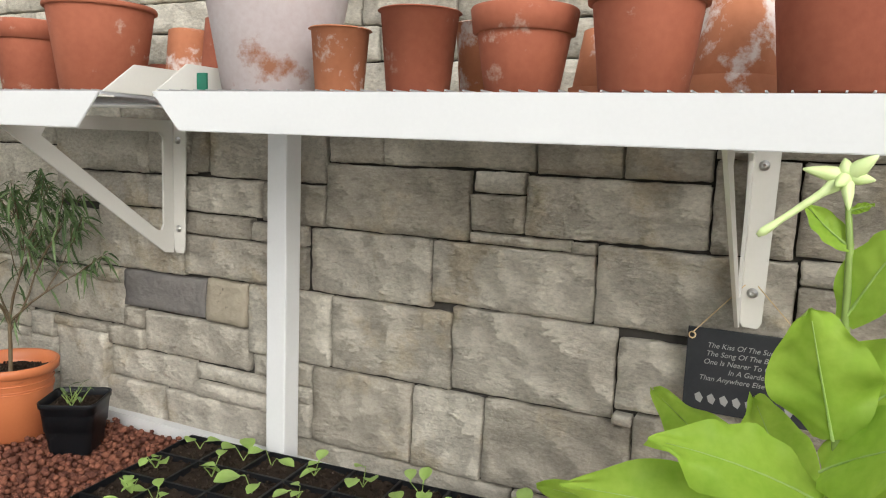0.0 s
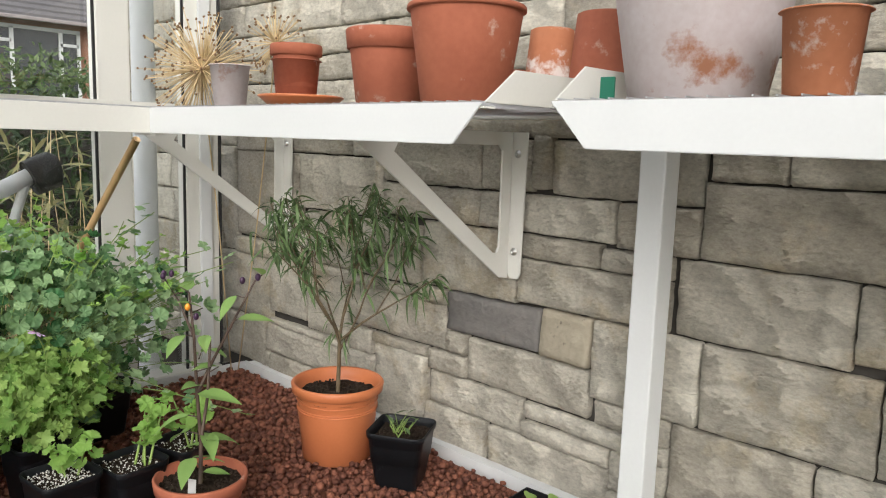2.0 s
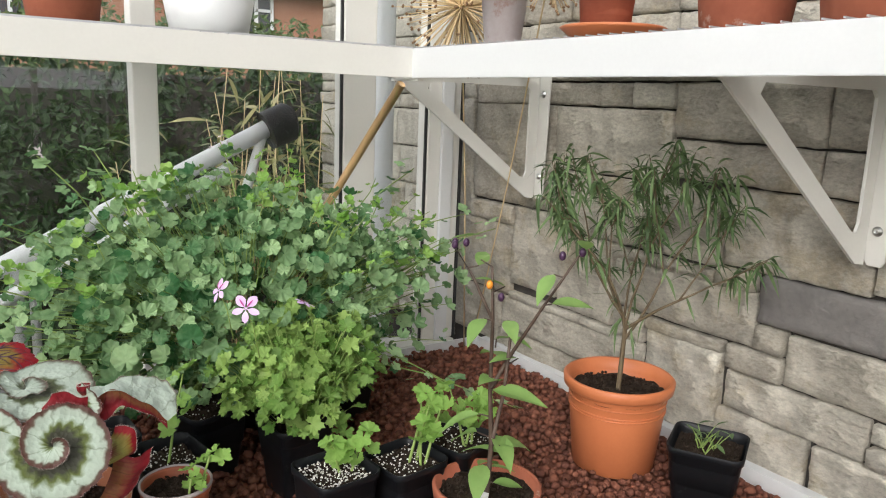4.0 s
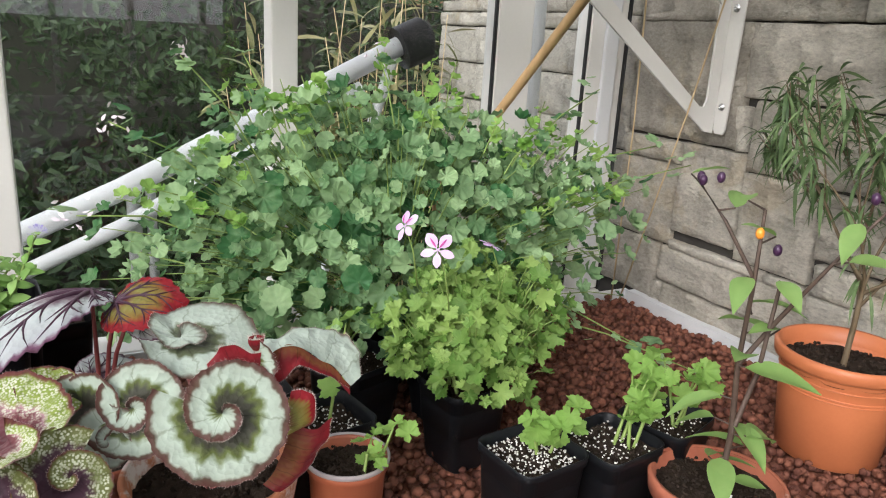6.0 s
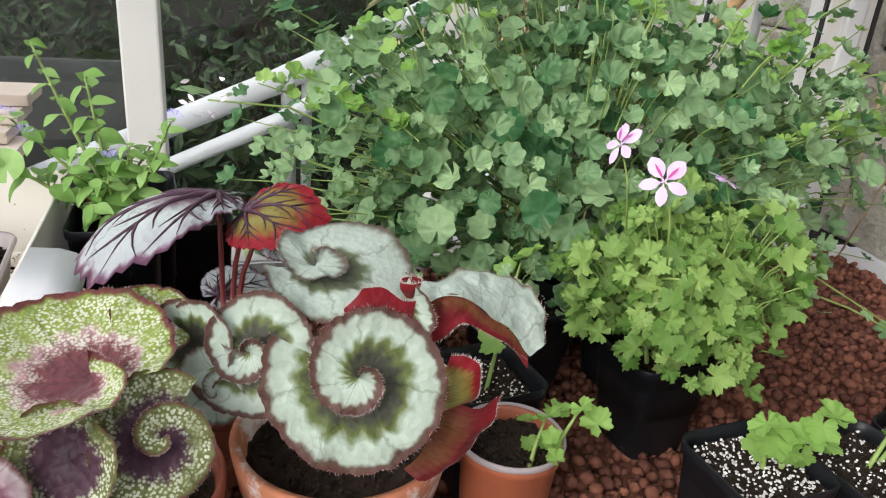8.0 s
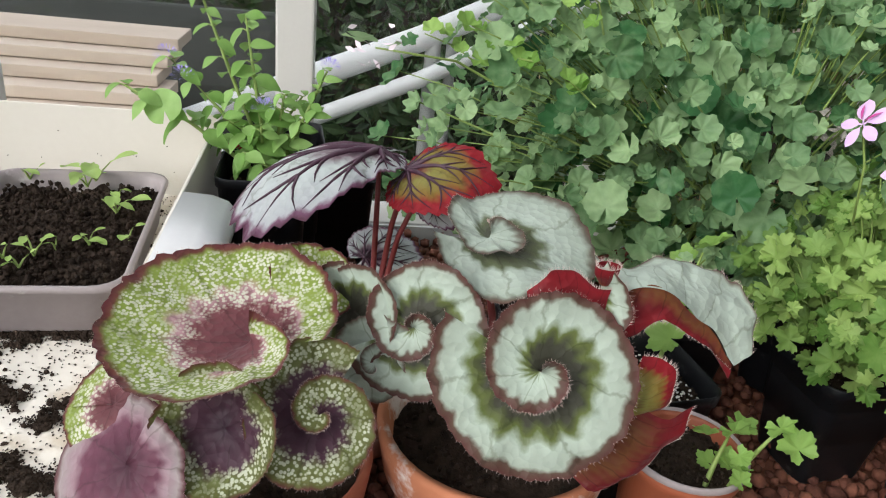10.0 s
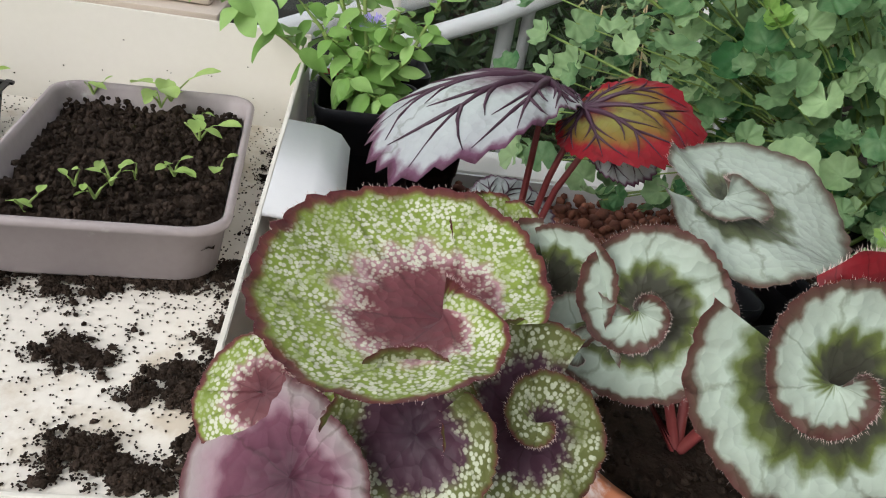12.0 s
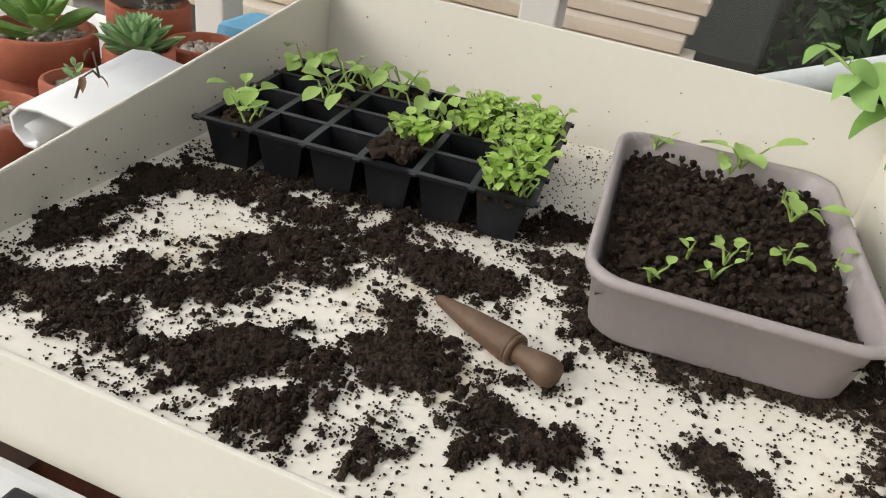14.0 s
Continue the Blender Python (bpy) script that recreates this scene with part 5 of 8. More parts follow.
square_pot(-2.21, 0.19, 0.115, 0.145, 5, "black square plastic pot with clay pebbles on top", seed=76)
cup = empty("plastic_pot", -1.950, 0.254, BED)
cup.scale = (0.85, 0.85, 1.12)
V, F = lathe([(0.042, 0), (0.045, 0.003), (0.056, 0.128), (0.0595, 0.130), (0.061, 0.140), (0.0585, 0.142), (0.056, 0.138), (0.050, 0.09), (0.01, 0.09)], 40)
link("body", V, F, "brown_plastic", cup)
V, F = lathe([(0.0605, 0.138), (0.0622, 0.139), (0.0622, 0.143), (0.0600, 0.1445), (0.0580, 0.142)], 40, closed=False)
link("rim_band", V, F, "grey_plastic", cup, "grey inner rim")
soil_disc(cup, 0.054, 0.129, seed=81)
tagged(cup, "small brown round plastic pot with a grey rim", "plant pot")
young(-1.935, 0.268, BED + 0.132, 2, 98, "young_leaf", 0.0145, 0.085, "small cutting with lobed bright green leaves")

# --- seedlings in the black pot tray on the wall bench ---
tray = empty("pot_tray", -1.37, 1.215, BED, 5)
cell, nx_, ny_ = 0.108, 8, 5
ZT = 0.078
h = Heap()
for i in range(nx_):
    for j in range(ny_):
        x0, y0 = i * cell, -(j + 1) * cell
        for a, b_, c, d in ((x0, x0 + cell, y0, y0 + 0.003), (x0, x0 + cell, y0 + cell - 0.003, y0 + cell), (x0, x0 + 0.003, y0 + 0.003, y0 + cell - 0.003), (x0 + cell - 0.003, x0 + cell, y0 + 0.003, y0 + cell - 0.003)):
            h.add([(a, c, 0), (b_, c, 0), (b_, d, 0), (a, d, 0), (a, c, ZT), (b_, c, ZT), (b_, d, ZT), (a, d, ZT)], [(4, 5, 6, 7), (0, 1, 5, 4), (1, 2, 6, 5), (2, 3, 7, 6), (3, 0, 4, 7)])
tagged(h.link("cell_grid", "black_plastic", tray, smooth=False), "", "", "", "stuff")
rs = np.random.RandomState(17)
V, F = [], []
NX, NY = 90, 56
for i in range(NX):
    for j in range(NY):
        V.append((0.002 + (nx_ * cell - 0.004) * i / (NX - 1), -0.002 - (ny_ * cell - 0.004) * j / (NY - 1), ZT - 0.012 + rs.uniform(-0.004, 0.005)))
for i in range(NX - 1):
    for j in range(NY - 1):
        F.append((i * NY + j, (i + 1) * NY + j, (i + 1) * NY + j + 1, i * NY + j + 1))
link("compost", V, F, "compost", tray)
sp = np.stack([rs.uniform(0.005, nx_ * cell - 0.005, 1500), -rs.uniform(0.005, ny_ * cell - 0.005, 1500), ZT - 0.009 + rs.uniform(-0.003, 0.004, 1500)], 1)
V, F = scatter(sp, 0.0045, 18, rough=0.3)
tagged(link("loose_compost", V, F, "compost", tray, smooth=False), "", "", "", "stuff")
tagged(tray, "black plastic tray of square pots filled with dark compost", "pot tray")
rnd = random.Random(44)
for i in range(nx_):
    for j in range(ny_):
        if rnd.random() < 0.12:
            continue
        sd = empty("seedling", 0, 0, 0)
        sd.matrix_world = pose(-1.37, 1.215, BED, 0, 0, 5) @ Matrix.Translation((i * cell + cell / 2 + rnd.uniform(-0.02, 0.02), -(j + 0.5) * cell + rnd.uniform(-0.02, 0.02), ZT - 0.010))
        sl, ss = Heap(), Heap()
        sprout(sl, ss, (0, 0, 0), rnd.choice((2, 3, 4)), 0.038, rnd.uniform(0.040, 0.062), rnd, 0.75)
        ss.link_each("stalk", "green_stem", sd)
        sl.link_each("leaf", "seedling_leaf", sd)
        tagged(sd, "young lettuce-green seedling in dark compost", "seedling", "seedlings in the pot tray")

# --- tobacco plant beside the plaque ---
tb = empty("tobacco_plant", -0.085, 0.93, BED)
tp_ = clay_pot("terracotta_pot", -0.085, 0.93, BED, 0.08, 0.11, 0.16, "terracotta", "terracotta pot with a flowering tobacco plant", seed=88)
soil_disc(tp_, 0.095, 0.14, seed=89)
st = Heap()
st.add(*tube([(0, 0, 0.12), (0.008, -0.04, 0.30), (0.016, -0.065, 0.42), (0.010, -0.06, 0.58), (0.005, -0.06, 0.68), (-0.005, -0.06, 0.755)], [0.009, 0.0078, 0.0066, 0.0050, 0.0038, 0.003], 10))
st.link("stem", "green_stem", tb)


def broad_leaf(base, tip, width, face, arch, fold, seed):
    """Large soft leaf from base to tip (x, y, z), its upper side towards face, with raised side veins."""
    o = Vector((-0.085, 0.93, BED))
    a, b = Vector(base) - o, Vector(tip) - o
    x = (b - a).normalized()
    y = Vector(face).cross(x).normalized()
    z = x.cross(y)
    ln = (b - a).length
    nx, ny = 22, 7
    V, F = [], []
    for i in range(nx + 1):
        t = i / nx
        w = width * 0.5 * max(0.10, math.sin(math.pi * min(1, 0.10 + t * 0.90)) ** 0.62 * (0.86 + 0.28 * math.sin(math.pi * min(1, t * 1.2)))) if t < 1 else 0.002
        for j in range(-ny, ny + 1):
            q = j / ny
            edge = noise.noise(Vector((t * 5, q * 1.2 + seed, 2))) * abs(q) ** 2
            up = arch * ln * 4 * t * (1 - t) * 0.5 + fold * abs(q) * w + 0.34 * width * edge * (0.4 + t) + 0.0018 * math.sin(34 * (t - 0.22 * abs(q))) * (1 - abs(q)) * (1 if abs(q) > 0.05 else 0)
            V.append(a + x * ln * t + y * w * q * (1 + 0.06 * edge) + z * up)
    m = 2 * ny + 1
    for i in range(nx):
        for j in range(m - 1):
            F.append((i * m + j, i * m + j + 1, (i + 1) * m + j + 1, (i + 1) * m + j))
    ob = link("leaf", V, F, "tobacco_leaf", tb)
    V2, F2 = tube([V[i * m + ny] + z * 0.0006 for i in (0, 4, 8, 12, 16, 20)], [0.0019, 0.0015, 0.0012, 0.0010, 0.0007, 0.0004], 6)
    link("midrib", V2, F2, "seedling_leaf", ob)


for i, (b_, t_, w, f, ar, fo) in enumerate((
        ((-0.078, 0.87, 1.135), (-0.262, 0.80, 1.196), 0.092, (0.10, -0.62, 0.75), 0.16, 0.10),
        ((-0.090, 0.88, 1.085), (-0.372, 0.84, 1.098), 0.095, (0.0, -0.70, 0.70), 0.10, 0.14),
        ((-0.076, 0.855, 1.215), (-0.112, 0.83, 1.362), 0.100, (-0.15, -0.95, 0.25), 0.05, -0.28),
        ((-0.078, 0.870, 1.344), (-0.020, 0.85, 1.462), 0.062, (-0.45, -0.85, 0.25), 0.08, 0.10),
        ((-0.079, 0.870, 1.424), (-0.128, 0.86, 1.470), 0.030, (0.4, -0.8, 0.5), -0.12, 0.12),
        ((-0.085, 0.860, 1.175), (0.045, 0.76, 1.275), 0.105, (-0.35, -0.55, 0.75), 0.12, 0.08),
        ((-0.070, 0.880, 1.225), (0.030, 0.86, 1.335), 0.115, (-0.40, -0.85, 0.35), 0.06, 0.12),
        ((-0.080, 0.870, 1.120), (0.090, 0.78, 1.165), 0.105, (0.0, -0.6, 0.8), 0.12, 0.10),
        ((-0.110, 0.960, 1.050), (-0.318, 1.145, 1.145), 0.080, (0.1, -0.85, 0.5), 0.10, 0.10),
        ((-0.110, 0.960, 1.045), (-0.290, 1.13, 1.030), 0.090, (0.1, -0.75, 0.6), 0.14, 0.10),
        ((-0.090, 0.970, 1.060), (-0.172, 1.15, 1.160), 0.085, (0.0, -0.95, 0.3), 0.08, 0.12),
        ((-0.090, 0.960, 1.050), (-0.130, 1.14, 1.085), 0.080, (0.1, -0.80, 0.5), 0.10, 0.10),
        ((-0.110, 0.940, 1.020), (-0.470, 1.05, 0.985), 0.070, (0.0, -0.6, 0.8), 0.10, 0.10),
        ((-0.084, 0.870, 1.463), (-0.062, 0.86, 1.472), 0.012, (0.1, -0.8, 0.6), 0.05, 0.1))):
    broad_leaf(b_, t_, w, f, ar, fo, i * 3.7)
HEAD = Vector((-0.090, 0.870, 1.500))
for tip, r in (((-0.171, 0.850, 1.432), 0.0042), ((-0.133, 0.862, 1.506), 0.0050), ((-0.064, 0.860, 1.523), 0.0055), ((-0.094, 0.866, 1.519), 0.0050), ((-0.086, 0.850, 1.466), 0.0040), ((-0.064, 0.866, 1.497), 0.0045), ((-0.100, 0.850, 1.490), 0.0045)):
    o = Vector((-0.085, 0.93, BED))
    a_, b_ = HEAD - o, Vector(tip) - o
    ln = (b_ - a_).length
    c = min(1.0, 0.030 / ln)
    if ln > 0.06:
        V, F = tube([a_, a_.lerp(b_, c * 0.45), a_.lerp(b_, c), a_.lerp(b_, 0.72), a_.lerp(b_, 0.93), b_], [0.003, 0.0085, 0.0045, 0.0036, 0.0050, 0.0025], 10)
    else:
        V, F = tube([a_, a_.lerp(b_, 0.25), a_.lerp(b_, 0.5), a_.lerp(b_, 0.8), b_], [0.003, r * 1.7, r * 1.55, r * 0.9, 0.0012], 10)
    link("bud", V, F, "pale_flower", tb, "long pale green trumpet bud" if ln > 0.06 else "short pointed green bud")
tagged(tb, "tall tobacco plant with broad lime-green leaves and pale buds", "plant")

# ---- rex begonias ----
SNAIL = ((0, 1.0), (0.45, 1.0), (0.70, 0.86), (0.85, 0.70), (1.0, 0.55), (1.2, 0.43), (1.45, 0.30), (1.7, 0.16), (1.9, 0.05))
FUNNEL = ((0, 0.96), (0.1, 1.0), (0.84, 1.0), (0.93, 0.72), (1.02, 0.30), (1.1, 0.16), (1.25, 0.06))
ROUND = ((0, 0.90), (0.12, 1.0), (0.80, 1.0), (0.98, 0.86), (1.02, 0.80))


def snail_leaf(parent, centre, radius, normal, spin, skin, winding=SNAIL, cup=0.10, ruffle=0.05, seed=0, flip=1, ecc=0.0, toward=0, lift=0.26, stretch=1.0, under=""):
    """Leaf whose margin winds inwards like a snail shell; u runs from the margin inwards, v round the leaf."""
    rnd = random.Random(seed)
    o = rnd.uniform(0, 90)
    turns = winding[-1][0]
    nt, ns = int(150 * turns), 12
    V, F, UV = [], [], []
    for i in range(nt + 1):
        w = turns * i / nt
        th = 2 * math.pi * w
        k = max(q for q in range(len(winding) - 1) if winding[q][0] <= w + 1e-9)
        (wa, ra), (wb, rb_) = winding[k], winding[k + 1]
        f = (w - wa) / (wb - wa)
        rho = ra + (rb_ - ra) * f
        ang = radians(spin) + flip * th
        c_, s_ = math.cos(ang), math.sin(ang)
        wide = 1 + ecc * math.cos(ang - radians(toward))
        edge = 1 + 0.050 * noise.noise(Vector((th * 1.1, o, 0))) + 0.035 * noise.noise(Vector((th * 4.0, o, 3))) + 0.028 * ((th * 6.1 + 0.8 * noise.noise(Vector((th * 3, o, 9)))) % 1.0 - 0.5) + rnd.uniform(-0.008, 0.008)
        wave = noise.noise(Vector((c_ * 1.5 + o, s_ * 1.5, w * 0.4))) + 0.6 * noise.noise(Vector((th * 1.6, o, 5)))
        up = lift * max(0.0, w - 0.62) ** 1.0
        for j in range(ns + 1):
            s = (j / ns) ** 0.85
            r = rho * s * wide * (1 + (edge - 1) * s ** 4)
            quilt = 0.010 * math.sin(9 * th + 2 * noise.noise(Vector((th, s * 3, o)))) * s * rho + 0.014 * noise.noise(Vector((c_ * r * 9 + o, s_ * r * 9, w)))
            V.append((r * c_ * stretch, r * s_, cup * r * r + up * (0.62 + 0.45 * s) + 1.6 * ruffle * s ** 2 * rho * wave + quilt))
            UV.append(((1 - s) * rho, th))
    m_ = ns + 1
    for i in range(nt):
        for j in range(ns):
            q = (i * m_ + j, i * m_ + j + 1, (i + 1) * m_ + j + 1, (i + 1) * m_ + j)
            F.append(q if flip > 0 else q[::-1])
    z_ = Vector(normal).normalized()
    x_ = (Vector((0, 1, 0)) - z_ * z_.y).normalized()
    m = Matrix((x_, z_.cross(x_), z_)).transposed().to_4x4()
    m.translation = centre
    m = parent.matrix_world.inverted() @ m @ Matrix.Scale(radius, 4)
    ob = link("leaf", [m @ Vector(v) for v in V], F, skin, parent, uv=UV)
    if under:
        link("leaf_underside", [m @ Vector((v[0], v[1], v[2] - 0.018)) for v in V], F, under, ob, "crimson leaf underside", uv=UV)
    # fringe of fine hairs along the margin
    hr = Heap()
    for i in range(0, nt, 1):
        p, q = Vector(V[i * m_ + ns]), Vector(V[i * m_ + ns - 1])
        d = (p - q).normalized()
        for k in range(2):
            b = p + Vector((rnd.uniform(-0.012, 0.012), rnd.uniform(-0.012, 0.012), 0))
            e = b + (d + Vector((rnd.uniform(-0.6, 0.6), rnd.uniform(-0.6, 0.6), rnd.uniform(-0.3, 0.6)))) * 0.022
            hr.add([b, b + Vector((0.004, 0.002, 0)), e], [(0, 1, 2)])
    hr.V = [m @ Vector(v) for v in hr.V]
    tagged(hr.link("hair_fringe", "pale_hair", ob), "", "", "", "stuff")
    return ob


surface("pale_hair", (0.42, 0.28, 0.26), (0.58, 0.50, 0.44), scale=80, rough=0.8, bump=0.0)


def stalks(parent, tops, base, material="red_stem", r=0.0032):
    inv_ = parent.matrix_world.inverted()
    for t_ in tops:
        a, b = Vector(base), Vector(t_)
        mid = a.lerp(b, 0.55) + Vector((0, 0, 0.025))
        V, F = tube([inv_ @ a, inv_ @ mid, inv_ @ (b - Vector((0, 0, 0.002)))], [r * 1.2, r, r * 0.8], 7)
        link("stalk", V, F, material, parent)


# silver snail begonia in a limed terracotta bowl
bp1 = clay_pot("terracotta_pot", -1.975, 0.095, BED, 0.066, 0.103, 0.165, "limed_terracotta", "terracotta bowl streaked with lime under a silver begonia", rim=0.28, wall=0.011, seed=101)
soil_disc(bp1, 0.088, 0.140, seed=102)
b1 = empty("rex_begonia", -1.975, 0.095, BED + 0.13)
L1 = ((-1.877, 0.090, 1.030), (-1.996, 0.070, 1.066), (-1.941, 0.014, 1.020), (-1.920, 0.170, 1.070), (-1.938, -0.012, 0.990), (-1.967, -0.031, 1.015), (-1.905, 0.118, 1.050))
snail_leaf(b1, L1[0], 0.071, (0.86, -0.10, 0.50), 150, "silver_begonia", SNAIL, 0.06, 0.05, seed=1)
snail_leaf(b1, L1[1], 0.070, (0.24, 0.10, 0.96), 190, "plain_silver_begonia", SNAIL, 0.05, 0.17, seed=2, ecc=0.3, toward=20, lift=0.16)
snail_leaf(b1, L1[2], 0.055, (0.85, -0.30, 0.45), 200, "silver_begonia", SNAIL, 0.10, 0.10, seed=3)
snail_leaf(b1, L1[4], 0.036, (0.80, -0.25, 0.30), 20, "pale_silver_begonia", SNAIL, 0.15, 0.14, seed=5)
snail_leaf(b1, L1[5], 0.042, (0.75, -0.55, 0.35), 100, "silver_begonia", ROUND, 0.2, 0.06, seed=6)


def furled_leaf(parent, rows, skin, seed, ruffle=0.003, nu=40, nv=12, deep=1.0, hair=True):
    """Curled sheet lofted through rows of (x, y, z), the first row being the margin."""
    def through_points(pts, t):
        k = min(int(t), len(pts) - 2)
        f = t - k
        p0, p1, p2, p3 = (Vector(pts[max(0, min(len(pts) - 1, q))]) for q in (k - 1, k, k + 1, k + 2))
        return 0.5 * (2 * p1 + (p2 - p0) * f + (2 * p0 - 5 * p1 + 4 * p2 - p3) * f * f + (3 * p1 - p0 - 3 * p2 + p3) * f ** 3)
    rnd = random.Random(seed)
    V, F, UV = [], [], []
    for i in range(nu + 1):
        across = [through_points(r, i / nu * (len(r) - 1)) for r in rows]
        tooth = 0.05 * ((i * 0.37) % 1 - 0.5)
        for j in range(nv + 1):
            t = j / nv * (len(rows) - 1)
            p = through_points(across, max(0.0, t + (tooth if j == 0 else 0)))
            q = 1 - j / nv
            d = Vector((noise.noise(p * 55 + Vector((seed, 0, 0))), noise.noise(p * 55 + Vector((0, seed, 9))), noise.noise(p * 70 + Vector((5, 0, seed)))))
            V.append(p + d * ruffle * (0.4 + q))
            UV.append((deep * min(j / nv, 0.25 + 0.75 * min(i, nu - i) / nu + j / nv * 0.3), i * 0.12))
    for i in range(nu):
        for j in range(nv):
            F.append((i * (nv + 1) + j, i * (nv + 1) + j + 1, (i + 1) * (nv + 1) + j + 1, (i + 1) * (nv + 1) + j))
    inv_ = parent.matrix_world.inverted()
    ob = link("leaf", [inv_ @ v for v in V], F, skin, parent, uv=UV)
    if hair:
        hr = Heap()
        for i in range(nu * 3):
            k = i // 3
            b = V[k * (nv + 1)].lerp(V[(k + 1) * (nv + 1)], rnd.random())
            d = (V[k * (nv + 1)] - V[k * (nv + 1) + 1]).normalized()
            e = b + (d + Vector((rnd.uniform(-0.6, 0.6), rnd.uniform(-0.6, 0.6), rnd.uniform(-0.4, 0.6)))) * 0.0026
            hr.add([inv_ @ b, inv_ @ (b + Vector((0.0003, 0.0002, 0))), inv_ @ e], [(0, 1, 2)])
        tagged(hr.link("hair_fringe", "pale_hair", ob), "", "", "", "stuff")
    return ob


# long leaf that folds over: silver above, crimson below its ridge, with a furled tip
RIDGE = ((-1.905, 0.146, 1.074), (-1.898, 0.163, 1.086), (-1.894, 0.178, 1.081), (-1.893, 0.195, 1.068), (-1.892, 0.213, 1.055), (-1.888, 0.231, 1.031))
furled_leaf(b1, (((-1.945, 0.136, 1.080), (-1.945, 0.158, 1.075), (-1.945, 0.182, 1.084), (-1.938, 0.212, 1.084), (-1.920, 0.243, 1.074), (-1.896, 0.250, 1.038)),
                 ((-1.925, 0.142, 1.082), (-1.925, 0.162, 1.084), (-1.922, 0.181, 1.086), (-1.918, 0.206, 1.080), (-1.908, 0.231, 1.064), (-1.892, 0.241, 1.035)), RIDGE), "pale_silver_begonia", 4, 0.005)
furled_leaf(b1, (((-1.900, 0.148, 1.040), (-1.895, 0.162, 1.052), (-1.893, 0.176, 1.063), (-1.892, 0.194, 1.052), (-1.890, 0.212, 1.041), (-1.887, 0.229, 1.028)),
                 tuple((x - 0.002, y, z - 0.012) for x, y, z in RIDGE), tuple((x - 0.0015, y, z - 0.0008) for x, y, z in RIDGE)), "crimson_underside", 5, 0.003)
furled_leaf(b1, (((-1.905, 0.080, 1.074), (-1.903, 0.098, 1.091), (-1.900, 0.116, 1.086), (-1.898, 0.132, 1.082)), ((-1.903, 0.082, 1.071), (-1.899, 0.103, 1.076), (-1.896, 0.120, 1.069), (-1.897, 0.133, 1.070)),
                 ((-1.900, 0.086, 1.067), (-1.897, 0.106, 1.059), (-1.895, 0.122, 1.054), (-1.895, 0.134, 1.058))), "crimson_underside", 7, 0.004)
furled_leaf(b1, (((-1.897, 0.129, 1.103), (-1.890, 0.144, 1.087), (-1.886, 0.149, 1.068), (-1.885, 0.141, 1.048), (-1.886, 0.127, 1.040), (-1.890, 0.108, 1.048)), ((-1.898, 0.128, 1.098), (-1.894, 0.138, 1.083), (-1.891, 0.140, 1.067), (-1.890, 0.133, 1.055), (-1.890, 0.124, 1.051), (-1.893, 0.111, 1.056)),
                 ((-1.902, 0.124, 1.095), (-1.903, 0.130, 1.081), (-1.902, 0.131, 1.068), (-1.901, 0.127, 1.061), (-1.900, 0.121, 1.059), (-1.902, 0.114, 1.062))), "silver_begonia", 8, 0.002, deep=0.5)
furled_leaf(b1, tuple(tuple((-1.900 + r * math.cos(a) * 0.8, 0.131 + r * math.sin(a), z + 0.002 * math.sin(3 * a)) for a in (0, 1.05, 2.1, 3.14, 4.2, 5.25, 6.28)) for r, z in ((0.0085, 1.098), (0.0075, 1.091), (0.003, 1.084))), "crimson_underside", 9, 0.001)
furled_leaf(b1, (((-1.888, 0.164, 1.036), (-1.884, 0.186, 1.030), (-1.880, 0.189, 1.010), (-1.882, 0.184, 0.996)), ((-1.884, 0.158, 1.026), (-1.878, 0.172, 1.018), (-1.876, 0.174, 1.004), (-1.878, 0.170, 0.992)), ((-1.886, 0.150, 1.020), (-1.882, 0.154, 1.008), (-1.880, 0.154, 0.998), (-1.880, 0.152, 0.988))), "red_begonia", 10, 0.003)
furled_leaf(b1, (((-1.882, 0.209, 0.999), (-1.878, 0.203, 0.984), (-1.876, 0.192, 0.964), (-1.876, 0.172, 0.940), (-1.878, 0.150, 0.925)), ((-1.876, 0.190, 0.994), (-1.872, 0.184, 0.978), (-1.870, 0.174, 0.960), (-1.872, 0.160, 0.940), (-1.876, 0.142, 0.928)),
                 ((-1.884, 0.160, 1.000), (-1.882, 0.158, 0.984), (-1.882, 0.152, 0.966), (-1.882, 0.144, 0.948), (-1.884, 0.132, 0.934))), "crimson_underside", 11, 0.003)
stalks(b1, [tuple(Vector(c) - Vector((0.012, 0, 0.012))) for c in L1], (-1.975, 0.095, BED + 0.135))
tagged(b1, "rex begonia with silver snail-curled leaves, dark centres and brown hairy margins", "begonia")

# lime begonia with speckled leaves
bp2 = clay_pot("terracotta_pot", -1.955, -0.105, BED, 0.070, 0.098, 0.150, "terracotta", "terracotta pot under a lime speckled begonia", rim=0.2, seed=104)
soil_disc(bp2, 0.085, 0.130, seed=105)
b2 = empty("rex_begonia", -1.955, -0.105, BED + 0.13)
L2 = ((-1.914, -0.099, 1.020), (-1.876, -0.051, 0.990), (-1.867, -0.109, 0.985), (-1.849, -0.165, 0.970), (-1.888, -0.184, 0.985), (-1.981, -0.062, 1.030))
snail_leaf(b2, L2[0], 0.077, (0.13, -0.12, 0.98), -14, "lime_begonia", FUNNEL, 0.20, 0.06, seed=21, ecc=0.30, toward=150, lift=0.45)
snail_leaf(b2, L2[1], 0.050, (0.72, 0.10, 0.68), 60, "purple_begonia", SNAIL, 0.10, 0.05, seed=22)
snail_leaf(b2, L2[2], 0.042, (0.80, -0.25, 0.55), 40, "purple_begonia", ROUND, 0.4, 0.10, seed=23)
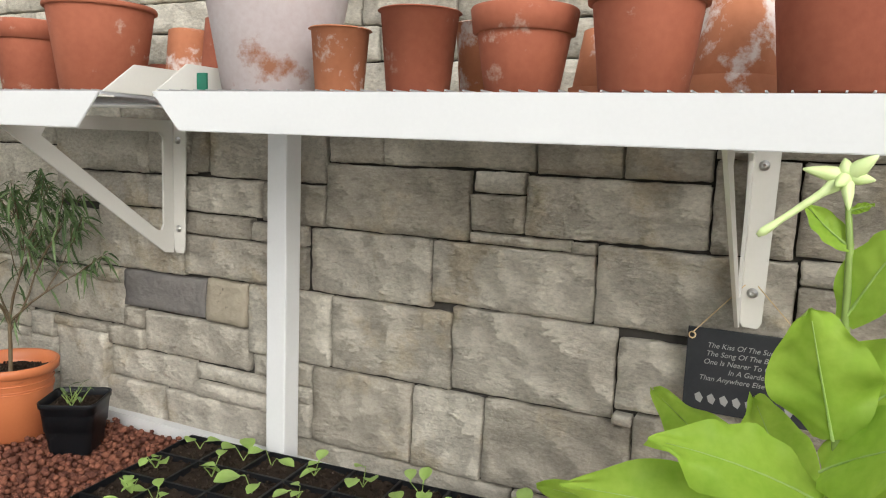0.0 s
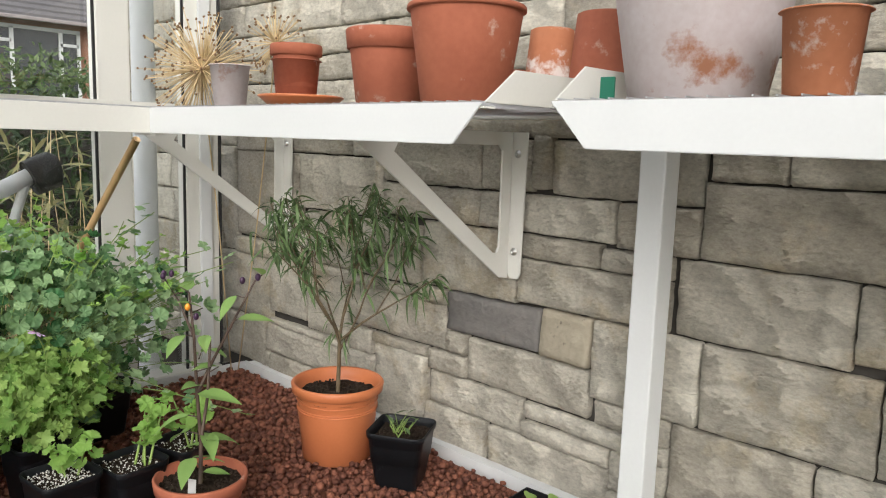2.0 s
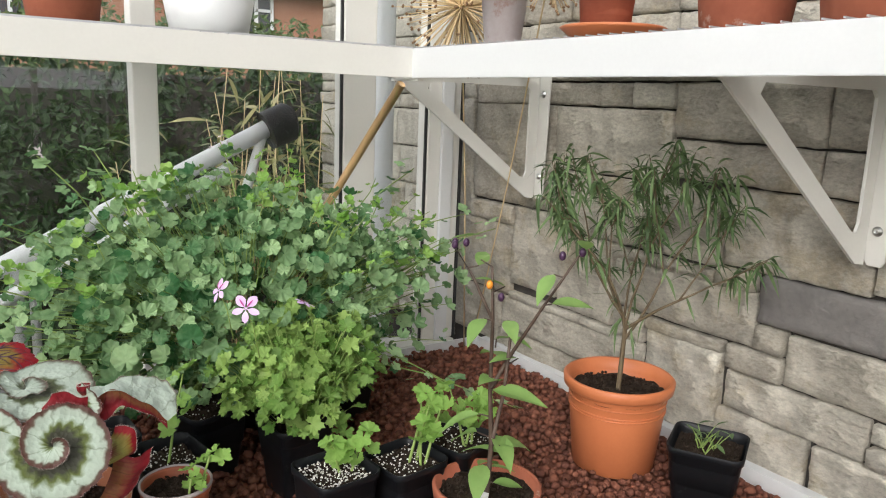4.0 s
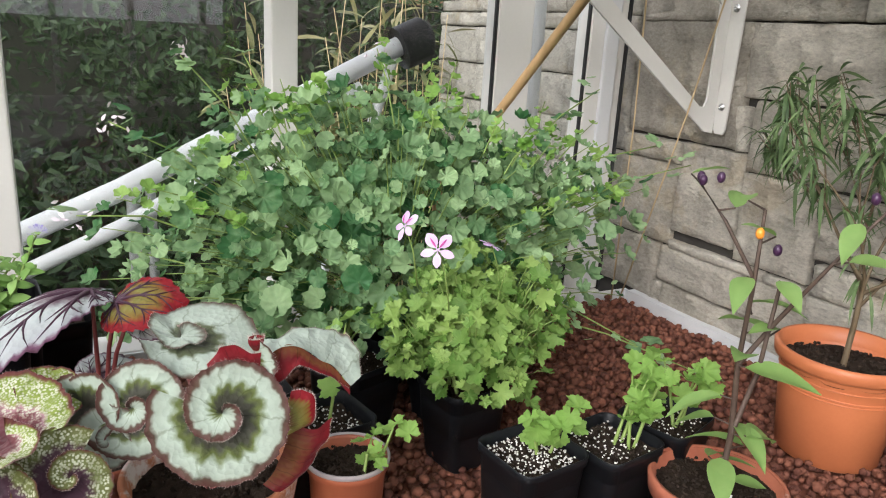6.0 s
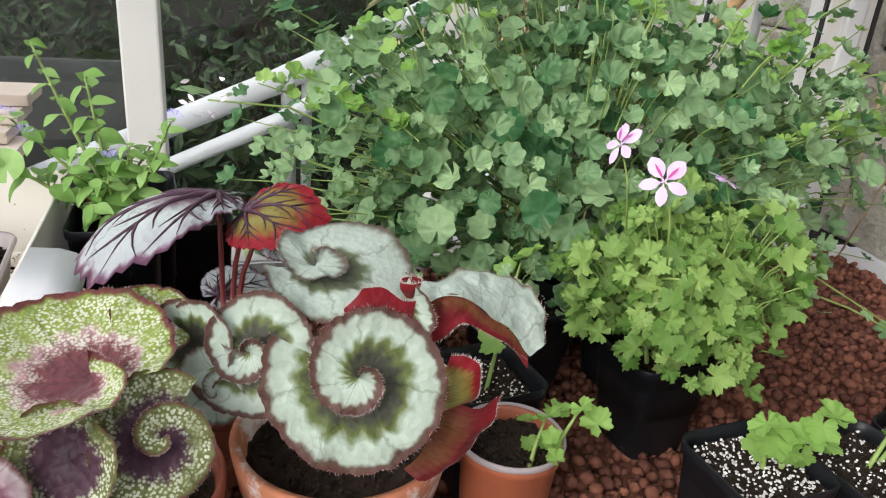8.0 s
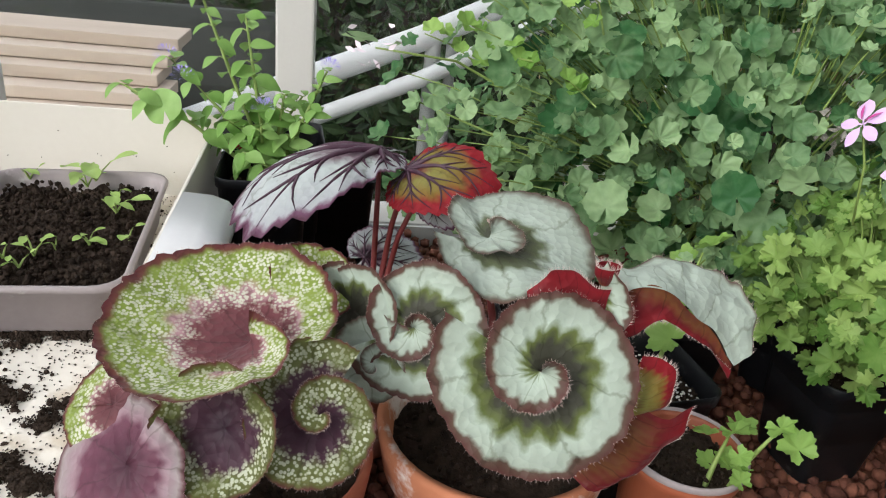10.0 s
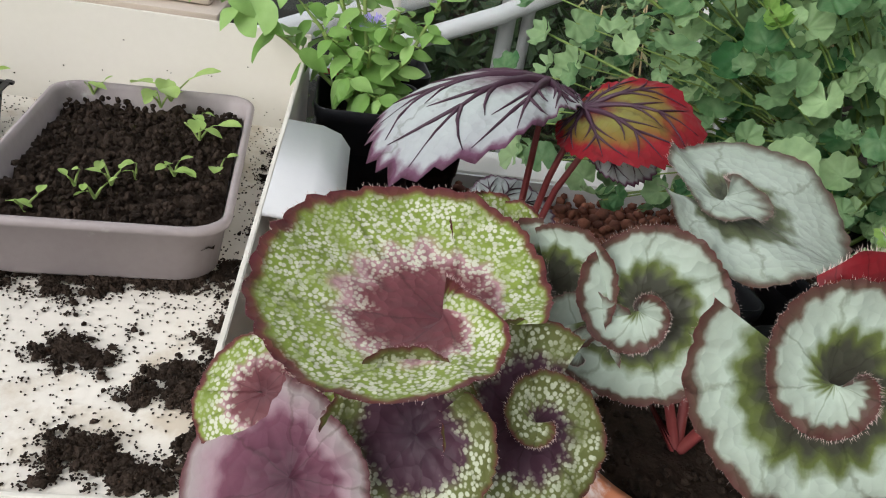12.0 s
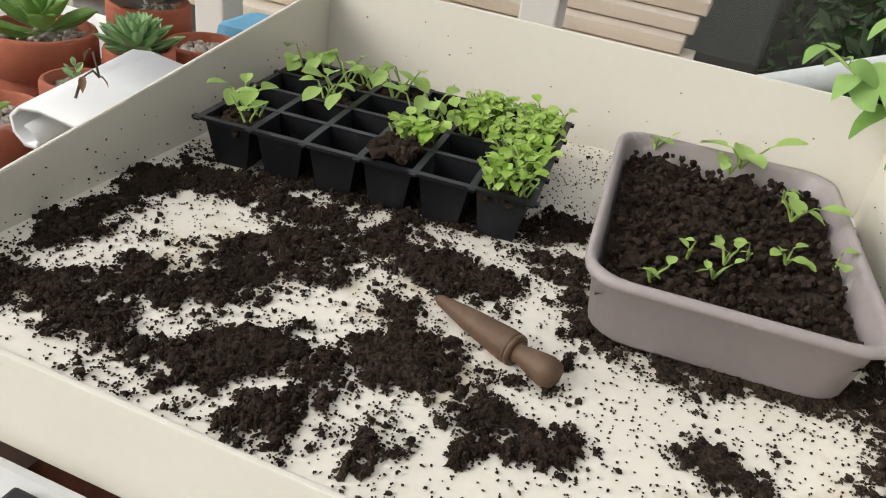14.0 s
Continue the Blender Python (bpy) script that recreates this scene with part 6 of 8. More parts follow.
snail_leaf(b2, L2[3], 0.052, (0.60, -0.35, 0.72), 60, "rose_begonia", ROUND, -0.25, 0.10, seed=24, ecc=0.3, toward=200)
snail_leaf(b2, L2[4], 0.034, (0.55, -0.4, 0.72), 170, "lime_begonia", ROUND, -0.15, 0.10, seed=25, stretch=1.3)
snail_leaf(b2, L2[5], 0.034, (0.55, 0.25, 0.80), 80, "lime_begonia", ROUND, 0.15, 0.08, seed=26)
stalks(b2, [tuple(Vector(c) - Vector((0.012, 0, 0.010))) for c in L2], (-1.955, -0.105, BED + 0.135))
tagged(b2, "rex begonia with lime and pink leaves speckled silver, purple centres", "begonia")

# frosted begonia with dark veins, and red young leaves
bp3 = clay_pot("terracotta_pot", -2.165, -0.02, BED, 0.066, 0.092, 0.120, "terracotta", "terracotta pot topped with pebbles under a frosted begonia", rim=0.2, seed=106)
soil_disc(bp3, 0.080, 0.105, seed=107)
b3 = empty("rex_begonia", -2.165, -0.02, BED + 0.11)
V = [(x * 0.026 - 0.015, y * 0.036, z * 0.03 + 0.03) for x, y, z in ICO2_V]
link("rhizome", V, ICO2_F, "old_wood", b3, "knotty brown rhizome")
L3 = ((-2.072, -0.041, 1.085), (-2.118, 0.059, 1.075), (-2.125, 0.061, 1.055), (-2.233, -0.014, 0.930))


def veined_leaf(parent, base, tip, normal, skin, droop, arch, seed, broad=0.36, short_side=1.0):
    """Begonia leaf spread like a fan round its stalk, arched over its midrib, with raised dark veins."""
    rnd = random.Random(seed)
    b_, t_ = Vector(base), Vector(tip)
    ln = (t_ - b_).length
    x = (t_ - b_).normalized()
    y = Vector(normal).cross(x).normalized()
    z = x.cross(y)
    m = Matrix((x, y, z)).transposed().to_4x4()
    m.translation = b_
    m = parent.matrix_world.inverted() @ m
    nf, nr = 120, 12

    def reach(f):
        c = (1 + math.cos(f)) / 2
        return ln * (broad * 0.62 + (1 - broad * 0.62) * c ** 1.6) * (1 - (1 - short_side) * min(1.0, max(0.0, f / 0.9)))

    def at(f, k):
        r = reach(f) * k
        px, py = r * math.cos(f), r * math.sin(f)
        return Vector((px, py, arch * ln * (px / ln) * (1 - max(0, px) / ln) * 4 * 0.25 - droop * py * py / ln + 0.012 * ln * math.sin(15 * f) * k + 0.03 * ln * k * noise.noise(Vector((f * 3, k * 2, seed)))))
    V, F, UV = [], [], []
    for i in range(nf + 1):
        f = -2.75 + 5.5 * i / nf
        e = 1 + 0.085 * ((i * 0.37) % 1 - 0.5) + 0.03 * noise.noise(Vector((f * 4, seed, 1)))
        for j in range(nr + 1):
            k = j / nr
            V.append(at(f, k * (1 + (e - 1) * k ** 3)))
            UV.append((1 - k, f))
    for i in range(nf):
        for j in range(nr):
            F.append((i * (nr + 1) + j, i * (nr + 1) + j + 1, (i + 1) * (nr + 1) + j + 1, (i + 1) * (nr + 1) + j))
    ob = link("leaf", [m @ v for v in V], F, skin, parent, uv=UV)
    h_ = Heap()
    up = Vector((0, 0, 0.0006))
    g = ln / 0.13
    for f in (-2.3, -1.65, -1.05, -0.5, 0.0, 0.5, 1.05, 1.65, 2.3):
        h_.add(*tube([at(f, k) + up for k in (0, 0.15, 0.3, 0.45, 0.6, 0.75, 0.93)], [0.0040 * g, 0.0034 * g, 0.0027 * g, 0.0020 * g, 0.0014 * g, 0.0008 * g, 0.0002 * g], 6))
        for sg in (-1, 1):
            for k0 in (0.35, 0.58):
                h_.add(*tube([at(f + sg * 0.23 * q, k0 + 0.34 * q) + up for q in (0, 0.35, 0.7, 1.0)], [0.0016 * g, 0.0013 * g, 0.0008 * g, 0.0002 * g], 5))
    h_.V = [m @ v for v in h_.V]
    h_.link("vein_network", "dark_vein", ob)
    return ob


surface("dark_vein", (0.030, 0.010, 0.022), (0.055, 0.018, 0.035), scale=60, rough=0.5, bump=0.1)
FB = (-2.148, -0.012, 1.080)
CB = (-2.128, 0.014, 1.070)
veined_leaf(b3, FB, (-2.060, -0.120, 1.024), (0.20, -0.25, 0.95), "frosted_begonia", 0.75, 0.75, 1, 0.50, 0.42)
veined_leaf(b3, CB, (-2.086, 0.094, 1.070), (0.35, -0.25, 0.90), "red_begonia", 0.15, 0.75, 2, 0.34, 0.6)
veined_leaf(b3, (-2.122, 0.028, 1.055), (-2.129, 0.082, 1.040), (0.6, 0.1, 0.8), "frosted_begonia", 0.3, 0.3, 3)
veined_leaf(b3, (-2.221, -0.018, 0.930), (-2.260, 0.042, 0.930), (0.4, 0.0, 0.9), "frosted_begonia", 0.2, 0.2, 4)
stalks(b3, (FB, CB, (-2.127, 0.028, 1.053)), (-2.15, -0.01, BED + 0.13), r=0.0028)
tagged(b3, "rex begonia with frosted purple-edged leaf, dark veins and crimson young leaf", "begonia")

# ---- potting tray on the west bench ----
TF, TX0, TX1, TY0, TY1 = 0.893, -2.452, -1.895, -0.820, -0.214
pt = empty("potting_tray", -2.17, -0.52, TF)
inv = pt.matrix_world.inverted()
for nm, b_, mtl in (("tray_base", box(TX0, TX1, TY0, TY1, TF - 0.004, TF, 0.0), "tray_floor"),
                    ("back_panel", box(TX0 - 0.004, TX0, TY0 - 0.004, TY1 + 0.004, TF - 0.004, 1.008, 0.001), "tray_paint"),
                    ("side_panel", prism([(TX0, TF - 0.004), (TX1, TF - 0.004), (TX1 - 0.004, 0.912), (TX1 - 0.03, 0.927), (TX0, 1.000)], "y", TY0 - 0.004, TY0, 0.0008), "tray_paint"),
                    ("side_panel", prism([(TX0, TF - 0.004), (TX1, TF - 0.004), (TX1 - 0.004, 0.955), (TX1 - 0.03, 0.978), (TX0, 1.004)], "y", TY1, TY1 + 0.004, 0.0008), "tray_paint"),
                    ("front_apron", box(TX1 - 0.002, TX1 + 0.002, TY0 - 0.004, TY1 + 0.004, TF - 0.075, TF + 0.002, 0.001), "tray_paint"),
                    ("rear_leg", box(TX0 + 0.02, TX0 + 0.05, TY0 + 0.02, TY0 + 0.05, BED - 0.0115, TF - 0.004), "tray_paint"), ("rear_leg", box(TX0 + 0.02, TX0 + 0.05, TY1 - 0.05, TY1 - 0.02, BED - 0.0115, TF - 0.004), "tray_paint"),
                    ("front_leg", box(TX1 - 0.05, TX1 - 0.02, TY0 + 0.02, TY0 + 0.05, BED - 0.0115, TF - 0.004), "tray_paint"), ("front_leg", box(TX1 - 0.05, TX1 - 0.02, TY1 - 0.05, TY1 - 0.02, BED - 0.0115, TF - 0.004), "tray_paint")):
    part(nm, b_, mtl, pt).matrix_parent_inverse = inv
# rolled white side grips
for y0, sg, x0, z0_, x1, z1_ in ((TY1 + 0.0045, 1, -2.225, 0.991, -2.065, 0.985), (TY0 - 0.0045, -1, -2.198, 0.958, -2.070, 0.941)):
    prof = [(0.0, 0.004), (0.03, 0.002), (0.046, -0.004), (0.055, -0.016), (0.054, -0.030), (0.046, -0.038), (0.036, -0.036), (0.032, -0.028), (0.036, -0.020), (0.043, -0.018)]
    if sg < 0:
        prof = [(dy * 1.25, dz + 0.20 * dy) for dy, dz in prof]
    bm = bmesh.new()
    rows_ = []
    for off in (0.0, 0.0035):
        for xx, zz in ((x0, z0_), (x1, z1_)):
            row = []
            for k, (dy, dz) in enumerate(prof):
                nxt, prv = prof[min(k + 1, len(prof) - 1)], prof[max(k - 1, 0)]
                tn = Vector((nxt[0] - prv[0], nxt[1] - prv[1])).normalized()
                row.append(bm.verts.new((xx, y0 + sg * (dy + tn.y * off), zz + dz - tn.x * off)))
            rows_.append(row)
    a_, b_, c_, d_ = rows_
    for k in range(len(prof) - 1):
        bm.faces.new((a_[k], a_[k + 1], b_[k + 1], b_[k]))
        bm.faces.new((c_[k], d_[k], d_[k + 1], c_[k + 1]))
        bm.faces.new((a_[k], c_[k], c_[k + 1], a_[k + 1]))
        bm.faces.new((b_[k], b_[k + 1], d_[k + 1], d_[k]))
    part("side_grip", bm, "white_paint", pt, "white rolled grip", True).matrix_parent_inverse = inv
tagged(pt, "cream metal potting tray with high back, sloping sides and spilled compost", "potting tray")

# spilled compost: swept heaps between bare patches, and loose crumbs
SWEEPS = (((-2.15, -0.79), (-1.95, -0.785), 0.024), ((-1.99, -0.70), (-2.05, -0.65), 0.042), ((-2.05, -0.65), (-2.13, -0.60), 0.036), ((-2.13, -0.60), (-2.11, -0.53), 0.034), ((-1.935, -0.655), (-1.965, -0.585), 0.030), ((-1.965, -0.585), (-2.01, -0.515), 0.040),
          ((-2.01, -0.515), (-1.985, -0.43), 0.026), ((-2.06, -0.54), (-2.01, -0.52), 0.026), ((-2.19, -0.445), (-2.105, -0.40), 0.028), ((-2.105, -0.40), (-2.10, -0.335), 0.024), ((-2.10, -0.335), (-2.125, -0.225), 0.026), ((-2.19, -0.70), (-2.22, -0.51), 0.040),
          ((-2.12, -0.216), (-1.95, -0.225), 0.022), ((-1.995, -0.255), (-1.98, -0.235), 0.024), ((-2.42, -0.222), (-2.10, -0.220), 0.012), ((-2.245, -0.48), (-2.235, -0.465), 0.024), ((-1.955, -0.458), (-1.95, -0.457), 0.010), ((-2.015, -0.33), (-2.005, -0.30), 0.014), ((-1.965, -0.745), (-1.93, -0.665), 0.026), ((-1.945, -0.61), (-1.925, -0.555), 0.024), ((-1.945, -0.515), (-1.925, -0.50), 0.016), ((-2.150, -0.775), (-2.125, -0.50), 0.020), ((-1.925, -0.30), (-1.91, -0.24), 0.018))


def seg_gap(x, y, a, b):
    dx, dy = b[0] - a[0], b[1] - a[1]
    k = max(0, min(1, ((x - a[0]) * dx + (y - a[1]) * dy) / (dx * dx + dy * dy + 1e-9)))
    return math.hypot(x - a[0] - k * dx, y - a[1] - k * dy)


def swept(x, y):
    v = max(1 - seg_gap(x, y, a, b) / r for a, b, r in SWEEPS)
    n1 = noise.noise(Vector((x * 22, y * 22, 3))) * 0.55 + noise.noise(Vector((x * 60, y * 60, 7))) * 0.40 + noise.noise(Vector((x * 150, y * 150, 9))) * 0.40 + noise.noise(Vector((x * 330, y * 330, 5))) * 0.35
    return v * 0.80 - 0.12 + n1 * 1.9


V, F, ids = [], [], {}
STEP = 0.0022
NXs, NYs = int((TX1 - TX0 - 0.004) / STEP), int((TY1 - TY0 - 0.004) / STEP)
hgt = {}
for i in range(NXs + 1):
    for j in range(NYs + 1):
        hgt[i, j] = swept(TX0 + 0.002 + i * STEP, TY0 + 0.002 + j * STEP)
rnd = random.Random(3)


def vert(i, j):
    if (i, j) not in ids:
        ids[i, j] = len(V)
        k = max(0.0, min(1.0, hgt[i, j]))
        V.append((TX0 + 0.002 + i * STEP + rnd.uniform(-0.0012, 0.0012), TY0 + 0.002 + j * STEP + rnd.uniform(-0.0012, 0.0012), TF + 0.0005 + 0.0058 * max(0.0, k - 0.25) + rnd.uniform(0, 0.0024) * min(1, 4 * k)))
    return ids[i, j]


for i in range(NXs):
    for j in range(NYs):
        if max(hgt[i, j], hgt[i + 1, j], hgt[i, j + 1], hgt[i + 1, j + 1]) > 0.40:
            F.append((vert(i, j), vert(i + 1, j), vert(i + 1, j + 1), vert(i, j + 1)))
tagged(link("spilled_compost", V, F, "compost", smooth=False), "dark crumbly compost spilled and swept over the potting tray", "compost", "", "stuff")
sp, sp2 = [], []
while len(sp) < 62000:
    x, y = rnd.uniform(TX0 + 0.005, TX1 - 0.003), rnd.uniform(TY0 + 0.005, TY1 - 0.005)
    v = swept(x, y)
    if rnd.random() < min(1.0, 0.022 + max(0.0, v + 0.50) ** 2.2 * 0.95) * (0.30 if v > 0.75 else 1):
        (sp2 if rnd.random() < 0.020 else sp).append((x, y, TF + 0.001 + max(0.0, min(1.0, v)) * 0.0055))
V, F = scatter(sp, 0.00105, 31, rough=0.35, crumb=True)
tagged(link("loose_compost", V, F, "compost", smooth=False), "fine dark compost crumbs scattered on the potting tray", "compost", "", "stuff")
V, F = scatter(sp2, 0.0026, 32, rough=0.35)
tagged(link("compost_lumps", V, F, "compost", smooth=False), "small dark compost lumps scattered on the potting tray", "compost", "", "stuff")

# grey seed tray with seedlings
gt = empty("seed_tray", -2.235, -0.345, TF)
gt.matrix_world = pose(-2.232, -0.346, TF + 0.004, 0, 0, 4.5) @ Matrix.Diagonal((1, 1, 1.17, 1))


def round_box(sx, sy, z, rad=0.028, n=6):
    pts = []
    for q in range(4):
        cx, cy = ((sx / 2 - rad, sy / 2 - rad), (-sx / 2 + rad, sy / 2 - rad), (-sx / 2 + rad, -sy / 2 + rad), (sx / 2 - rad, -sy / 2 + rad))[q]
        for i in range(n):
            a = math.pi / 2 * (q + i / (n - 1))
            pts.append((cx + rad * math.cos(a), cy + rad * math.sin(a), z))
    return pts


lv = [round_box(0.262, 0.168, 0.0), round_box(0.268, 0.174, 0.003), round_box(0.280, 0.186, 0.040), round_box(0.290, 0.196, 0.041), round_box(0.292, 0.198, 0.044), round_box(0.289, 0.195, 0.047), round_box(0.282, 0.188, 0.047), round_box(0.277, 0.183, 0.043), round_box(0.270, 0.176, 0.015)]
V, F = [p for q in lv for p in q], []
for k in range(len(lv) - 1):
    for i in range(24):
        F.append((k * 24 + i, k * 24 + (i + 1) % 24, (k + 1) * 24 + (i + 1) % 24, (k + 1) * 24 + i))
F.append(tuple(reversed(range(24))))
F.append(tuple((len(lv) - 1) * 24 + i for i in range(24)))
link("body", V, F, "grey_plastic", gt)
V, F = [], []
NA, NB = 70, 46
for i in range(NA):
    for j in range(NB):
        x, y = -0.1335 + 0.267 * i / (NA - 1), -0.0865 + 0.173 * j / (NB - 1)
        V.append((x, y, 0.029 + 0.010 * noise.noise(Vector((x * 25, y * 25, 1))) + 0.007 * noise.noise(Vector((x * 70, y * 70, 4))) + rnd.uniform(-0.002, 0.002)))
for i in range(NA - 1):
    for j in range(NB - 1):
        F.append((i * NB + j, (i + 1) * NB + j, (i + 1) * NB + j + 1, i * NB + j + 1))
link("compost", V, F, "compost", gt, smooth=False)
rs = np.random.RandomState(6)
sp = np.stack([rs.uniform(-0.128, 0.128, 1500), rs.uniform(-0.081, 0.081, 1500), rs.uniform(0.027, 0.039, 1500)], 1)
V, F = scatter(sp, 0.0030, 7, rough=0.35)
tagged(link("loose_compost", V, F, "compost", gt, smooth=False), "", "", "", "stuff")
tagged(gt, "grey-brown plastic seed tray full of dark lumpy compost", "seed tray")


def seedling(x, y, z, n, length, leaf, seed, label, material="seedling_leaf", group=""):
    r_ = random.Random(seed)
    th = empty("seedling", x, y, z)
    sl_, ss_ = Heap(), Heap()
    sprout(sl_, ss_, (0, 0, 0), n, length, leaf, r_, 0.75)
    ss_.link_each("stalk", "green_stem", th)
    sl_.link_each("leaf", material, th)
    return tagged(th, label, "seedling", group)


for i, ((x, y, z), n, ln, lf_) in enumerate((((-2.358, -0.341, 0.945), 4, 0.028, 0.026), ((-2.350, -0.349, 0.940), 3, 0.022, 0.018), ((-2.280, -0.296, 0.940), 4, 0.022, 0.020), ((-2.312, -0.303, 0.942), 2, 0.016, 0.014), ((-2.203, -0.301, 0.938), 5, 0.012, 0.014),
                                              ((-2.174, -0.344, 0.938), 3, 0.018, 0.013), ((-2.152, -0.350, 0.936), 3, 0.014, 0.010), ((-2.364, -0.419, 0.940), 3, 0.018, 0.013), ((-2.121, -0.390, 0.936), 3, 0.014, 0.010), ((-2.218, -0.266, 0.938), 2, 0.018, 0.014), ((-2.166, -0.370, 0.938), 2, 0.014, 0.009), ((-2.189, -0.329, 0.938), 2, 0.014, 0.010))):
    seedling(x, y, z + 0.001, n, ln * 1.1, lf_ * 1.2, 200 + i, "pale green seedling in dark compost", group="seedlings in the seed tray")

# black module tray, part empty, part full of salad seedlings
MX, MY, MW, MD = 6, 4, 0.0485, 0.0485
mt_ = new("module_tray")
mt_.matrix_world = Matrix.Translation((-2.160, -0.782, TF + 0.001)) @ Matrix.Rotation(radians(94.5), 4, "Z")
MH = 0.044
h = Heap()
for i in range(MX + 1):
    x = i * MW
    h.add(*(lambda a: (a[0], a[1]))((lambda x0, x1, y0, y1: ([(x0, y0, MH - 0.002), (x1, y0, MH - 0.002), (x1, y1, MH - 0.002), (x0, y1, MH - 0.002), (x0, y0, MH), (x1, y0, MH), (x1, y1, MH), (x0, y1, MH)], [(0, 3, 2, 1), (4, 5, 6, 7), (0, 1, 5, 4), (1, 2, 6, 5), (2, 3, 7, 6), (3, 0, 4, 7)]))(x - 0.003, x + 0.003, -0.006, MY * MD + 0.006)))
for j in range(MY + 1):
    y = j * MD
    h.add(*(lambda x0, x1, y0, y1: ([(x0, y0, MH - 0.0025), (x1, y0, MH - 0.0025), (x1, y1, MH - 0.0025), (x0, y1, MH - 0.0025), (x0, y0, MH + 0.0003), (x1, y0, MH + 0.0003), (x1, y1, MH + 0.0003), (x0, y1, MH + 0.0003)], [(0, 3, 2, 1), (4, 5, 6, 7), (0, 1, 5, 4), (1, 2, 6, 5), (2, 3, 7, 6), (3, 0, 4, 7)]))(-0.006, MX * MW + 0.006, y - 0.003, y + 0.003))
h.link("rim_grid", "black_plastic", mt_, smooth=False)
bmc = bmesh.new()
cellV = [(-0.0212, -0.0212, MH - 0.002), (0.0212, -0.0212, MH - 0.002), (0.0212, 0.0212, MH - 0.002), (-0.0212, 0.0212, MH - 0.002), (-0.015, -0.015, 0.0), (0.015, -0.015, 0.0), (0.015, 0.015, 0.0), (-0.015, 0.015, 0.0)]
vs = [bmc.verts.new(v) for v in cellV]
for f in ((0, 1, 5, 4), (1, 2, 6, 5), (2, 3, 7, 6), (3, 0, 4, 7), (4, 5, 6, 7)):
    bmc.faces.new([vs[k] for k in f])
first = part("cell", bmc, "black_plastic", mt_)
first.location = (MW / 2, MD / 2, 0)
FULL = {(5, 0), (5, 1), (4, 2), (5, 2), (5, 3), (4, 3), (3, 1), (3, 2), (1, 2), (1, 3), (0, 3), (2, 3), (0, 0), (3, 0)}
for i in range(MX):
    for j in range(MY):
        if (i, j) != (0, 0):
            o = new("cell", first.data)
            o.parent = mt_
            o.location = ((i + 0.5) * MW, (j + 0.5) * MD, 0)
        if (i, j) in FULL:
            rs_ = np.random.RandomState(i * 7 + j)
            sp = np.stack([(i + 0.5) * MW + rs_.uniform(-0.018, 0.018, 60), (j + 0.5) * MD + rs_.uniform(-0.018, 0.018, 60), MH - 0.010 + rs_.uniform(0, 0.006, 60) + (0.012 if (i, j) == (3, 0) else 0)], 1)
            V, F = scatter(sp, 0.0055, i + j, rough=0.35)
            tagged(link("compost_plug", V, F, "compost", mt_, smooth=False), "", "", "", "stuff")
tagged(mt_, "black plastic module tray, some cells empty, others with salad seedlings", "module tray")
for i, j in sorted(FULL - {(3, 0)}):
    rnd2 = random.Random(i * 11 + j)
    dense = (i, j) in {(5, 0), (5, 1), (5, 2), (4, 2), (5, 3), (4, 3), (3, 1)}
    sd = new("salad_seedlings" if dense else "seedling")
    sd.matrix_world = mt_.matrix_world @ Matrix.Translation(((i + 0.5) * MW, (j + 0.5) * MD, MH - 0.006))
    sl_, ss_ = Heap(), Heap()
    for k in range(26 if dense else 4):
        sprout(sl_, ss_, (rnd2.uniform(-0.018, 0.018), rnd2.uniform(-0.018, 0.018), 0), 2, 0.024 if dense else 0.030, 0.014 if dense else 0.024, rnd2, 0.5)
    if dense:
        tagged(ss_.link("stalk_growth", "green_stem", sd), "", "", "", "stuff")
        tagged(sl_.link("foliage", "salad_leaf", sd), "", "", "", "stuff")
    else:
        ss_.link_each("stalk", "green_stem", sd)
        sl_.link_each("leaf", "seedling_leaf", sd)
    tagged(sd, "dense clump of bright green salad seedlings" if dense else "few leafy green seedlings in one module", "seedling", "module seedlings")

# wooden dibber
db = empty("wooden_dibber", -2.07, -0.525, TF + 0.014)
a_, b_ = Vector((-2.073, -0.5225, TF + 0.008)), Vector((-2.030, -0.4255, TF + 0.0105))
q = (b_ - a_).to_track_quat("Z", "Y").to_matrix().to_4x4()
db.matrix_world = Matrix.Translation(a_) @ q
LN = (b_ - a_).length
V, F = lathe([(0.002, 0.0), (0.004, 0.004), (0.0082, LN * 0.30), (0.0108, LN * 0.56), (0.0112, LN * 0.60), (0.0112, LN * 0.655), (0.0105, LN * 0.665)], 22, 0.01, 4)
link("spike", V, F, "old_wood", db)
V, F = lathe([(0.0108, LN * 0.666), (0.0112, LN * 0.672), (0.0108, LN * 0.690), (0.008, LN * 0.70)], 22)
link("collar", V, F, "old_wood", db)
V, F = lathe([(0.0075, LN * 0.700), (0.0064, LN * 0.73), (0.0088, LN * 0.83), (0.0104, LN * 0.92), (0.0088, LN * 0.98), (0.004, LN)], 22)
link("handle", V, F, "old_wood", db, "smooth worn wooden handle")
tagged(db, "old brown turned wooden dibber lying in spilled compost", "dibber")

# knob and white rail under the tray's front
bar("bench_rail", TX1 + 0.012, TX1 + 0.075, -2.1, -0.20, BED + 0.0205, BED + 0.080, "white_paint", "white metal rail along the bench front", "rail", 0.008)

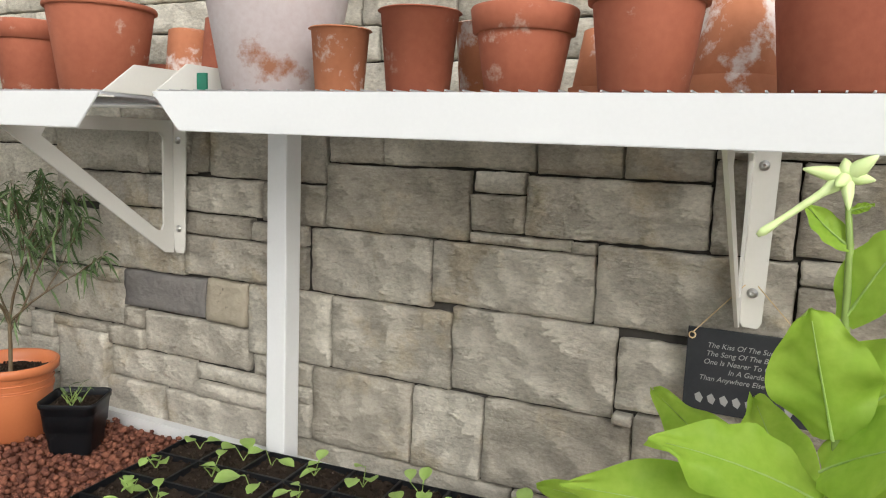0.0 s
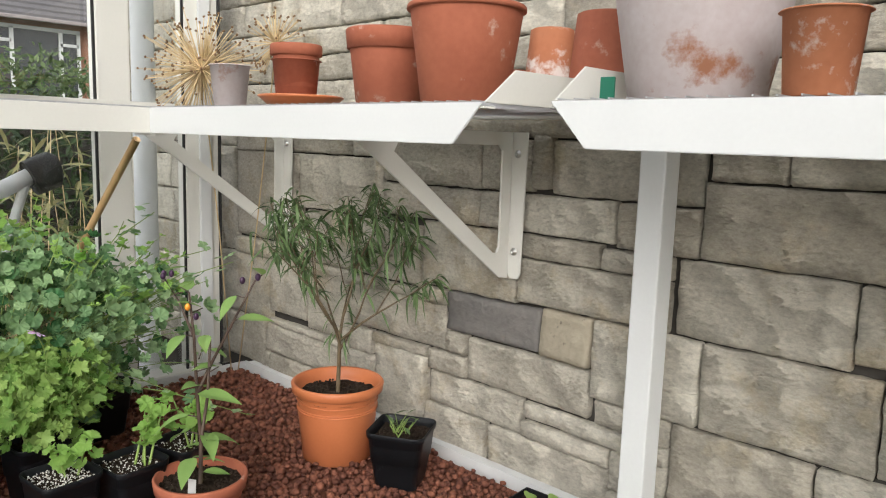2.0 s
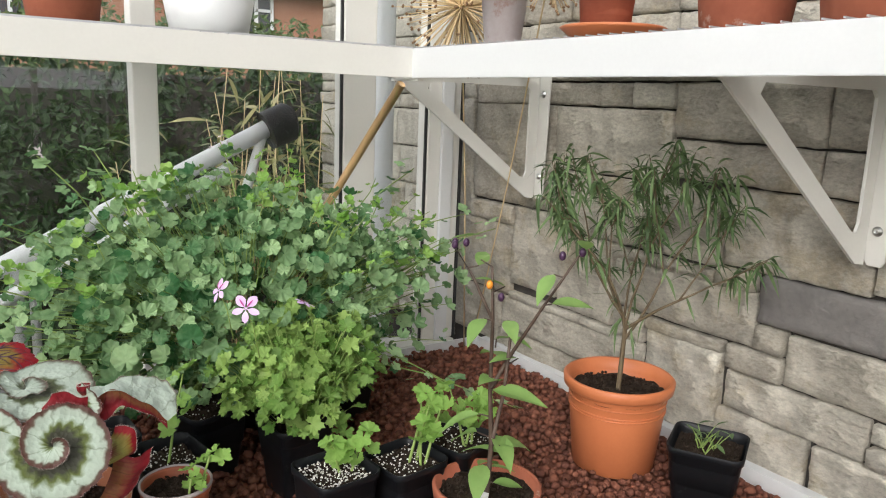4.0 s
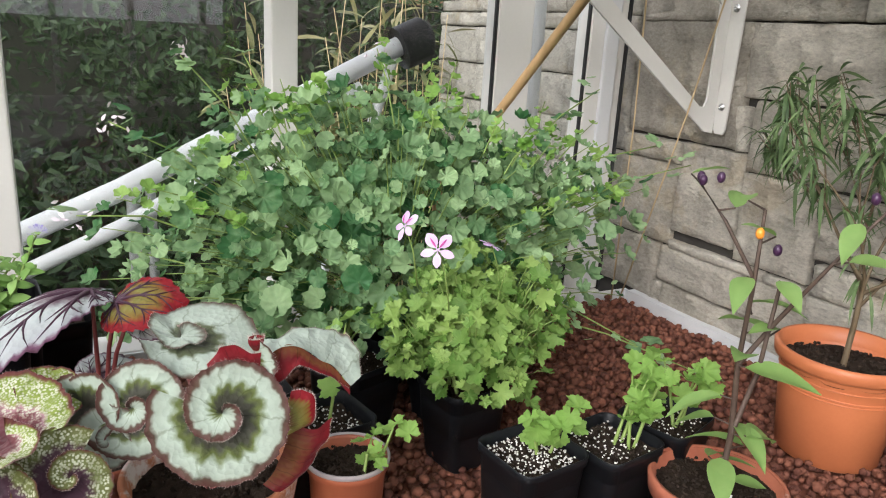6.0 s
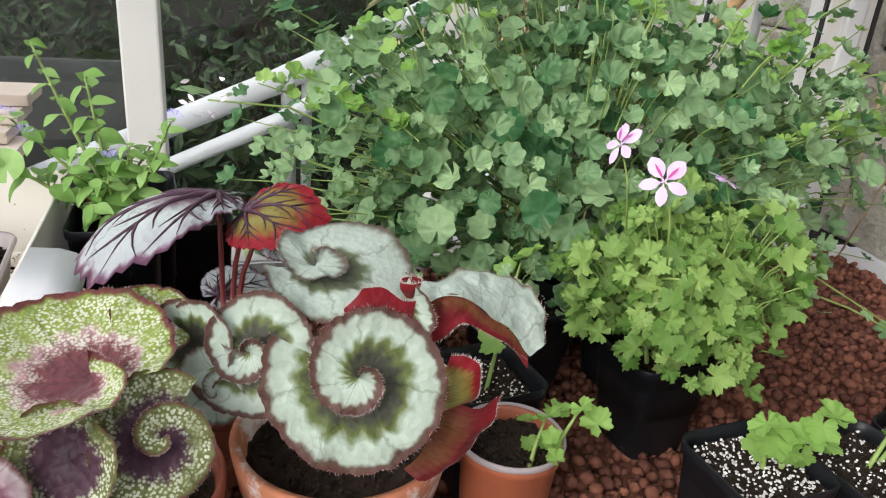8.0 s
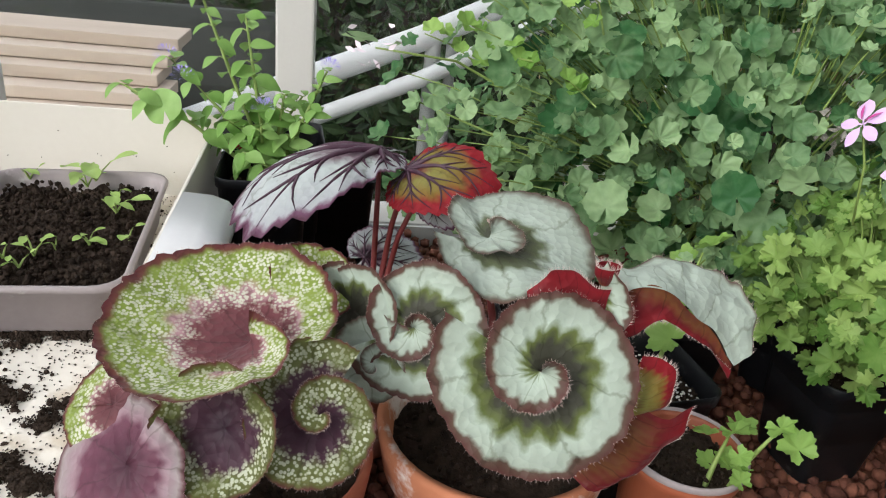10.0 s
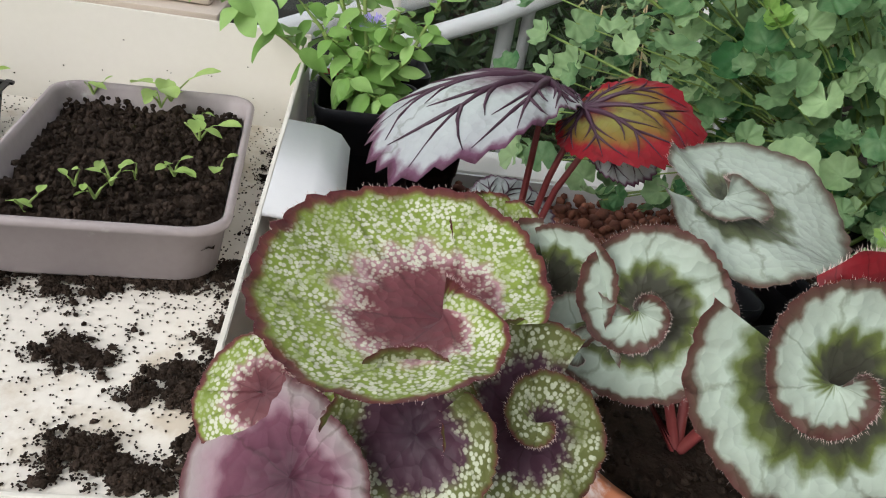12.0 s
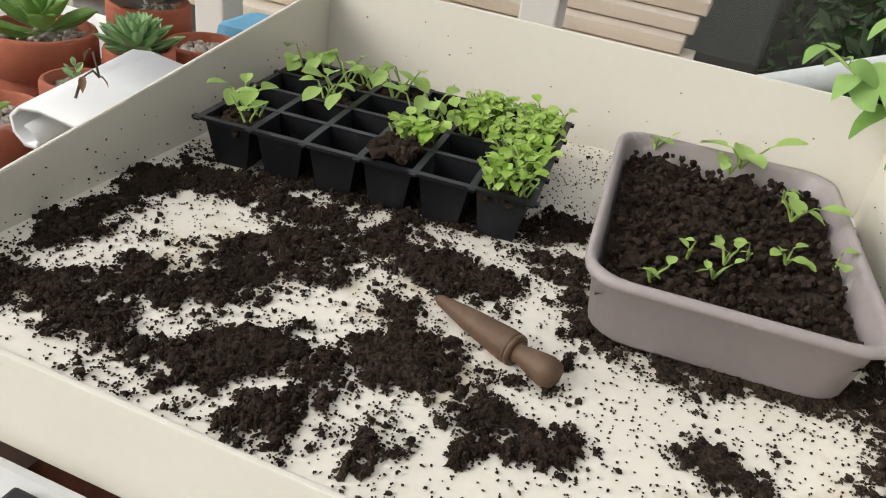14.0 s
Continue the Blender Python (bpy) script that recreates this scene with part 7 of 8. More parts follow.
tagged(part("rail_knob", box(TX1 + 0.030, TX1 + 0.046, -0.688, -0.664, BED + 0.0802, BED + 0.087, 0.003), "rubber"), "small dark bolt head on the white bench rail", "bolt")
sp_ = empty("dried_sprig", -2.088, -0.842, 0.958)
V, F = tube([(0, 0, 0.0), (-0.004, 0.004, 0.016), (-0.014, 0.006, 0.020), (-0.022, 0.004, 0.012), (-0.026, -0.004, 0.030)], [0.0012, 0.0011, 0.0010, 0.0012, 0.0010], 5)
link("stem", V, F, "brown_stem", sp_)
for k, (dx, dy, dz) in enumerate(((-0.004, 0.006, 0.018), (-0.024, 0.0, 0.012), (-0.027, -0.006, 0.031))):
    V, F = blade(0.012, 0.006, lance, 4, 1, 0.6, 0.3, 0.1, seed=k)
    m = Matrix.Translation((dx, dy, dz)) @ Matrix.Rotation(2.1 * k + 0.6, 4, "Z") @ Matrix.Rotation(0.4, 4, "Y")
    link("withered_leaf", [m @ Vector(v) for v in V], F, "seed_head", sp_)
tagged(sp_, "dry brown sprig lying on the tray's white grip", "dried stem")
rnd = random.Random(90)
sp = []
while len(sp) < 170:
    side = rnd.random()
    h_ = rnd.random() ** 2.2
    if side < 0.5:
        x = rnd.uniform(TX0 + 0.03, TX1 - 0.05)
        sp.append((x, TY0 + 0.0006, TF + 0.004 + h_ * 0.07 * (1 - (x - TX0) / (TX1 - TX0) * 0.6)))
    elif side < 0.8:
        sp.append((TX0 + 0.0006, rnd.uniform(TY0 + 0.03, TY1 - 0.02), TF + 0.004 + h_ * 0.09))
    else:
        sp.append((rnd.uniform(TX0 + 0.03, TX1 - 0.06), TY1 - 0.0006, TF + 0.004 + h_ * 0.06))
V, F = scatter(sp, 0.0010, 33, rough=0.35, crumb=True)
tagged(link("compost_specks", V, F, "compost", smooth=False), "dark compost specks stuck to the tray's upright panels", "compost", "", "stuff")

# ---- minty bedding plant beside the tray ----
for i, (x, y, sz, hh) in enumerate(((-2.355, -0.142, 0.108, 0.236), (-2.470, -0.130, 0.108, 0.240), (-2.585, -0.06, 0.115, 0.150))):
    square_pot(x, y, sz, hh, 2 + 4 * i, "tall black square plastic pot beside the potting tray" if i < 2 else "black square plastic pot by the gable glass", seed=120 + i)
tagged(part("plant_label", box(-2.4135, -2.4115, -0.196, -0.176, 0.955, 0.985, 0.0005), "red_label"), "small red plastic label at a black pot's rim", "plant label")
rnd = random.Random(71)
mp_ = empty("bedding_plant", -2.40, -0.14, 0.955)
st, lf, fw = Heap(), Heap(), Heap()


def leafy_shoot(base, tip, pairs, size):
    a_, e = Vector(base), Vector(tip)
    bow = Vector((0.01, rnd.uniform(-0.01, 0.01), 0.012))
    st.add(*tube([a_, a_.lerp(e, 0.5) + bow, e], [0.0026, 0.0022, 0.0013], 6))
    for k in range(pairs):
        t = 0.15 + 0.85 * k / (pairs - 1)
        p = a_.lerp(e, t) + bow * (4 * t * (1 - t))
        turn = k * 1.57 + rnd.uniform(-0.3, 0.3)
        ln = size * rnd.uniform(0.9, 1.4) * (1.15 - 0.55 * t)
        for side in (0, math.pi):
            ang = turn + side
            d = Vector((math.cos(ang), math.sin(ang), 0.35))
            q = p + d * ln * 0.25
            st.add(*tube([p, q], [0.0010, 0.0008], 4))
            lf.add(*blade(ln, ln * 0.72, ovate, 7, 2, rnd.uniform(0.15, 0.5), 0.12, 0.05, seed=k), facing(q, (math.cos(ang) * 0.3 + 0.35, math.sin(ang) * 0.3 - 0.1, 1), ang, rnd) @ Matrix.Rotation(rnd.uniform(-0.3, 0.4), 4, "Y"))


for base, tip, pairs, size in (((0.0, 0.0, 0), (0.0, -0.083, 0.228), 11, 0.030), ((0.01, 0.0, 0), (0.0, -0.028, 0.192), 9, 0.034), ((0.0, -0.02, 0), (0.02, -0.165, 0.105), 8, 0.034), ((0.0, -0.01, 0), (0.0, -0.115, 0.135), 8, 0.032), ((0.02, 0.01, 0), (0.02, 0.060, 0.090), 8, 0.028), ((0.02, 0.0, 0), (0.0, 0.068, 0.135), 8, 0.024),
                               ((0.02, 0.0, 0), (0.06, -0.020, 0.045), 6, 0.030), ((0.02, 0.0, 0), (0.07, 0.015, 0.030), 6, 0.030), ((0.0, 0.0, 0), (0.04, -0.050, 0.080), 7, 0.034), ((0.0, 0.01, 0), (0.03, 0.020, 0.110), 8, 0.030), ((0.02, 0.01, 0), (0.08, 0.035, 0.012), 5, 0.026), ((-0.05, 0.0, 0), (-0.05, -0.030, 0.120), 7, 0.032), ((-0.05, 0.0, 0), (-0.06, 0.035, 0.085), 6, 0.030), ((0.0, 0.0, 0), (0.05, -0.005, 0.075), 7, 0.026)):
    leafy_shoot(base, tip, pairs, size)
for c in ((0.0, -0.120, 0.138), (0.012, -0.100, 0.118), (0.0, 0.070, 0.138), (0.03, -0.004, 0.092)):
    for k in range(70):
        d = Vector((rnd.gauss(0, 1), rnd.gauss(0, 1), abs(rnd.gauss(0, 1)))).normalized()
        p = Vector(c) + d * 0.008
        fw.add([p, p + d * 0.007 + Vector((0.0012, 0, 0)), p + d * 0.007 - Vector((0, 0.0012, 0))], [(0, 1, 2)])
lf.add(*lobed(0.027, 5, 0.015, 0.008, 0.10, 3), facing(Vector((0.035, -0.118, 0.082)), (0.8, -0.2, 0.55), 2.0, rnd))
tagged(st.link("stalk_growth", "green_stem", mp_), "", "", "", "stuff")
tagged(lf.link("foliage", "mint_leaf", mp_), "", "", "", "stuff")
tagged(fw.link("flower_heads", "mauve_flower", mp_, "fluffy mauve flower heads"), "", "", "", "stuff")
tagged(mp_, "leafy light green bedding plant with fluffy mauve flowers", "plant")

# ---- succulents beyond the tray ----
def succulent(x, y, z, r, n, material, seed, label, wide=0.5, up=0.5):
    rnd = random.Random(seed)
    th = empty("succulent", x, y, z)
    lf = Heap()
    for k in range(n):
        a, t = k * 2.399, k / n
        ln = r * (1.05 - 0.6 * t)
        V, F = blade(ln, ln * wide, spoon, 6, 2, -0.15, 0.25)
        V2 = V + [(p[0], p[1] * 0.9, p[2] - ln * 0.10 * math.sin(math.pi * min(1, p[0] / ln))) for p in V]
        F2 = F + [tuple(reversed([i + len(V) for i in f])) for f in F]
        lf.add(V2, F2, Matrix.Translation((0, 0, 0.004 + 0.02 * t)) @ Matrix.Rotation(a, 4, "Z") @ Matrix.Rotation(-(0.15 + up * 1.6 * t), 4, "Y"))
    lf.link_each("fleshy_leaf", material, th)
    return tagged(th, label, "succulent", "succulents")


SX = (-2.090, -0.930, 0.925), (-2.190, -0.932, 0.925), (-2.258, -1.043, 0.935), (-2.292, -0.946, 0.930), (-2.380, -0.930, 0.920), (-2.400, -1.022, 0.945)
for i, ((x, y, z), r, hh, mat_, lab) in enumerate(((SX[0], 0.046, 0.085, "terracotta", "small terracotta pot with grit on top"), (SX[1], 0.034, 0.075, "terracotta", "small terracotta pot with pale gravel"), (SX[2], 0.057, 0.11, "terracotta", "terracotta pot of a green succulent"), (SX[3], 0.038, 0.085, "terracotta", "terracotta pot of a grey-green rosette"), (SX[4], 0.045, 0.08, "terracotta", "dark terracotta pan of gritty compost"), (SX[5], 0.050, 0.09, "terracotta", "terracotta pot of a silvery succulent"))):
    o = clay_pot("terracotta_pot", x, y - 0.012, BED - 0.012, r * 0.75, r, z - BED + 0.010, mat_, lab, rim=0.22, group="succulent pots", seed=130 + i)
    rs_ = np.random.RandomState(i)
    a, rr = rs_.uniform(0, 6.28, 120), (r - 0.012) * np.sqrt(rs_.uniform(0, 1, 120))
    V, F = scatter(np.stack([rr * np.cos(a), rr * np.sin(a), np.full(120, z - BED - 0.004) + rs_.uniform(-0.002, 0.003, 120)], 1), 0.0055, i, rough=0.2)
    tagged(link("grit", V, F, "gravel_mix", o), "", "", "", "stuff")
    V, F = lathe([(r - 0.010, z - BED - 0.022), (r - 0.010, z - BED - 0.006), (0.004, z - BED - 0.006)], 30)
    link("compost", V, F, "compost", o)
    if i != 4:
        succulent(x, y - 0.012, z - 0.012, (0.020, 0.018, 0.060, 0.048, 0, 0.07)[i], (9, 9, 12, 40, 0, 14)[i], ("seedling_leaf", "succulent_leaf", "chilli_leaf", "succulent_leaf", "", "grey_succulent")[i], 140 + i,
                  ("tiny bright green succulent in gravel", "small dark succulent in gravel", "green fleshy-leaved succulent in a pot", "spiky grey-green rosette succulent", "", "broad silvery grey succulent leaves")[i], 0.5 if i != 3 else 0.3)
tagged(part("cloth", box(-2.60, -2.50, -1.02, -0.94, BED - 0.012, BED + 0.16, 0.02), "blue_cloth"), "folded light blue cloth behind the pots", "cloth")

# ---- outside the gable ----
# pale sawn planks stacked with steps
def plank(x, y0, y1, z, w, t_, turn=0):
    o = part("timber_plank", box(-w / 2, w / 2, y0, y1, 0, t_, 0.003), "sawn_pine")
    o.matrix_world = pose(x, 0, z, 0, 0, turn)
    return tagged(o, "pale sawn timber plank stacked outside the glass", "plank", "stacked planks")


for k in range(6):
    plank(-2.995 - 0.050 * k, -2.2, -0.445 + 0.012 * (k % 3), 0.782 + 0.0275 * k, 0.13, 0.0255, 0.6 - 0.3 * k)
for k in range(2):
    for y in (-1.9, -0.8):
        tagged(part("timber_block", box(-3.25 + k * 0.14, -3.13 + k * 0.14, y, y + 0.15, -0.02, 0.781, 0.004), "sawn_pine"), "pale timber block under the stacked planks", "timber")
# grey fabric panel behind
tagged(part("grey_screen", box(-4.05, -4.02, -2.5, -0.25, -0.02, 0.875, 0.01), "dark_fabric"), "dark grey screen panel outside", "screen")
# white tubular frame with a rubber foot
fr = empty("tubular_frame", -3.1, 0.3, 0.9)
inv = fr.matrix_world.inverted()
for nm, pts, r in (("main_tube", [(-3.1, -0.60, 0.700), (-3.1, 0.10, 1.008), (-3.1, 0.83, 1.380)], 0.027), ("lower_tube", [(-3.06, -0.60, 0.615), (-3.06, 0.10, 0.930), (-3.08, 0.70, 1.262)], 0.018), ("cross_strut", [(-3.1, 0.805, 1.36), (-3.08, 0.72, 1.12), (-3.06, 0.62, 0.86), (-3.06, 0.5, 0.4)], 0.015),
                   ("upright", [(-3.1, 0.125, 1.0), (-3.06, 0.122, -0.02)], 0.017), ("upright", [(-3.1, 0.165, 1.02), (-3.06, 0.160, -0.02)], 0.012)):
    V, F = tube(pts, r, 16)
    link(nm, V, F, "white_paint", fr).matrix_parent_inverse = inv
V, F = tube([(-3.1, 0.815, 1.365), (-3.1, 0.885, 1.395), (-3.1, 0.90, 1.398)], [0.058, 0.060, 0.045], 20)
link("rubber_foot", V, F, "rubber", fr, "black rubber end cap").matrix_parent_inverse = inv
tagged(fr, "white tubular metal frame with black rubber foot outside", "frame")


def leaf_wall(name, x0, x1, y0, y1, z0, z1, n, size, material, seed, label, category):
    """Dense clipped foliage: many small leaves in clumps with gaps."""
    rs_ = np.random.RandomState(seed)
    k = 10
    cx, cy, cz = rs_.uniform(x0, x1, n // k), rs_.uniform(y0, y1, n // k), rs_.uniform(z0, z1, n // k)
    c = np.repeat(np.stack([cx, cy, cz], 1), k, 0) + rs_.normal(0, size * 1.6, (n // k * k, 3))
    m = len(c)
    d = rs_.normal(0, 1, (m, 3)) + np.array([0.9, 0, 0.35])
    d /= np.linalg.norm(d, axis=1)[:, None]
    u = np.cross(d, rs_.normal(0, 1, (m, 3)))
    u /= np.linalg.norm(u, axis=1)[:, None]
    w = np.cross(d, u)
    s = size * rs_.uniform(0.6, 1.3, (m, 1))
    V = np.stack([c - u * s, c - w * s * 0.4 + d * s * 0.1, c + u * s, c + w * s * 0.4 + d * s * 0.1], 1).reshape(-1, 3)
    F = [(4 * i, 4 * i + 1, 4 * i + 2, 4 * i + 3) for i in range(m)]
    return tagged(link(name, V.tolist(), F, material, smooth=False), label, category, "", "stuff")


leaf_wall("hedge", -5.2, -4.45, -4.5, 3.6, 0.0, 1.66, 52000, 0.028, "hedge_leaf", 9, "tall dark green evergreen hedge behind the greenhouse", "hedge")
# solid slab behind the leaves; its dark colour stands in for the inner shade
fix("hedge_core", "mortar", box(-5.3, -4.95, -4.5, 3.6, -0.02, 1.55), "plain near-black slab standing in for the hedge's shaded inside", "hedge")
leaf_wall("border_shrub", -3.9, -3.45, -0.2, 1.25, 0.0, 0.95, 1500, 0.035, "hedge_leaf", 19, "low dark green shrub in the border outside", "shrub")
# bamboo: canes and narrow tan leaves
rnd = random.Random(12)
bb = empty("bamboo_clump", -3.75, 0.9, 0.0)
cn, bl = Heap(), Heap()
for k in range(26):
    b_ = Vector((rnd.uniform(-0.25, 0.2), rnd.uniform(-0.25, 0.38), 0.0))
    e = b_ + Vector((rnd.uniform(-0.15, 0.15), rnd.uniform(-0.25, 0.25), rnd.uniform(1.1, 1.6)))
    e.y = min(e.y, 0.42)
    cn.add(*tube([b_, b_.lerp(e, 0.5) + Vector((0.02, 0, 0)), e], [0.004, 0.003, 0.0015], 6))
    for j in range(30):
        p = b_.lerp(e, rnd.uniform(0.4, 1.0))
        a = rnd.uniform(0, 6.28)
        ln = rnd.uniform(0.07, 0.14)
        bl.add(*blade(ln, ln * 0.15, lance, 4, 1, rnd.uniform(0.1, 0.6), 0.1), facing(p, (rnd.uniform(-0.6, 0.9), rnd.uniform(-0.8, 0.8), 1), a, rnd))
tagged(cn.link("cane_thicket", "dry_stalk", bb), "", "", "", "stuff")
tagged(bl.link("foliage", "bamboo_leaf", bb), "", "", "", "stuff")
tagged(bb, "straggly bamboo clump with tan and yellow-green leaves outside", "bamboo")
# neighbouring house over the hedge
hs = empty("house", -16.5, 6.5, 0.0)
inv = hs.matrix_world.inverted()
part("wall", box(-20.0, -16.5, -2.0, 14.0, -0.02, 3.56), "brick_red", hs).matrix_parent_inverse = inv
part("roof", prism([(-16.1, 3.56), (-20.0, 6.4), (-24.0, 3.56)], "y", -2.4, 14.4), "roof_tile", hs).matrix_parent_inverse = inv
part("gutter", box(-16.14, -16.05, -2.4, 14.4, 3.49, 3.56, 0.02), "grey_plastic", hs).matrix_parent_inverse = inv
for k in range(20):
    zz = 3.60 + 0.13 * k
    xx = -16.1 - (zz - 3.56) * 3.9 / 2.84
    part("tile_course", box(xx - 0.10, xx + 0.03, -2.4, 14.4, zz - 0.02, zz + 0.02), "roof_tile", hs).matrix_parent_inverse = inv
for y in (-0.2, 4.22, 8.6):
    w = part("window", box(-16.52, -16.47, y, y + 1.60, 2.05, 3.42), "window_dark", hs)
    w.matrix_parent_inverse = inv
    for a_, b_, c_, d_ in ((0, 1.6, 3.36, 3.43), (0, 1.6, 2.05, 2.12), (0, 0.06, 2.1, 3.4), (0.33, 0.40, 2.1, 3.4), (1.20, 1.27, 2.1, 3.4), (1.54, 1.60, 2.1, 3.4), (0.03, 0.36, 3.10, 3.16), (1.23, 1.57, 3.10, 3.16)):
        part("frame_bar", box(-16.47, -16.43, y + a_, y + b_, c_, d_), "white_paint", w)
tagged(hs, "brick house with tiled roof and white windows beyond the hedge", "house")
leaf_wall("far_shrubs", -12.5, -10.5, -2, 9, 0.0, 2.42, 22000, 0.06, "shrub_leaf", 29, "soft green garden shrubs in front of the house", "shrub")

# ---- stones of the north wall ----
def stone_mesh(w, h, seed):
    """Rough-faced squared block with worn, uneven edges; origin at its face's middle, depth along +y."""
    rs_ = random.Random(seed)
    nx, nz = max(4, min(20, int(w / 0.017) + 2)), max(4, min(12, int(h / 0.014) + 2))
    V, F = [], []
    o = rs_.uniform(0, 50)
    lean = (rs_.uniform(-0.02, 0.02), rs_.uniform(-0.05, 0.03))
    planes = [(rs_.uniform(-w / 2, w / 2), rs_.uniform(-h / 2, h / 2), rs_.uniform(-0.07, 0.07), rs_.uniform(-0.10, 0.10), rs_.uniform(0.003, 0.009)) for _ in range(3 + int(w * 16))]
    worn = min(0.0024, min(w, h) * 0.04)

    def lay(i, n, size):
        e = min(0.0034, size * 0.10)
        return -size / 2 + (0 if i == 0 else size if i == n else e + (size - 2 * e) * (i - 1) / (n - 2))
    for i in range(nx + 1):
        for k in range(nz + 1):
            x, z = lay(i, nx, w), lay(k, nz, h)
            rim = i in (0, nx) or k in (0, nz)
            dx, dz = rs_.uniform(-0.0012, 0.0012), rs_.uniform(-0.0012, 0.0012)
            if i in (0, 1, nx - 1, nx):
                dx -= math.copysign(worn * (0.5 + 0.9 * noise.noise(Vector((o, z * 22, i // 2)))), x)
            if k in (0, 1, nz - 1, nz):
                dz -= math.copysign(worn * (0.4 + 0.9 * noise.noise(Vector((x * 16, o, k // 2)))), z)
            if i in (0, nx) and k in (0, nz):
                dx -= math.copysign(worn * 0.8, x)
                dz -= math.copysign(worn * 0.6, z)
            n1 = noise.noise(Vector((x * 7 + o, z * 16, o)))
            n2 = noise.noise(Vector((x * 26 + o, z * 60, o + 9)))
            facet = min(f + a * (x - cx) + b * (z - cz) for cx, cz, a, b, f in planes)
            y = -0.003 * n1 - 0.0034 * n2 - max(-0.004, facet) + lean[0] * x + lean[1] * z
            V.append((x + dx, y + (0.0042 if rim else -0.001), z + dz))
    m = nz + 1
    for i in range(nx):
        for k in range(nz):
            F.append((i * m + k, (i + 1) * m + k, (i + 1) * m + k + 1, i * m + k + 1))
    ring = [i * m for i in range(nx + 1)] + [nx * m + k for k in range(1, nz + 1)] + [i * m + nz for i in range(nx - 1, -1, -1)] + [k for k in range(nz - 1, 0, -1)]
    base = len(V)
    for r in ring:
        V.append((V[r][0], 0.05, V[r][2]))
    for i in range(len(ring)):
        j = (i + 1) % len(ring)
        F.append((ring[j], ring[i], base + i, base + j))
    return V, F


WALL = bpy.data.objects["wall_north"]
count = [0]


def stones(*rects, material="stone"):
    """Blocks of the wall: (left, right, bottom, top)."""
    for x0, x1, z0, z1 in rects:
        if x1 - x0 < 0.015 or z1 - z0 < 0.012:
            continue
        g = 0.0022
        count[0] += 1
        V, F = stone_mesh(x1 - x0 - g, z1 - z0 - g, count[0])
        o = link("stone", V, F, material, WALL)
        o.location = ((x0 + x1) / 2, 1.362, (z0 + z1) / 2)


stones((-2.57, -2.27, 0.735, 0.813), (-1.61, -1.27, 0.735, 0.851), (-1.27, -1.21, 0.735, 0.807), (-0.63, -0.33, 0.735, 0.807), (-0.33, -0.03, 0.735, 0.843), (-0.03, 0.02, 0.735, 0.843), (-2.87, -2.60, 0.757, 0.912), (-2.61, -2.57, 0.753, 0.813))
stones((-2.27, -2.05, 0.747, 0.813), (-2.04, -1.83, 0.750, 0.968), (-1.83, -1.62, 0.736, 0.852), (-1.21, -0.63, 0.736, 0.808), (-2.60, -2.14, 0.815, 0.913), (-2.15, -2.05, 0.813, 0.921), (-1.82, -1.51, 0.852, 0.940), (-1.51, -1.27, 0.849, 0.891))
stones((-1.27, -1.14, 0.808, 0.895), (-1.14, -0.87, 0.808, 0.991), (-0.87, -0.70, 0.809, 0.992), (-0.70, -0.39, 0.813, 0.998), (-0.39, -0.33, 0.807, 0.891), (-0.33, -0.03, 0.843, 0.891), (-0.03, 0.02, 0.843, 0.891), (-2.87, -2.57, 0.913, 1.127))
stones((-2.57, -2.27, 0.909, 0.933), (-2.37, -2.16, 0.934, 1.147), (-2.27, -2.15, 0.909, 0.933), (-2.15, -2.05, 0.921, 0.993), (-1.82, -1.69, 0.941, 0.997), (-1.69, -1.33, 0.941, 1.051), (-1.51, -1.14, 0.895, 0.935), (-1.32, -1.14, 0.935, 0.992))
stones((-0.39, 0.00, 0.895, 1.022), (-2.57, -2.37, 0.955, 1.188), (-2.16, -1.76, 0.997, 1.116), (-2.05, -1.83, 0.963, 0.993), (-1.76, -1.69, 0.998, 1.055), (-1.33, -1.09, 0.992, 1.166), (-1.09, -0.78, 0.993, 1.166), (-0.78, -0.43, 0.999, 1.183))
stones((-0.43, -0.39, 0.993, 1.017), (-0.43, -0.10, 1.022, 1.168), (-0.11, 0.00, 1.017, 1.077), (-0.10, 0.02, 1.080, 1.168), (-2.88, -2.78, 1.127, 1.488), (-2.78, -2.57, 1.125, 1.185), (-2.37, -1.86, 1.147, 1.309), (-2.17, -1.87, 1.113, 1.143))
stones((-1.87, -1.77, 1.113, 1.155), (-2.78, -2.40, 1.188, 1.477), (-2.41, -2.38, 1.185, 1.293), (-1.86, -1.54, 1.158, 1.326), (-1.54, -1.16, 1.166, 1.270), (-1.15, -0.83, 1.167, 1.319), (-0.83, -0.48, 1.183, 1.318), (-0.48, -0.13, 1.183, 1.340))
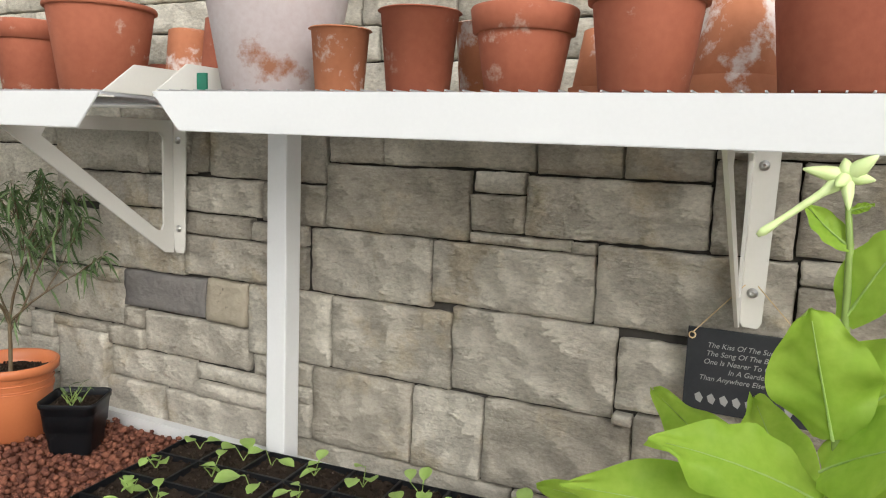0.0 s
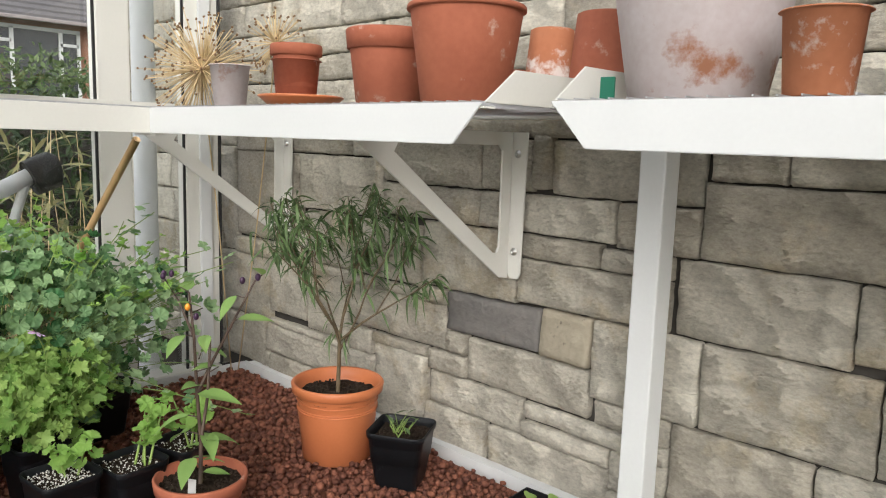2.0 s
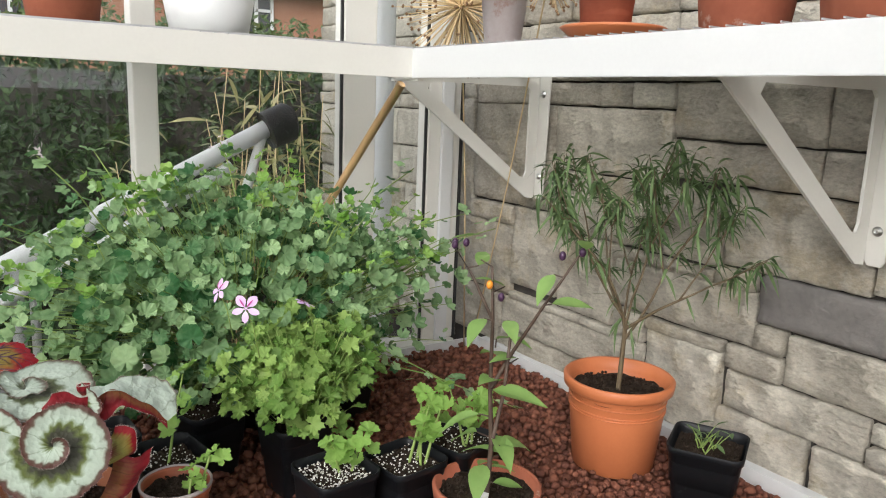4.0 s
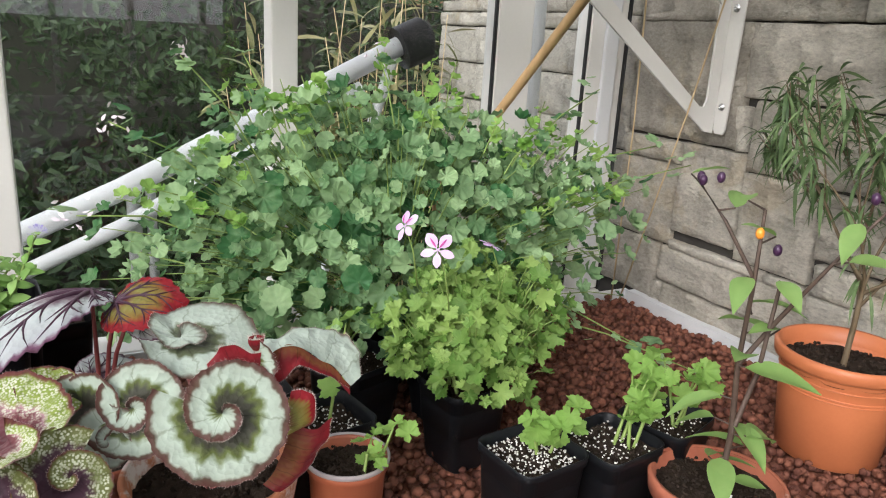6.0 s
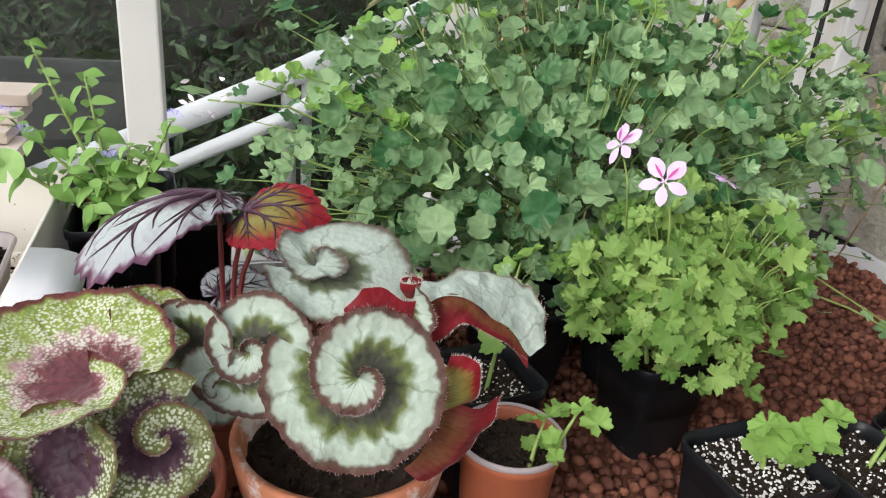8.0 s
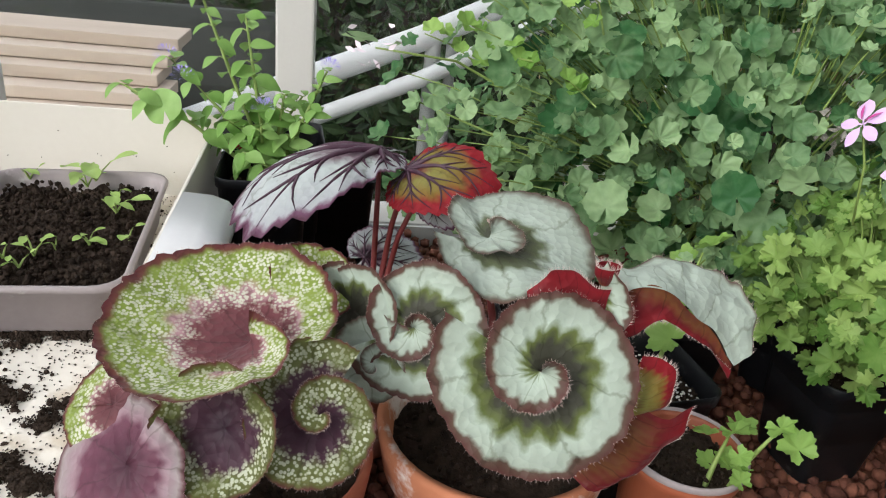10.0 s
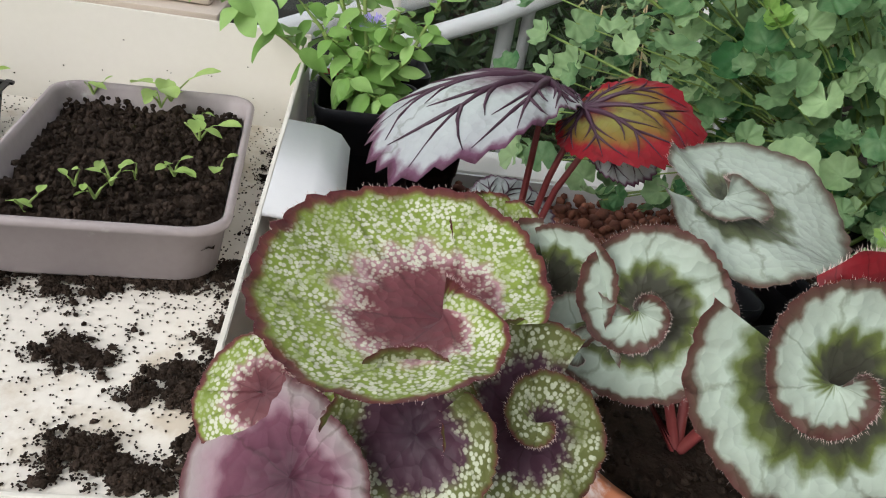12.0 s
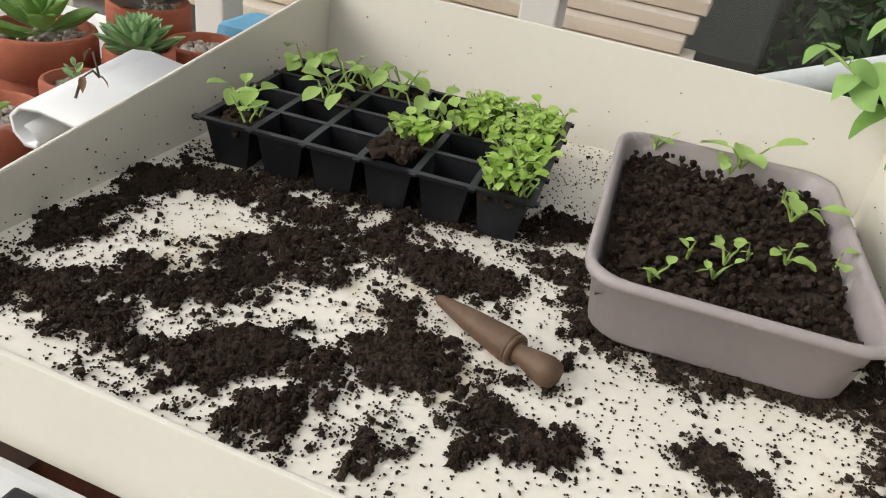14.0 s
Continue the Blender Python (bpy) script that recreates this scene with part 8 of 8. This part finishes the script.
stones((-0.13, 0.02, 1.169, 1.301), (-1.54, -1.32, 1.270, 1.326), (-1.32, -1.16, 1.270, 1.319), (-2.41, -2.02, 1.310, 1.476), (-2.02, -1.66, 1.326, 1.414), (-1.66, -1.54, 1.327, 1.415), (-1.54, -1.29, 1.327, 1.417), (-1.29, -1.11, 1.319, 1.416))
stones((-1.11, -0.75, 1.319, 1.468), (-0.75, -0.63, 1.343, 1.422), (-0.75, -0.53, 1.318, 1.342), (-0.63, -0.28, 1.343, 1.465), (-0.53, -0.48, 1.317, 1.341), (-0.28, -0.14, 1.340, 1.512), (-0.14, 0.02, 1.348, 1.512), (-0.13, 0.02, 1.301, 1.347))
stones((-2.02, -1.66, 1.415, 1.538), (-1.66, -1.56, 1.416, 1.538), (-1.56, -1.51, 1.418, 1.537), (-1.51, -1.46, 1.426, 1.549), (-1.46, -1.11, 1.417, 1.538), (-0.74, -0.63, 1.423, 1.469), (-2.87, -2.78, 1.485, 1.533), (-2.78, -2.51, 1.473, 1.533))
stones((-2.50, -2.15, 1.477, 1.537), (-2.15, -2.02, 1.476, 1.537), (-1.10, -0.96, 1.468, 1.538), (-0.96, -0.61, 1.469, 1.538), (-0.61, -0.44, 1.466, 1.538), (-0.44, -0.28, 1.466, 1.538), (-0.28, -0.21, 1.509, 1.533), (-0.20, 0.02, 1.512, 1.538))
stones((-1.76, -1.47, 1.056, 1.158), material="dark_stone")
stones((-1.47, -1.33, 1.052, 1.165), material="tan_stone")
# courses that are less seen: above the shelf, beyond both ends
rnd = random.Random(15)


def courses(x0, x1, z0, z1):
    z = z0
    while z < z1 - 0.02:
        h_ = min(rnd.choice((0.05, 0.075, 0.10, 0.13)), z1 - z)
        if z1 - z - h_ < 0.03:
            h_ = z1 - z
        x = x0
        while x < x1 - 0.01:
            w_ = rnd.uniform(0.14, 0.38)
            if x1 - x - w_ < 0.08:
                w_ = x1 - x
            stones((x, x + w_, z, z + h_))
            x += w_
        z += h_


courses(-3.93, 1.0, 1.538, 2.12)
courses(-3.93, -2.87, 0.70, 1.538)
courses(0.02, 1.0, 0.74, 1.538)
